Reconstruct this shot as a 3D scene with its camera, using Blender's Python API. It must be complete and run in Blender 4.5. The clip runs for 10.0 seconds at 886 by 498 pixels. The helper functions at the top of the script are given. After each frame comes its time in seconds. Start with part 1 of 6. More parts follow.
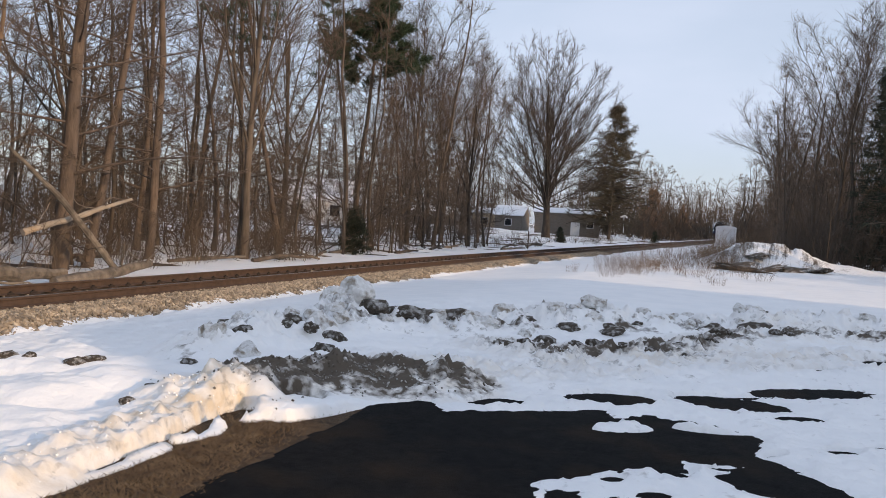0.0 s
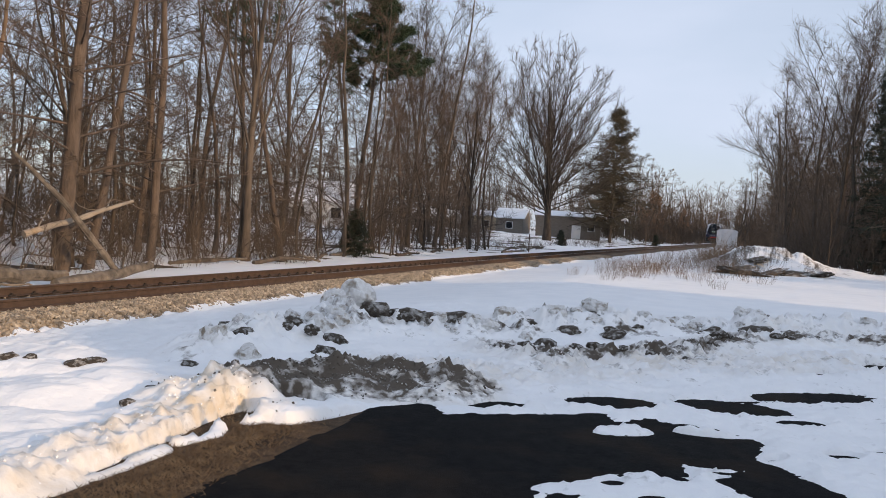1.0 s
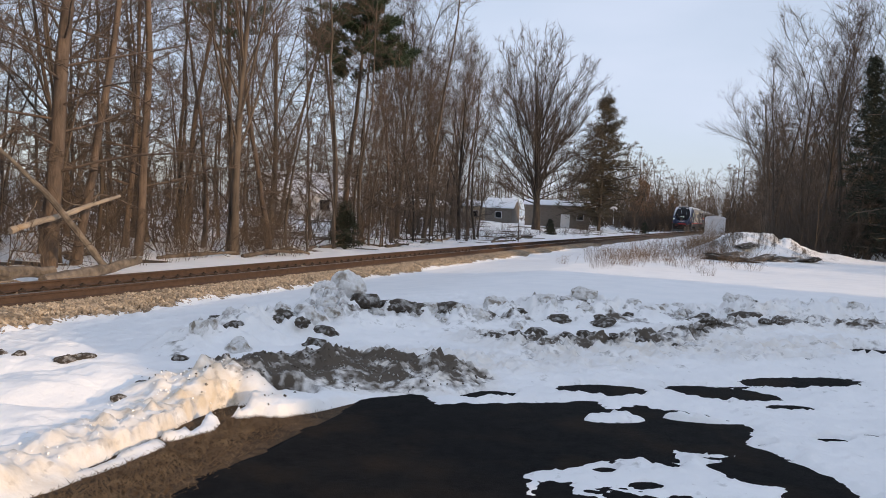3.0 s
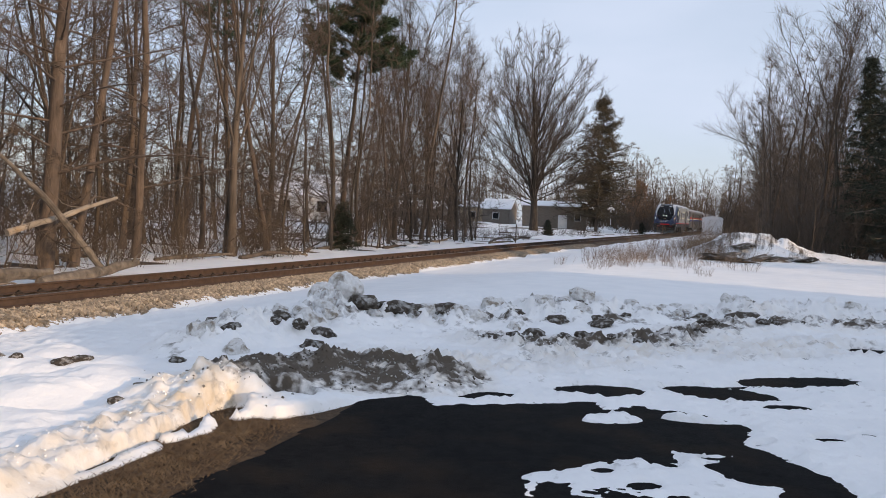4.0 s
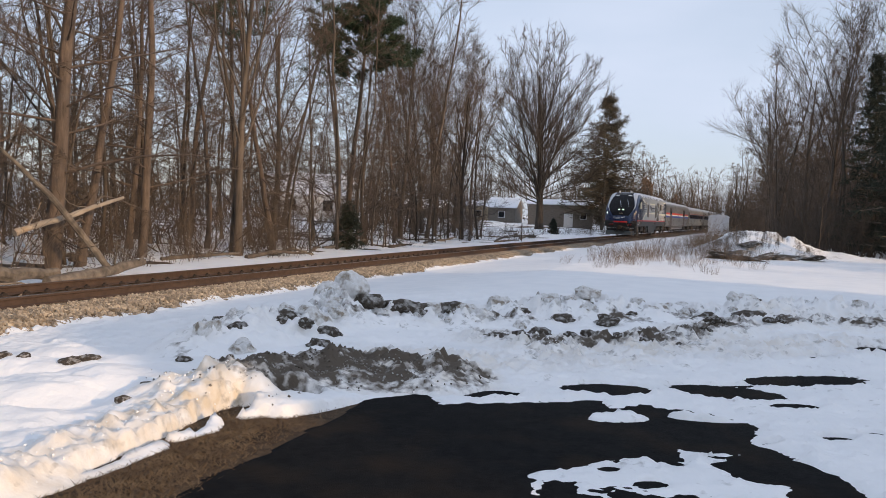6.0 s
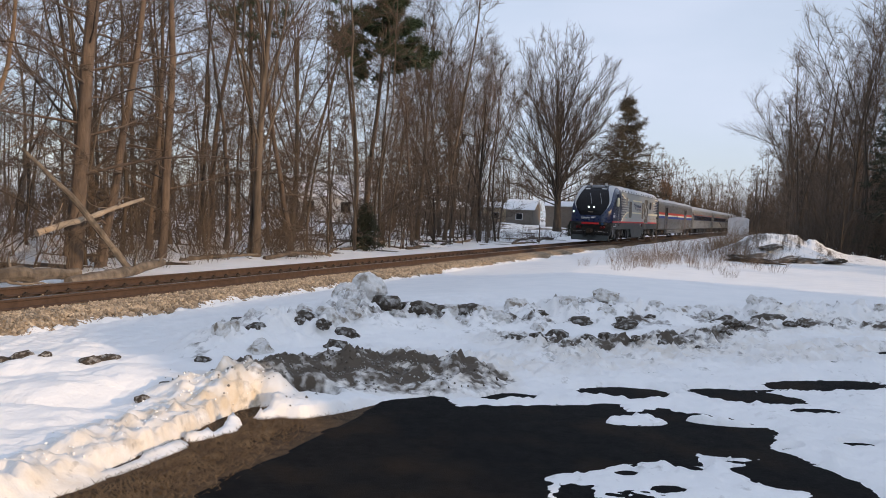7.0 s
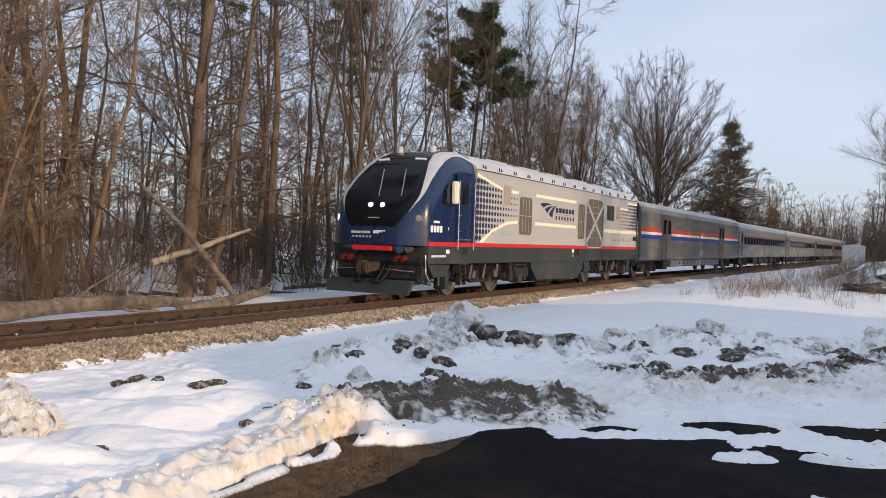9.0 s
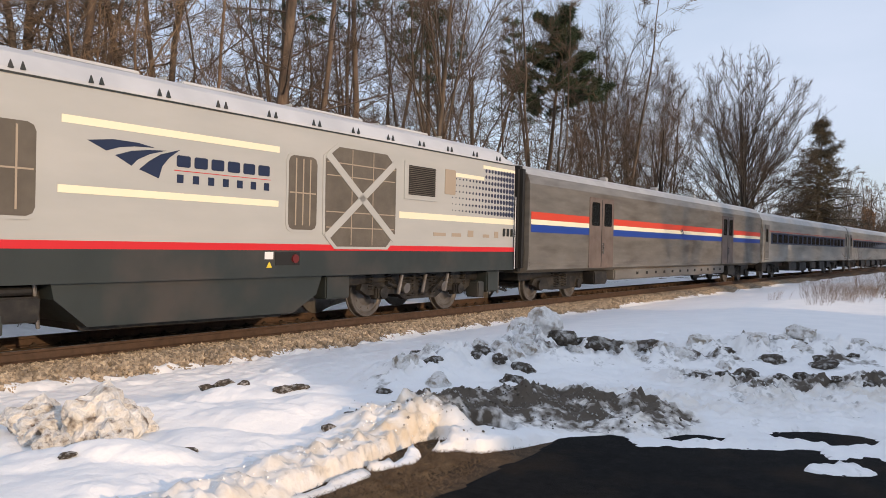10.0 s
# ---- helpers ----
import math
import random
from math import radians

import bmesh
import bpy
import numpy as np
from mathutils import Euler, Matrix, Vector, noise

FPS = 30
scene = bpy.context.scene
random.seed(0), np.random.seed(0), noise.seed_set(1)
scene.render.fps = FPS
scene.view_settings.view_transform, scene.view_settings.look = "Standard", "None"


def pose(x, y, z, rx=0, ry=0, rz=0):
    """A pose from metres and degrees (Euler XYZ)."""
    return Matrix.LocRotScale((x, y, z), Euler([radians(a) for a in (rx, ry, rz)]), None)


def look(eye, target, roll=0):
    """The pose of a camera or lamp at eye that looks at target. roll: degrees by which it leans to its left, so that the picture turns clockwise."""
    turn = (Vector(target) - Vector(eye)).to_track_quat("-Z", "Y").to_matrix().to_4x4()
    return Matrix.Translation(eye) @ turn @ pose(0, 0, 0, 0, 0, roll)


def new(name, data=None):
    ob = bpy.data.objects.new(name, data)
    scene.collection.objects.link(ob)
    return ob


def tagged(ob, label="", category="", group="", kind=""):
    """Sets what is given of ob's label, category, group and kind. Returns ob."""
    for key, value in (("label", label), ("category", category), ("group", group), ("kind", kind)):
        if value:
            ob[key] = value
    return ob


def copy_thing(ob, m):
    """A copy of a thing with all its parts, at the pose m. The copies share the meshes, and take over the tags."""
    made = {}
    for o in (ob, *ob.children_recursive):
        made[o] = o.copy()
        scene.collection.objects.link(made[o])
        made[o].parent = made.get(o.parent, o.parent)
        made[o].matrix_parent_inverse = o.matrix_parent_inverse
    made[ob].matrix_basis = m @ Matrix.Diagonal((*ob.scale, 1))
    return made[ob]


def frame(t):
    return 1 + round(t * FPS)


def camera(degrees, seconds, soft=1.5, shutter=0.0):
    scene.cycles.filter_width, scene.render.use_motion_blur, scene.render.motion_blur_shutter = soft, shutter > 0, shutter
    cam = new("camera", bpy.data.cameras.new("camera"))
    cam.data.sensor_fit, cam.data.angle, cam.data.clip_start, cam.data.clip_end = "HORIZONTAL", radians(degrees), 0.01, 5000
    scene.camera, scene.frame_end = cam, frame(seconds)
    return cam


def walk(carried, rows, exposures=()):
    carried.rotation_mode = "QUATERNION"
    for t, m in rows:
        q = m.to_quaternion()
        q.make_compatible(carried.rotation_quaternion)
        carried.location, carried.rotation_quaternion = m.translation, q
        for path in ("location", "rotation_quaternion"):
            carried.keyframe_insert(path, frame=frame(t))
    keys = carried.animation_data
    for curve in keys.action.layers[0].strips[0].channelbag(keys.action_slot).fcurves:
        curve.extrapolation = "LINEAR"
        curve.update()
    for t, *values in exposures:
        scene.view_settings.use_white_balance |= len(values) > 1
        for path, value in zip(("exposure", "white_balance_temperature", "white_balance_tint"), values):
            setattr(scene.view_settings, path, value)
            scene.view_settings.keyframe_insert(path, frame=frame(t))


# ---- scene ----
cam = camera(58.15, 10.0, 0.65)
EYE = (0.0, 0.0, 1.662)


def aim(yaw, pitch, roll):
    """The camera's pose from its heading off the track (right is positive), its tilt and its lean, in degrees."""
    a, p = radians(yaw), radians(pitch)
    way = Vector((math.sin(a) * math.cos(p), math.cos(a) * math.cos(p), math.sin(p)))
    return look(EYE, Vector(EYE) + way * 10, roll)


PATH = [
    (0.0, -20.992, -2.21, 3.024), (0.5, -21.073, -2.042, 3.181), (1.0, -21.069, -2.016, 3.171),
    (1.5, -20.955, -2.146, 2.909), (2.0, -20.743, -2.39, 2.652), (2.5, -20.439, -2.701, 2.508),
    (4.0, -20.117, -2.571, 2.26), (4.5, -20.047, -2.69, 2.209), (5.0, -20.12, -2.769, 2.189),
    (6.5, -20.984, -2.619, 2.155), (7.0, -21.784, -2.579, 2.263), (7.5, -23.178, -1.988, 2.292),
    (8.0, -25.226, -1.349, 2.184), (8.5, -27.33, -0.99, 2.046), (9.0, -28.791, -0.751, 1.935),
    (9.5, -30.459, -0.643, 1.593), (10.0, -34.386, -0.491, 1.333)]
walk(cam, [(t, aim(y, p, r)) for t, y, p, r in PATH], exposures=[(0.0, -0.2, 6500, 10), (10.0, -0.2, 6500, 10)])

# ---- sky and sun ----
SUN_WAY = Vector((0.93, -0.36, 0.25)).normalized()
world = bpy.data.worlds.new("sky")
scene.world = world
world.use_nodes = True
wn, wl = world.node_tree.nodes, world.node_tree.links
sky = wn.new("ShaderNodeTexSky")
sky.sky_type, sky.sun_disc = "NISHITA", False
sky.sun_elevation = math.asin(SUN_WAY.z)
sky.sun_rotation = math.atan2(SUN_WAY.x, SUN_WAY.y)
sky.air_density, sky.dust_density, sky.ozone_density = 1.0, 1.2, 1.5
wn["Background"].inputs["Strength"].default_value = 0.183
# thin cloud over the blue
co, cn, cr, cx = wn.new("ShaderNodeTexCoord"), wn.new("ShaderNodeTexNoise"), wn.new("ShaderNodeMapRange"), wn.new("ShaderNodeMix")
mp = wn.new("ShaderNodeMapping")
mp.inputs["Scale"].default_value = (1, 1, 3.5)
wl.new(co.outputs["Generated"], mp.inputs["Vector"])
wl.new(mp.outputs[0], cn.inputs["Vector"])
cn.inputs["Scale"].default_value, cn.inputs["Detail"].default_value = 1.6, 6.0
cr.inputs["From Min"].default_value, cr.inputs["From Max"].default_value = 0.35, 0.75
cr.inputs["To Min"].default_value, cr.inputs["To Max"].default_value = 0.5, 0.95
wl.new(cn.outputs["Fac"], cr.inputs["Value"])
cx.data_type = "RGBA"
wl.new(cr.outputs[0], cx.inputs["Factor"])
wl.new(sky.outputs[0], cx.inputs[6])
cx.inputs[7].default_value = (4.35, 4.85, 5.95, 1)
wl.new(cx.outputs[2], wn["Background"].inputs["Color"])
lamp = bpy.data.lights.new("sun", "SUN")
lamp.energy, lamp.angle, lamp.color = 3.3, radians(0.6), (1.0, 0.68, 0.39)
sun = new("sun", lamp)
sun.matrix_world = look(SUN_WAY * 50, (0, 0, 0))

# ---- materials ----
def surface(name, c1, c2, scale=4.0, rough=0.8, bump=0.2, fine=40.0, metal=0.0, c3=None, big=0.5, stretch=(1, 1, 1), size=0.01, dirt=None, coat=0.0, world_space=False, spread=0.0, shine=0.5, sand=None, islands=0.0):
    """A material with noise at two scales between two colours, patches of a third one, and a fine relief. Where dirt or sand names a colour, the mesh's own attribute of that kind lays it on. islands: how far loose pieces differ in brightness."""
    m = bpy.data.materials.new(name)
    m.use_nodes = True
    n, l = m.node_tree.nodes, m.node_tree.links
    b = n["Principled BSDF"]
    b.inputs["Metallic"].default_value = metal
    b.inputs["Coat Weight"].default_value = coat
    b.inputs["Specular IOR Level"].default_value = shine
    if world_space:
        at = n.new("ShaderNodeNewGeometry").outputs["Position"]
    else:
        at = n.new("ShaderNodeTexCoord").outputs["Object"]
    mp = n.new("ShaderNodeMapping")
    mp.inputs["Scale"].default_value = stretch
    l.new(at, mp.inputs["Vector"])

    def cloud(s, detail=5.0):
        t = n.new("ShaderNodeTexNoise")
        t.inputs["Scale"].default_value, t.inputs["Detail"].default_value = s, detail
        l.new(mp.outputs[0], t.inputs["Vector"])
        return t.outputs["Fac"]

    def ramp(src, lo, hi):
        r = n.new("ShaderNodeMapRange")
        r.inputs["From Min"].default_value, r.inputs["From Max"].default_value = lo, hi
        l.new(src, r.inputs["Value"])
        return r.outputs[0]

    def blend(fac, a, c):
        x = n.new("ShaderNodeMix")
        x.data_type = "RGBA"
        l.new(fac, x.inputs["Factor"])
        for sock, val in ((x.inputs[6], a), (x.inputs[7], c)):
            if isinstance(val, tuple):
                sock.default_value = (*val, 1)
            else:
                l.new(val, sock)
        return x.outputs[2]

    col = blend(ramp(cloud(scale), 0.3, 0.7), c1, c2)
    if c3:
        col = blend(ramp(cloud(big), 0.5, 0.68), col, c3)
    if spread:
        oi = n.new("ShaderNodeObjectInfo")
        hs = n.new("ShaderNodeHueSaturation")
        v = n.new("ShaderNodeMapRange")
        v.inputs["To Min"].default_value, v.inputs["To Max"].default_value = 1 - spread, 1 + spread
        l.new(oi.outputs["Random"], v.inputs["Value"])
        l.new(v.outputs[0], hs.inputs["Value"])
        l.new(col, hs.inputs["Color"])
        col = hs.outputs["Color"]
    if islands:
        gi, hv, vr = n.new("ShaderNodeNewGeometry"), n.new("ShaderNodeHueSaturation"), n.new("ShaderNodeMapRange")
        vr.inputs["To Min"].default_value, vr.inputs["To Max"].default_value = 1 - islands, 1 + islands
        l.new(gi.outputs["Random Per Island"], vr.inputs["Value"])
        l.new(vr.outputs[0], hv.inputs["Value"])
        l.new(col, hv.inputs["Color"])
        col = hv.outputs["Color"]
    if sand:
        at3, mul = n.new("ShaderNodeAttribute"), n.new("ShaderNodeMath")
        at3.attribute_name = "sand"
        mul.operation = "MULTIPLY"
        l.new(ramp(cloud(6.0, 8.0), 0.25, 0.65), mul.inputs[0])
        l.new(at3.outputs["Fac"], mul.inputs[1])
        col = blend(mul.outputs[0], col, sand)
    if dirt:
        at2 = n.new("ShaderNodeAttribute")
        at2.attribute_name = "soil"
        add = n.new("ShaderNodeMath")
        add.operation = "MULTIPLY_ADD"
        add.inputs[1].default_value = 0.56
        l.new(ramp(cloud(13.0, 12.0), 0.3, 0.7), add.inputs[0])
        l.new(at2.outputs["Fac"], add.inputs[2])
        col = blend(ramp(add.outputs[0], 0.5, 1.05), col, dirt)
    l.new(col, b.inputs["Base Color"])
    rr = n.new("ShaderNodeMapRange")
    rr.inputs["To Min"].default_value, rr.inputs["To Max"].default_value = max(0.03, rough - 0.12), min(1, rough + 0.1)
    l.new(cloud(scale * 3), rr.inputs["Value"])
    l.new(rr.outputs[0], b.inputs["Roughness"])
    if bump:
        bp = n.new("ShaderNodeBump")
        bp.inputs["Strength"].default_value, bp.inputs["Distance"].default_value = bump, size
        l.new(cloud(fine, 8.0), bp.inputs["Height"])
        l.new(bp.outputs[0], b.inputs["Normal"])
    return m


def plain(name, color, rough=0.5, metal=0.0, glow=0.0, coat=0.0, shine=0.5):
    m = bpy.data.materials.new(name)
    m.use_nodes = True
    b = m.node_tree.nodes["Principled BSDF"]
    b.inputs["Base Color"].default_value = (*color, 1)
    b.inputs["Roughness"].default_value, b.inputs["Metallic"].default_value = rough, metal
    b.inputs["Coat Weight"].default_value = coat
    b.inputs["Specular IOR Level"].default_value = shine
    if glow:
        b.inputs["Emission Color"].default_value = (*color, 1)
        b.inputs["Emission Strength"].default_value = glow
    return m


M_SNOW = surface("snow", (0.87, 0.88, 0.89), (0.94, 0.94, 0.94), 1.5, 0.75, 0.3, 26.0, size=0.03, dirt=(0.095, 0.075, 0.055), world_space=True, sand=(0.64, 0.53, 0.38))
M_EARTH = surface("earth_and_leaf_litter", (0.11, 0.072, 0.045), (0.05, 0.036, 0.024), 6.0, 0.95, 0.8, 60.0, c3=(0.2, 0.14, 0.08), big=1.3, size=0.03, world_space=True)
M_ASPHALT = surface("asphalt", (0.006, 0.006, 0.007), (0.012, 0.012, 0.012), 9.0, 0.85, 0.6, 120.0, c3=(0.021, 0.016, 0.012), big=1.6, shine=0.06, size=0.006, world_space=True)
M_GRASS = surface("dead_grass", (0.05, 0.033, 0.021), (0.12, 0.08, 0.047), 14.0, 0.95, 0.8, 90.0, shine=0.2, c3=(0.03, 0.022, 0.015), big=2.0, size=0.02, world_space=True)
M_BALLAST = surface("ballast_bed", (0.05, 0.034, 0.025), (0.15, 0.105, 0.075), 26.0, 0.9, 0.9, 50.0, size=0.03, world_space=True)
M_STONE = surface("ballast_stone", (0.24, 0.19, 0.135), (0.46, 0.385, 0.29), 9.0, 0.9, 0.4, 60.0, c3=(0.2, 0.165, 0.125), big=3.0, world_space=True, islands=0.45)
M_RUST = surface("rusty_rail", (0.07, 0.045, 0.033), (0.115, 0.074, 0.053), 8.0, 0.75, 0.4, 80.0, metal=0.3, size=0.004, world_space=True)
M_RAILTOP = plain("worn_rail_head", (0.32, 0.3, 0.29), 0.35, 0.9)
M_TIE = surface("weathered_tie", (0.06, 0.05, 0.042), (0.11, 0.09, 0.07), 5.0, 0.95, 0.6, 40.0, stretch=(1, 6, 1), world_space=True)
M_BARK = surface("bare_tree_bark", (0.035, 0.028, 0.022), (0.12, 0.093, 0.071), 4.0, 0.95, 0.9, 22.0, stretch=(1, 1, 0.2), size=0.02, spread=0.5)
M_TWIG = surface("twigs", (0.07, 0.052, 0.038), (0.13, 0.096, 0.068), 2.0, 0.9, 0.0, spread=0.35)
M_PINEBARK = surface("pine_bark", (0.06, 0.045, 0.036), (0.19, 0.138, 0.102), 4.0, 0.95, 1.0, 16.0, c3=(0.12, 0.09, 0.07), big=2.0, stretch=(1, 1, 0.35), size=0.03)
M_NEEDLE = surface("pine_needles", (0.022, 0.042, 0.02), (0.046, 0.075, 0.034), 3.0, 0.8, 0.0, spread=0.25)
M_DRY = surface("dry_leaves", (0.2, 0.11, 0.06), (0.3, 0.18, 0.1), 3.0, 0.9, 0.0, spread=0.25)
M_LOG = surface("weathered_log", (0.08, 0.066, 0.052), (0.25, 0.205, 0.16), 5.0, 0.95, 1.0, 25.0, c3=(0.07, 0.055, 0.042), big=1.2, size=0.02)
M_BARE = surface("debarked_wood", (0.24, 0.2, 0.16), (0.4, 0.34, 0.27), 4.0, 0.85, 0.8, 25.0, c3=(0.5, 0.34, 0.19), big=0.9)
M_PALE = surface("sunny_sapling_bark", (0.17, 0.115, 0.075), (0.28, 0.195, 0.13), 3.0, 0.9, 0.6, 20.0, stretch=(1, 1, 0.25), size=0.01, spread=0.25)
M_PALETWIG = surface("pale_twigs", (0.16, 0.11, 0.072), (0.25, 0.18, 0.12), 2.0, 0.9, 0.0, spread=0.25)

# ---- shapes ----
def mesh_of(name, verts, faces, material, smooth=False):
    me = bpy.data.meshes.new(name)
    me.from_pydata([tuple(v) for v in verts], [], [tuple(f) for f in faces])
    me.materials.append(material)
    if smooth:
        me.polygons.foreach_set("use_smooth", [True] * len(me.polygons))
    me.update()
    return me


def part(name, bm, material, parent=None, label=""):
    """Links a bmesh or a mesh as ONE object under its thing."""
    if isinstance(bm, bmesh.types.BMesh):
        me = bpy.data.meshes.new(name)
        bm.to_mesh(me)
        bm.free()
        me.materials.append(material)
    else:
        me = bm
    ob = new(name, me)
    ob.parent = parent
    if label:
        tagged(ob, label)
    return ob


def thing(name, label, category, at=None, group="", kind=""):
    ob = new(name)
    ob.empty_display_size = 0.2
    if at is not None:
        ob.matrix_world = at
    return tagged(ob, label, category, group, kind)


def box(bm, x0, x1, y0, y1, z0, z1, bevel=0.0):
    r = bmesh.ops.create_cube(bm, size=1)
    bmesh.ops.scale(bm, vec=(x1 - x0, y1 - y0, z1 - z0), verts=r["verts"])
    bmesh.ops.translate(bm, vec=((x0 + x1) / 2, (y0 + y1) / 2, (z0 + z1) / 2), verts=r["verts"])
    if bevel:
        edges = list({e for v in r["verts"] for e in v.link_edges})
        bmesh.ops.bevel(bm, geom=edges, offset=bevel, segments=2, affect="EDGES")
    return bm


def boxed(x0, x1, y0, y1, z0, z1, bevel=0.0):
    return box(bmesh.new(), x0, x1, y0, y1, z0, z1, bevel)


def rod(bm, a, b, r, sides=8, r2=None):
    a, b = Vector(a), Vector(b)
    d = b - a
    m = Matrix.Translation((a + b) / 2) @ d.to_track_quat("Z", "Y").to_matrix().to_4x4()
    bmesh.ops.create_cone(bm, cap_ends=True, segments=sides, radius1=r, radius2=r if r2 is None else r2, depth=d.length, matrix=m)
    return bm


def outline(bm, pts, y0, y1):
    """A prism from a closed outline in x and z, between two values of y."""
    a = [bm.verts.new((x, y0, z)) for x, z in pts]
    b = [bm.verts.new((x, y1, z)) for x, z in pts]
    bm.faces.new(a)
    bm.faces.new(b[::-1])
    for i in range(len(a)):
        j = (i + 1) % len(a)
        bm.faces.new((a[i], b[i], b[j], a[j]))
    bmesh.ops.recalc_face_normals(bm, faces=bm.faces[:])
    return bm


# ---- the line of the track ----
def track_x(y):
    u = (y - 43.0) / 10.0
    return -11.97 + 0.36 * (math.log1p(math.exp(u)) if u < 30 else u)


def track_pose(y, z=0.0):
    """The pose of a thing on the track that heads for the camera: x forward, y to its left."""
    x0, x1 = track_x(y - 1), track_x(y + 1)
    return pose(track_x(y), y, z, 0, 0, math.degrees(math.atan2(-2.0, x0 - x1)))


def sm(v, a, b):
    t = np.clip((v - a) / (b - a), 0, 1)
    return t * t * (3 - 2 * t)


def fbm(x, y, seed, octaves=4, gain=0.5):
    """Smooth value noise over arrays, about -1 to 1."""
    rng = np.random.RandomState(seed)
    out, amp, tot = np.zeros_like(x), 1.0, 0.0
    for _ in range(octaves):
        g = rng.rand(64, 64) * 2 - 1
        ox, oy = rng.rand(2) * 64
        u, v = x + ox, y + oy
        i, j = np.floor(u).astype(int), np.floor(v).astype(int)
        fu, fv = u - i, v - j
        fu, fv = fu * fu * (3 - 2 * fu), fv * fv * (3 - 2 * fv)
        a, b = g[i % 64, j % 64], g[(i + 1) % 64, j % 64]
        c, d = g[i % 64, (j + 1) % 64], g[(i + 1) % 64, (j + 1) % 64]
        out = out + amp * ((a * (1 - fu) + b * fu) * (1 - fv) + (c * (1 - fu) + d * fu) * fv)
        tot += amp
        amp *= gain
        x, y = x * 2.03, y * 2.03
    return out / tot


def track_xs(y):
    u = (y - 43.0) / 10.0
    return -11.97 + 0.36 * np.where(u < 30, np.log1p(np.exp(np.minimum(u, 30))), u)


def base(x, y):
    """The height of the ground under the snow."""
    d = x - track_xs(y)
    lot = 0.05 * sm(d, 3.0, 8.0) - 0.42 * (1 - sm(d, 2.2, 8.0))
    w = 1 - sm(y, 16, 30)
    z = lot * w + np.minimum(lot, 0.0) * (1 - w)
    left = -0.42 + 0.25 * sm(-d, 4, 14) + 0.75 * sm(-d, 10, 42) + 0.08 * fbm(x * 0.25, y * 0.25, 3)
    z = np.where(d < 0, left, z)
    bed = -0.2 - 0.42 * sm(np.abs(d), 1.6, 2.7)
    return np.where(np.abs(d) < 2.7, np.maximum(bed, z), z)


def blob(x, y, cx, cy, rx, ry, turn=0.0):
    """1 in the middle of an ellipse, 0 at its rim."""
    c, s = math.cos(radians(turn)), math.sin(radians(turn))
    u, v = ((x - cx) * c + (y - cy) * s) / rx, (-(x - cx) * s + (y - cy) * c) / ry
    return np.maximum(0, 1 - (u * u + v * v))


def ridge(x, y, pts, width):
    """1 on a broken line, falling to 0 at a distance of width."""
    best = np.full_like(x, 1e9)
    for (ax, ay), (bx, by) in zip(pts, pts[1:]):
        dx, dy = bx - ax, by - ay
        t = np.clip(((x - ax) * dx + (y - ay) * dy) / (dx * dx + dy * dy), 0, 1)
        best = np.minimum(best, np.hypot(x - ax - t * dx, y - ay - t * dy))
    return np.maximum(0, 1 - (best / width) ** 2)


def sheet(name, xs, ys, height, material, soil=None, sand=None):
    X, Y = np.meshgrid(xs, ys)
    Z = height(X, Y)
    nx, ny = len(xs), len(ys)
    v = np.stack([X, Y, Z], -1).reshape(-1, 3)
    idx = np.arange(nx * ny).reshape(ny, nx)
    f = np.stack([idx[:-1, :-1], idx[:-1, 1:], idx[1:, 1:], idx[1:, :-1]], -1).reshape(-1, 4)
    me = bpy.data.meshes.new(name)
    me.vertices.add(len(v))
    me.vertices.foreach_set("co", v.ravel())
    me.loops.add(f.size)
    me.loops.foreach_set("vertex_index", f.ravel())
    me.polygons.add(len(f))
    me.polygons.foreach_set("loop_start", np.arange(0, f.size, 4))
    me.polygons.foreach_set("use_smooth", np.ones(len(f), bool))
    me.update(calc_edges=True)
    me.materials.append(material)
    for word, stain in (("soil", soil), ("sand", sand)):
        if stain is not None:
            at = me.attributes.new(word, "FLOAT", "POINT")
            at.data.foreach_set("value", stain(X, Y).ravel().astype(np.float32))
    return new(name, me)


def spaced(fine0, fine1, step, lo, hi, growth=1.12):
    mid = list(np.arange(fine0, fine1, step))
    a, s, out = fine0, step, []
    while a > lo:
        s *= growth
        a -= s
        out.append(a)
    b, s, up = mid[-1], step, []
    while b < hi:
        s *= growth
        b += s
        up.append(b)
    return np.array(out[::-1] + mid + up)


# the plough bank beside the lot, the row of lumps behind it and the heaps
BANK = [(-3.6, 0.5), (-3.68, 2.9), (-3.72, 3.6), (-3.82, 4.4), (-3.92, 5.1), (-3.95, 5.4)]
HEAP = [(-3.95, 5.35), (-3.9, 6.0), (-3.6, 6.45), (-3.15, 6.75), (-2.65, 6.98)]
CREST = [(-3.98, 5.6), (-3.92, 6.3), (-3.55, 6.72), (-3.05, 6.98), (-2.5, 7.1)]
LUMPS = [(-5.35, 7.3), (-5.2, 8.3), (-5.1, 9.3), (-4.8, 9.95), (-4.2, 10.4), (-3.6, 10.9), (-2.9, 11.7), (-2.3, 12.5), (-1.4, 12.9), (-0.3, 13.7), (1.1, 14.4), (4.0, 15.2), (8.0, 16.0)]
SLUSH = [(-2.8, 9.6), (-2.1, 9.25), (-1.75, 9.75), (-1.3, 10.1), (-0.8, 10.95), (-0.2, 12.0), (0.3, 12.75), (0.9, 13.2), (2.0, 13.5), (4.0, 13.9)]
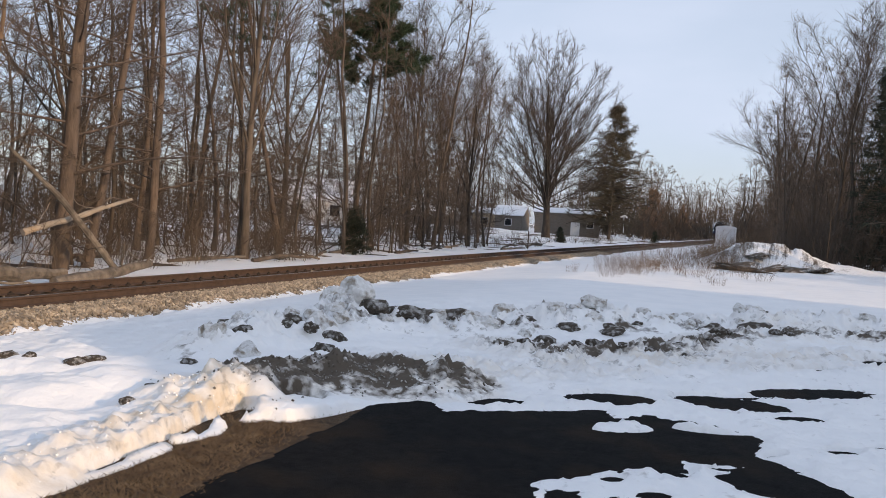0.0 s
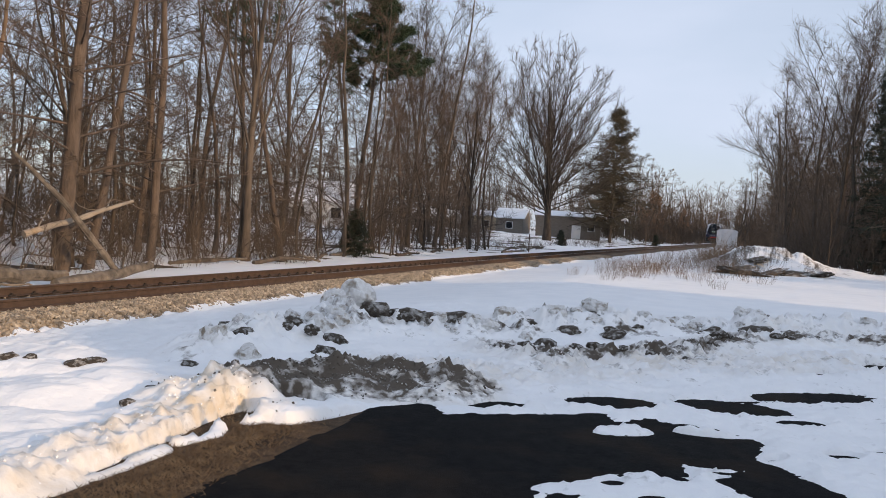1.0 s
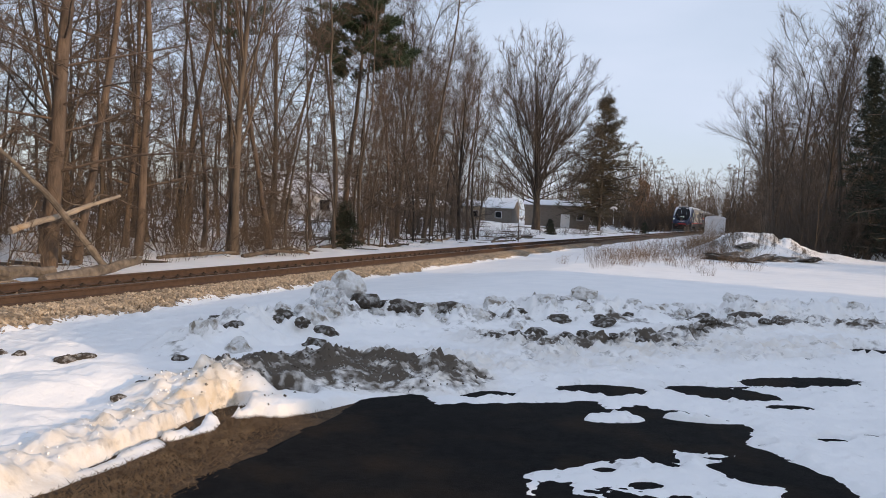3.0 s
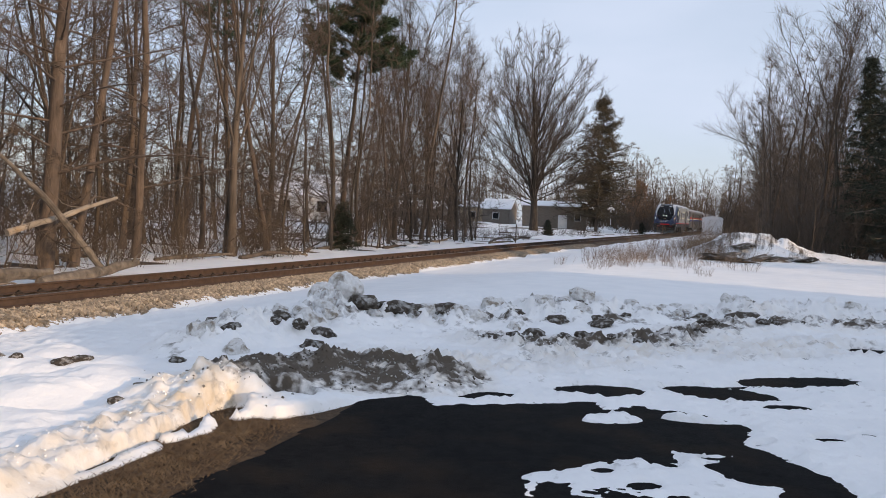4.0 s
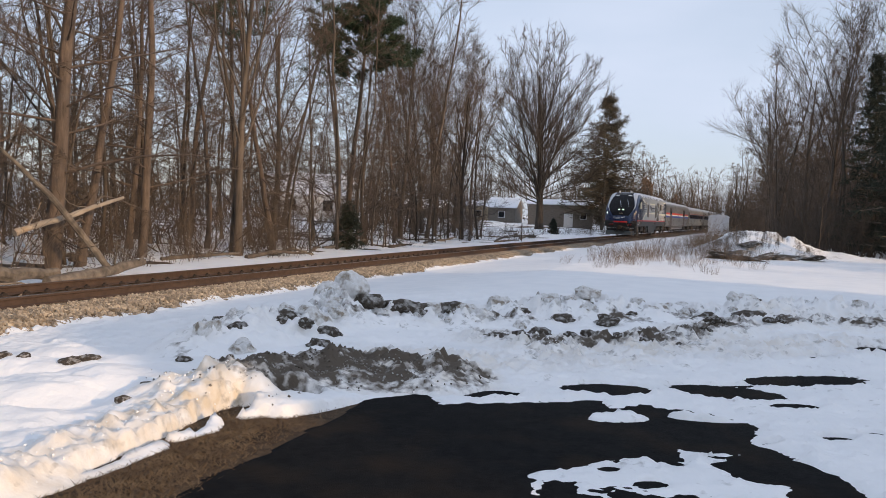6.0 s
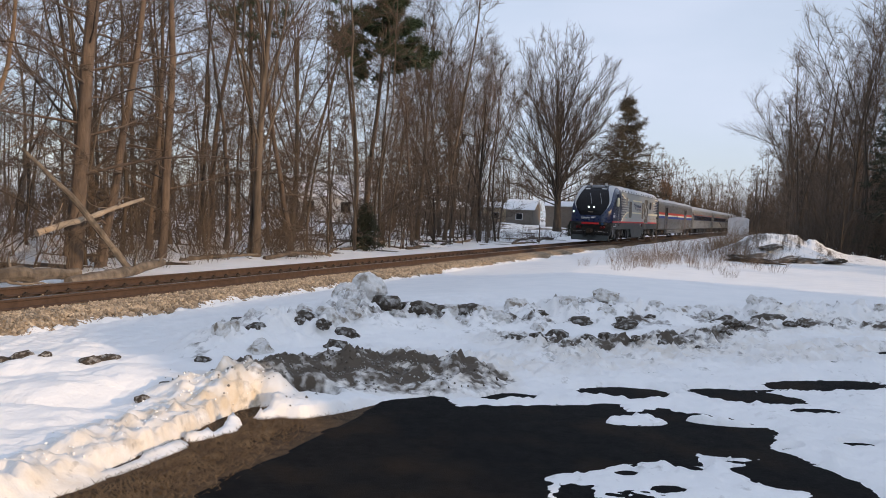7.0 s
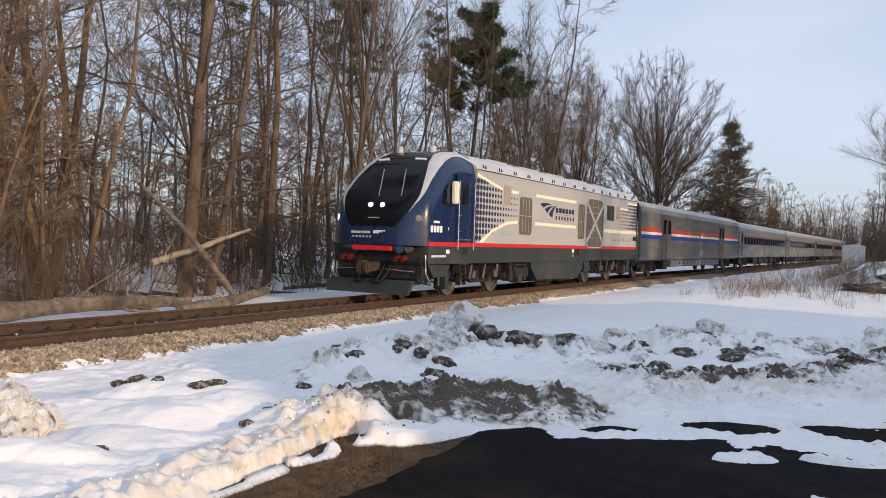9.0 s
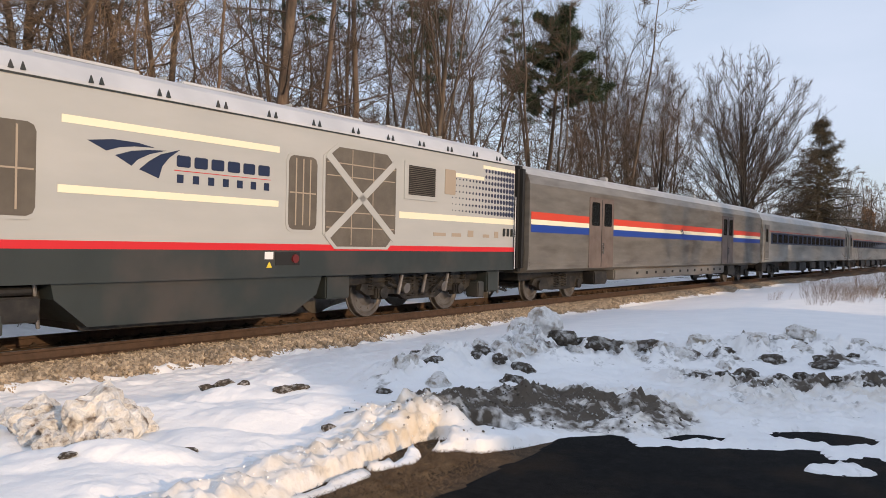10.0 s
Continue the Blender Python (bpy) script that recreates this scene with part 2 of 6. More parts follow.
STRIP = [(-3.42, 5.05), (-3.12, 5.62), (-2.98, 6.12), (-2.72, 6.5), (-2.3, 6.75)]
ROUGH = [(-3.5, 7.4), (-2.6, 7.9), (-2.0, 8.3), (-1.7, 9.0), (-0.6, 9.9), (1.0, 11.3), (3.0, 12.0)]
# bare asphalt, and the tongue of snow that lies in it
OPEN_LOT = [(-3.2, -1.0), (-3.2, 5.1), (-2.95, 6.1), (-2.6, 6.52), (-2.32, 6.12), (-1.8, 6.42), (-1.12, 6.9), (-0.98, 6.62), (-0.7, 6.95), (-0.19, 6.92), (0.16, 6.7), (0.1, 6.15), (0.36, 5.93), (0.64, 5.6), (0.95, 4.6), (1.0, -1.0)]
TONGUE = [(-1.24, 4.7), (-1.0, 5.0), (-0.62, 5.44), (-0.32, 5.4), (-0.46, 5.84), (-0.26, 5.78), (0.13, 5.9), (-0.05, 5.5), (0.1, 5.32), (0.36, 5.28), (0.5, 4.6), (0.2, 3.9), (-0.6, 4.0), (-1.0, 4.3)]


def inside(x, y, pts):
    """How deep a place lies inside an outline, in metres (negative outside)."""
    best, odd = np.full_like(x, 1e9), np.zeros(x.shape, bool)
    for (ax, ay), (bx, by) in zip(pts, pts[1:] + pts[:1]):
        dx, dy = bx - ax, by - ay
        t = np.clip(((x - ax) * dx + (y - ay) * dy) / (dx * dx + dy * dy), 0, 1)
        best = np.minimum(best, np.hypot(x - ax - t * dx, y - ay - t * dy))
        odd ^= ((ay > y) != (by > y)) & (x < ax + dx * (y - ay) / (dy if dy else 1e-9))
    return np.where(odd, best, -best)


def bare(x, y):
    """How far a place on the lot is bare of snow (about 0 to 1)."""
    w = 0.5 * fbm(x * 3.0, y * 3.0, 11, 5, 0.7) + 0.5 * fbm(x * 11.0, y * 11.0, 13, 3, 0.7)
    b = 3.5 * inside(x, y, OPEN_LOT) + 0.42 * w
    for cx, cy, rx, ry, turn in ((-1.99, 6.72, 0.24, 0.13, 34), (-1.11, 7.42, 0.42, 0.23, 28), (-0.04, 7.9, 0.46, 0.27, 8), (0.73, 8.93, 0.68, 0.25, 34), (-1.19, 8.46, 0.24, 0.07, 36), (-1.0, 8.35, 0.15, 0.05, 35),
                                 (0.05, 10.68, 0.52, 0.16, 30), (0.78, 10.42, 0.42, 0.13, 36), (1.75, 11.64, 0.4, 0.3, 37), (0.5, 7.59, 0.2, 0.11, 25), (0.74, 6.58, 0.12, 0.07, 31), (1.02, 6.87, 0.1, 0.06, 31), (0.27, 6.19, 0.06, 0.04, 31), (0.2, 8.35, 0.3, 0.04, 30)):
        k = blob(x, y, cx, cy, rx * 1.3, ry * 1.3, turn)
        b = np.maximum(b, np.where(k > 0, 1.1 * k - 0.42 + 0.7 * w * np.minimum(1, 5 * k), -1))
    for cx, cy, rx, ry, turn in ((-0.85, 6.4, 0.27, 0.12, 30), (-0.25, 6.72, 0.24, 0.07, 10), (-0.62, 6.05, 0.06, 0.03, 0), (-0.4, 5.88, 0.1, 0.05, -30)):
        b = b - 1.5 * np.minimum(1, 2 * blob(x, y, cx, cy, rx * 1.25, ry * 1.25, turn)) * (1 + 0.9 * w)
    b = np.minimum(b, -3.5 * inside(x, y, TONGUE) + 0.42 * w)
    for cx, cy, rx, ry in ((-0.71, 5.08, 0.09, 0.07), (-0.43, 4.9, 0.12, 0.08), (-0.1, 5.66, 0.1, 0.04)):
        k = blob(x, y, cx, cy, rx, ry, 30)
        b = np.maximum(b, np.where(k > 0, 1.6 * k - 0.5 + 0.6 * w, -1))
    return np.clip(b - 1.1 * ridge(x, y, STRIP, 0.2), -1, 1)


def verge_bare(x, y):
    w = 0.5 * fbm(x * 2.4, y * 2.4, 12, 5, 0.6) + 0.25 * fbm(x * 9.0, y * 9.0, 14, 3, 0.6)
    mid = -3.22 - 0.12 * (y - 3.6)
    strip = np.maximum(0, 1 - ((x - mid) / 0.42) ** 2) * (1 - sm(y, 5.0, 5.5))
    b = strip * (1.1 + 0.7 * w) - 0.22 - 0.9 * ridge(x, y, STRIP, 0.22)
    for line in (((-3.52, 2.9), (-3.43, 3.62), (-3.47, 4.2)), ((-3.03, 3.4), (-3.1, 3.79), (-3.05, 4.05)), ((-3.5, 4.35), (-3.42, 4.62), (-3.5, 4.8))):
        b = b - 1.7 * ridge(x, y, list(line), 0.075) * np.clip(0.8 + 2.0 * w, 0, 1.3)
    k = blob(x, y, -3.42, 5.75, 0.32, 0.2, 40)
    return np.maximum(b, np.where(k > 0, 1.5 * k - 0.55 + w, -1))


def snow_depth(x, y):
    d = x - track_xs(y)
    n1, n2, n3 = fbm(x * 0.9, y * 0.9, 21, 5), fbm(x * 3.1, y * 3.1, 22, 5, 0.65), fbm(x * 0.2, y * 0.2, 23, 3)
    n4, n5 = fbm(x * 7.0, y * 7.0, 24, 3, 0.6), fbm(x * 15.0, y * 15.0, 25, 2, 0.6)
    ns = fbm(x * 0.9, y * 0.9, 28, 2)
    crumb = np.abs(n4) + 0.5 * np.abs(n5)
    loose = sm(-x, 4.0, 4.6) * (1 - sm(y, 6.5, 8.5)) * sm(d, 3.0, 4.0)
    depth = 0.11 + 0.03 * (n1 * (1 - loose) + ns * loose) + 0.003 * n2 * (1 - loose)
    on_lot = sm(x + 0.25 * y, -2.2, -1.2) * (1 - sm(y - 0.2 * x, 11.0, 12.5))
    depth = depth * (1 - on_lot) + on_lot * (0.028 + 0.012 * n1 + 0.018 * n2 + 0.045 * crumb)
    bank, heap = ridge(x, y, BANK, 0.235), ridge(x, y, HEAP, 0.5)
    lumps, slush, rough = ridge(x, y, LUMPS, 0.8), ridge(x, y, SLUSH, 0.6), ridge(x, y, ROUGH, 0.95)
    flute = fbm(x * 4.0, y * 14.0, 26, 3, 0.6)
    depth = depth + np.sqrt(bank) * (0.035 + 0.02 * ns + 0.015 * n2 + 0.06 * flute + 0.04 * n4 + 0.035 * n5)
    depth = depth + heap * (0.11 + 0.03 * n1 + 0.035 * n2 + 0.03 * n4 + 0.012 * n5) + ridge(x, y, CREST, 0.3) * (0.06 + 0.03 * n2 + 0.02 * n4)
    depth = depth + lumps * (0.11 + 0.22 * np.maximum(n1, -0.35) + 0.2 * np.abs(n2) + 0.06 * n4 + 0.015 * n5)
    depth = depth + slush * (0.05 + 0.06 * n2 + 0.07 * crumb) + rough * (0.03 + 0.04 * n2 + 0.055 * crumb)
    depth = depth + 0.12 * np.sqrt(blob(x, y, -5.05, 9.85, 0.5, 0.45)) + 0.1 * np.sqrt(blob(x, y, -2.3, 12.4, 0.7, 0.5))
    # the trodden and heaped snow beyond the bank, with a hollow in it
    for cx, cy, rx, ry, h in ((-4.7, 4.05, 0.5, 0.35, 0.16), (-5.25, 4.75, 0.5, 0.35, 0.2), (-5.0, 5.35, 0.8, 0.35, 0.16), (-6.1, 5.7, 1.1, 0.5, 0.2), (-7.1, 6.6, 0.6, 0.5, 0.2), (-4.35, 5.0, 0.35, 0.3, 0.1), (-6.0, 4.4, 0.7, 0.5, 0.14),
                              (-5.2, 3.0, 0.6, 0.4, 0.1), (-4.7, 3.3, 0.5, 0.25, 0.12), (-6.4, 3.3, 0.6, 0.6, 0.14)):
        depth = depth + 0.62 * h * blob(x + 0.12 * ns, y, cx, cy, rx, ry, 30) ** 0.9 * (1 + 0.6 * ns + 0.05 * n1)
    depth = depth - 0.05 * blob(x, y, -4.75, 4.7, 0.5, 0.3, 35)
    depth = depth + loose * 0.05 * ns + 0.05 * loose * np.maximum(0, fbm(x * 1.7, y * 1.7, 29, 2) - 0.25)
    depth = depth * (1 + (0.55 - 0.4 * loose) * (1 - sm(y, 13, 17)) * fbm(x * 5.0, y * 5.0, 30, 4, 0.68))
    off = bare(x, y)
    depth = depth * sm(-off, -0.06, 0.55) - 0.05 * np.clip(off + 0.06, 0, 1)
    off = verge_bare(x, y) - 0.8 * bank
    thin = sm(x, -3.6, -3.45) * (1 - sm(y, 4.6, 5.2))
    depth = depth * (1 - 0.8 * thin) + 0.02 * thin * n4
    depth = depth * sm(-off, -0.05, 0.16) - 0.06 * np.clip(off, 0, 1)
    n6 = fbm(x * 1.3, y * 0.7, 27, 4, 0.55)
    depth = depth + 0.85 * ridge(x, y, [(0.1, 41.2), (0.9, 41.6)], 3.0) ** 1.4 * (1 + 0.3 * n6) + 0.3 * blob(x, y, 0.5, 41.4, 1.5, 1.6) + 0.3 * blob(x, y, 3.4, 42.0, 3.6, 2.4) * (1 + 0.5 * n6)
    edge = 1.9 + 0.22 * n1 + 0.16 * n2
    depth = np.where(np.abs(d) < edge, -0.3, depth)
    depth = depth - 0.1 * np.maximum(0, 1 - np.abs(np.abs(d) - edge) / 0.35)
    wood = sm(-d, 3.6, 6.5)
    depth = depth - wood * (0.07 + 0.2 * n1 + 0.08 * n3 + 0.1 * n2)
    return depth


def snow_top(x, y):
    return base(x, y) + snow_depth(x, y)


def soil(x, y):
    n2, n1 = fbm(x * 2.2, y * 2.2, 31, 5, 0.65), fbm(x * 0.8, y * 0.8, 32, 4)
    n3 = fbm(x * 6.5, y * 6.5, 33, 4, 0.7)
    heap, lumps, slush = ridge(x, y, HEAP[1:], 0.62), ridge(x + 0.1, y + 0.45, LUMPS, 0.6), ridge(x, y, SLUSH, 0.45)
    s = np.sqrt(heap) * (0.86 + 0.3 * n2 + 0.85 * n3) + lumps * (0.05 + 1.0 * np.maximum(0, n2 + 0.05) + 0.7 * n3) + slush * (0.5 + 0.8 * n2 + 0.7 * n3)
    s = s + ridge(x, y, BANK, 0.4) * (0.1 + 0.25 * n2 + 0.45 * n3) + 0.4 * ridge(x, y, ROUGH, 1.0) * np.maximum(0, n2 + 0.15)
    s = s + blob(x, y, 0.6, 40.0, 4.6, 3.4) * (0.5 + 0.5 * n1 + 0.8 * n2 + 0.9 * n3)
    near = np.maximum(bare(x, y), verge_bare(x, y))
    s = s + 0.35 * np.clip(1 - np.abs(near) / 0.2, 0, 1) * (0.45 + n3)
    on_lot = sm(x + 0.25 * y, -2.2, -1.2) * (1 - sm(y - 0.2 * x, 12.5, 14.0))
    s = s + on_lot * (0.02 + 0.3 * np.maximum(0, n2) + 0.25 * n3)
    return s - 0.06


def sandy(x, y):
    """Where the snow is stained with sand."""
    n = fbm(x * 2.0, y * 2.0, 35, 4, 0.6)
    s = np.sqrt(ridge(x, y, BANK, 0.34)) * (0.62 + 0.5 * n) + 0.5 * np.sqrt(ridge(x, y, HEAP, 0.7)) + ridge(x, y, ROUGH, 0.8) * (0.25 + 0.5 * n) + ridge(x, y, SLUSH, 0.8) * 0.3
    return np.clip(s + 0.25 * ridge(x, y, LUMPS, 0.8) * (0.4 + n), 0, 0.9)


def spread_out(mid, step, lo, hi, growth=1.08):
    """Adds ever wider steps on both sides of a fine stretch."""
    a, s, down = mid[0], step, []
    while a > lo:
        s *= growth
        a -= s
        down.append(a)
    b, s, up = mid[-1], mid[-1] - mid[-2], []
    while b < hi:
        s *= growth
        b += s
        up.append(b)
    return np.array(down[::-1] + list(mid) + up)


XS = spread_out(list(np.arange(-10.6, -7.2, 0.042)) + list(np.arange(-7.2, 2.2, 0.03)), 0.042, -420, 420, 1.09)
YS = spread_out(list(np.arange(2.7, 8.2, 0.025)) + list(np.arange(8.2, 14.6, 0.04)) + [14.6 + 2.0 * (1.02 ** k - 1) for k in range(1, 142)], 0.03, -150, 900, 1.08)
ground = tagged(sheet("ground", XS[::3], YS[::3], base, M_EARTH), "brown earth with leaf litter under the snow", "ground", kind="structure")
snow = tagged(sheet("snow_cover", XS, YS, snow_top, M_SNOW, soil, sandy), "old white snow with dirty ploughed banks over the ground", "snow", kind="structure")


def lot_height(x, y):
    edge = -2.82 - 0.05 * (y - 4.0) + 0.16 * fbm(x * 2.0, y * 1.1, 51, 5, 0.65)
    return base(x, y) + 0.012 - 0.06 * (1 - sm(x, edge - 0.03, edge + 0.03))


lot = tagged(sheet("parking_lot", spaced(-3.3, -2.3, 0.04, -3.3, 9, 1.2), np.linspace(-8, 13.5, 260), lot_height, M_ASPHALT), "black asphalt lot partly covered with snow", "pavement", kind="structure")
verge = tagged(sheet("grass_verge", np.linspace(-4.4, -2.0, 30), np.linspace(0, 7.5, 60), lambda x, y: base(x, y) + 0.008 , M_GRASS), "flattened brown grass beside the asphalt", "grass", kind="structure")


# ---- the railway ----
def swept(name, profile, material, y0, y1, step, offset=0.0, parent=None, label=""):
    """Sweeps a closed profile of (across, up) along the track."""
    ys = [y0]
    while ys[-1] < y1:
        ys.append(ys[-1] + step * (1 + max(0, ys[-1] - 40) / 40))
    verts, faces, k = [], [], len(profile)
    for y in ys:
        x, dx = track_x(y), track_x(y + 0.5) - track_x(y - 0.5)
        for a, z in profile:
            verts.append((x + offset + a, y - (offset + a) * dx, z))
    for i in range(len(ys) - 1):
        for j in range(k):
            p, q = i * k + j, i * k + (j + 1) % k
            faces.append((p, q, q + k, p + k))
    faces.append(tuple(range(k))[::-1])
    faces.append(tuple(range((len(ys) - 1) * k, len(ys) * k)))
    return part(name, mesh_of(name, verts, faces, material), None, parent, label)


RAIL = [(-0.07, -0.172), (0.07, -0.172), (0.07, -0.16), (0.015, -0.14), (0.012, -0.05), (0.036, -0.04), (0.037, -0.012), (0.03, -0.003),
        (-0.03, -0.003), (-0.037, -0.012), (-0.036, -0.04), (-0.012, -0.05), (-0.015, -0.14), (-0.07, -0.16)]
track = thing("railway_track", "single railway track with rusty rails on wooden ties", "railway track", kind="structure")
for side in (-0.755, 0.755):
    rail = swept("rail", RAIL, M_RUST, -40, 420, 2.0, side, track, "rust-brown steel rail")
    swept("rail_head", [(-0.026, -0.004), (0.026, -0.004), (0.026, 0.0), (-0.026, 0.0)], M_RAILTOP, -40, 420, 2.0, side, track, "polished top of the rail")
bed = tagged(swept("ballast_bed", [(-2.75, -0.8), (2.75, -0.8), (2.5, -0.52), (1.65, -0.23), (1.3, -0.205), (-1.3, -0.205), (-1.65, -0.23), (-2.5, -0.52)], M_BALLAST, -40, 420, 1.0),
             "crushed stone ballast bed under the track", "ballast", kind="structure")
tie_bm = boxed(-0.11, 0.11, -1.3, 1.3, -0.34, -0.186, 0.012)
tie_me = bpy.data.meshes.new("tie")
tie_bm.to_mesh(tie_me)
tie_bm.free()
tie_me.materials.append(M_TIE)
M_ANCHOR = surface("dark_rail_anchor", (0.016, 0.012, 0.01), (0.04, 0.028, 0.02), 9.0, 0.85, 0.4, 60.0)
plate_bm, anchor_bm = bmesh.new(), bmesh.new()
for s in (-1, 1):
    box(plate_bm, -0.09, 0.09, s * 0.755 - 0.17, s * 0.755 + 0.17, -0.188, -0.172)
    mid = s * (0.755 - 0.075)
    outline(anchor_bm, [(-0.08, -0.17), (0.08, -0.17), (0.06, -0.14), (0.025, -0.135), (0.012, -0.105), (-0.012, -0.105), (-0.025, -0.135), (-0.06, -0.14)], mid - 0.02, mid + 0.02)
clip_me, anchor_me = bpy.data.meshes.new("tie_plate"), bpy.data.meshes.new("rail_anchor")
for b, me, m in ((plate_bm, clip_me, M_RUST), (anchor_bm, anchor_me, M_ANCHOR)):
    b.to_mesh(me)
    b.free()
    me.materials.append(m)
for i in range(140):
    y = -6.0 + i * 0.495
    ob = part("tie", tie_me, None, track)
    ob.matrix_world = track_pose(y)
    for name, me in (("tie_plate", clip_me), ("rail_anchor", anchor_me)):
        ob = part(name, me, None, track)
        ob.matrix_world = track_pose(y)


def stone_mesh(seed):
    """An uneven eight-sided stone."""
    r = random.Random(seed)
    v = [Vector(p) * r.uniform(0.75, 1.25) for p in ((1, 0, 0), (0, 1, 0), (-1, 0, 0), (0, -1, 0), (0.15, 0.1, 0.8), (-0.1, 0.1, -0.8))]
    return v, [(0, 1, 4), (1, 2, 4), (2, 3, 4), (3, 0, 4), (1, 0, 5), (2, 1, 5), (3, 2, 5), (0, 3, 5)]


def scatter(name, count, spot, size, material, label, category, seed):
    """Many small stones or clods in one mesh."""
    r = random.Random(seed)
    shapes = [stone_mesh(seed + i) for i in range(6)]
    vs, fs = [], []
    for _ in range(count):
        p, q = spot(r)
        sv, sf = r.choice(shapes)
        m = Euler((r.random() * 6, r.random() * 6, r.random() * 6)).to_matrix()
        k, n0 = size(r), len(vs)
        vs += [m @ (v * k) + Vector((p[0], p[1], q)) for v in sv]
        fs += [[i + n0 for i in f] for f in sf]
    return tagged(new(name, mesh_of(name, vs, fs, material)), label, category, kind="stuff")


def on_shoulder(r):
    y = 3 + 55 * r.random() ** 1.8
    a = r.choice((1,) * 14 + (-1,)) * (r.uniform(0.95, 2.45) if r.random() < 0.96 else r.uniform(0, 0.7))
    d = abs(a)
    z = -0.205 if d < 1.3 else (-0.23 if d < 1.65 else -0.23 - 0.29 * (d - 1.65) / 0.85)
    x = track_x(y) + a
    k = min(1.0, max(0.0, (d - 1.6) / 1.1))
    return (x, y), max(z, -0.2 - 0.42 * k * k * (3 - 2 * k), -0.42) + 0.014


scatter("ballast_stones", 38000, on_shoulder, lambda r: r.uniform(0.03, 0.06), M_STONE, "loose tan and grey crushed ballast stones", "gravel", 5)

# ---- trees ----
def tube(store, pts, radii, sides):
    verts, faces = store
    n0 = len(verts)
    up = Vector((0.3, 0.1, 1)).normalized()
    for i, (p, r) in enumerate(zip(pts, radii)):
        d = (pts[min(i + 1, len(pts) - 1)] - pts[max(i - 1, 0)])
        a = d.cross(up)
        if a.length < 1e-4:
            a = d.cross(Vector((1, 0, 0)))
        a.normalize()
        b = d.cross(a).normalized()
        for k in range(sides):
            t = 2 * math.pi * k / sides
            verts.append(p + a * (r * math.cos(t)) + b * (r * math.sin(t)))
    for i in range(len(pts) - 1):
        for k in range(sides):
            p, q = n0 + i * sides + k, n0 + i * sides + (k + 1) % sides
            faces.append((p, q, q + sides, p + sides))


def spike(store, p, q, r):
    """A twig: a slim three-sided point."""
    verts, faces = store
    d = q - p
    a = d.cross(Vector((0.31, 0.17, 0.93)))
    if a.length < 1e-5:
        a = d.cross(Vector((1, 0, 0)))
    a.normalize()
    b = d.cross(a).normalized()
    n = len(verts)
    verts += [p + a * r, p - a * r * 0.5 + b * r * 0.87, p - a * r * 0.5 - b * r * 0.87, q]
    faces += [(n, n + 1, n + 3), (n + 1, n + 2, n + 3), (n + 2, n, n + 3)]


def bough(rng, p, way, length, r, n, wobble, lift, tip=0.25):
    """A bent tapering line: its points and radii."""
    pts, radii, d = [p.copy()], [r], way.normalized()
    for i in range(n):
        d = (d + Vector((rng.gauss(0, wobble), rng.gauss(0, wobble), rng.gauss(0, wobble) + lift))).normalized()
        p = p + d * (length / n)
        pts.append(p.copy())
        radii.append(r * (1 - (1 - tip) * (i + 1) / n))
    return pts, radii


def along(pts, t):
    f = t * (len(pts) - 1)
    i = min(int(f), len(pts) - 2)
    return pts[i].lerp(pts[i + 1], f - i), (pts[i + 1] - pts[i]).normalized()


def bare_tree(seed, height, r, clear=0.35, limbs=20, spread=0.42, forks=7, twigs=5, rise=0.75, lean=0.03, reach=1.0, twig_r=0.006, bark=None, taper=0.7, tip=0.1, lift=0.03, twig=None):
    """A leafless tree: the meshes of its trunk with limbs and of its crown of branches and twigs."""
    rng = random.Random(seed)
    wood, fine = ([], []), ([], [])
    pts, radii = bough(rng, Vector((0, 0, -0.3)), Vector((rng.gauss(0, lean), rng.gauss(0, lean), 1)), height, r, 12, 0.07, 0.03, tip)
    radii[0] *= 1.35
    tube(wood, pts, radii, 7)
    for i in range(limbs):
        t = clear + (1 - clear) * (i + rng.random() * 0.8) / limbs
        q, d = along(pts, min(t, 0.97))
        a = i * 2.4 + rng.random()
        out = Vector((math.cos(a), math.sin(a), rise + rng.gauss(0, 0.45)))
        ll = height * spread * reach * (1.08 - t) ** taper * rng.uniform(0.4, 1.25)
        lr = max(0.012, r * 0.36 * (1.05 - t) * rng.uniform(0.6, 1.1))
        lp, lrad = bough(rng, q, out, ll, lr, 7, 0.26, lift, 0.2)
        tube(wood, lp, lrad, 4)
        for j in range(forks):
            u = 0.2 + 0.8 * (j + rng.random()) / forks
            q2, d2 = along(lp, min(u, 0.98))
            w = (d2 + Vector((rng.gauss(0, 0.75), rng.gauss(0, 0.75), rng.gauss(0.2, 0.5)))).normalized()
            bl = ll * 0.42 * (1.15 - u) * rng.uniform(0.5, 1.4) + 0.25
            bp, brad = bough(rng, q2, w, bl, max(0.009, lr * 0.42 * (1.1 - u)), 3, 0.28, 0.03, 0.3)
            tube(fine, bp, brad, 3)
            for k in range(twigs):
                v = 0.15 + 0.85 * (k + rng.random()) / twigs
                q3, d3 = along(bp, min(v, 0.98))
                w3 = (d3 + Vector((rng.gauss(0, 0.7), rng.gauss(0, 0.7), rng.gauss(0.2, 0.45)))).normalized()
                spike(fine, q3, q3 + w3 * (bl * rng.uniform(0.3, 0.75) + 0.2), twig_r * 1.5)
    return mesh_of("trunk", *wood, bark or M_BARK, True), mesh_of("crown", *fine, twig or M_TWIG)


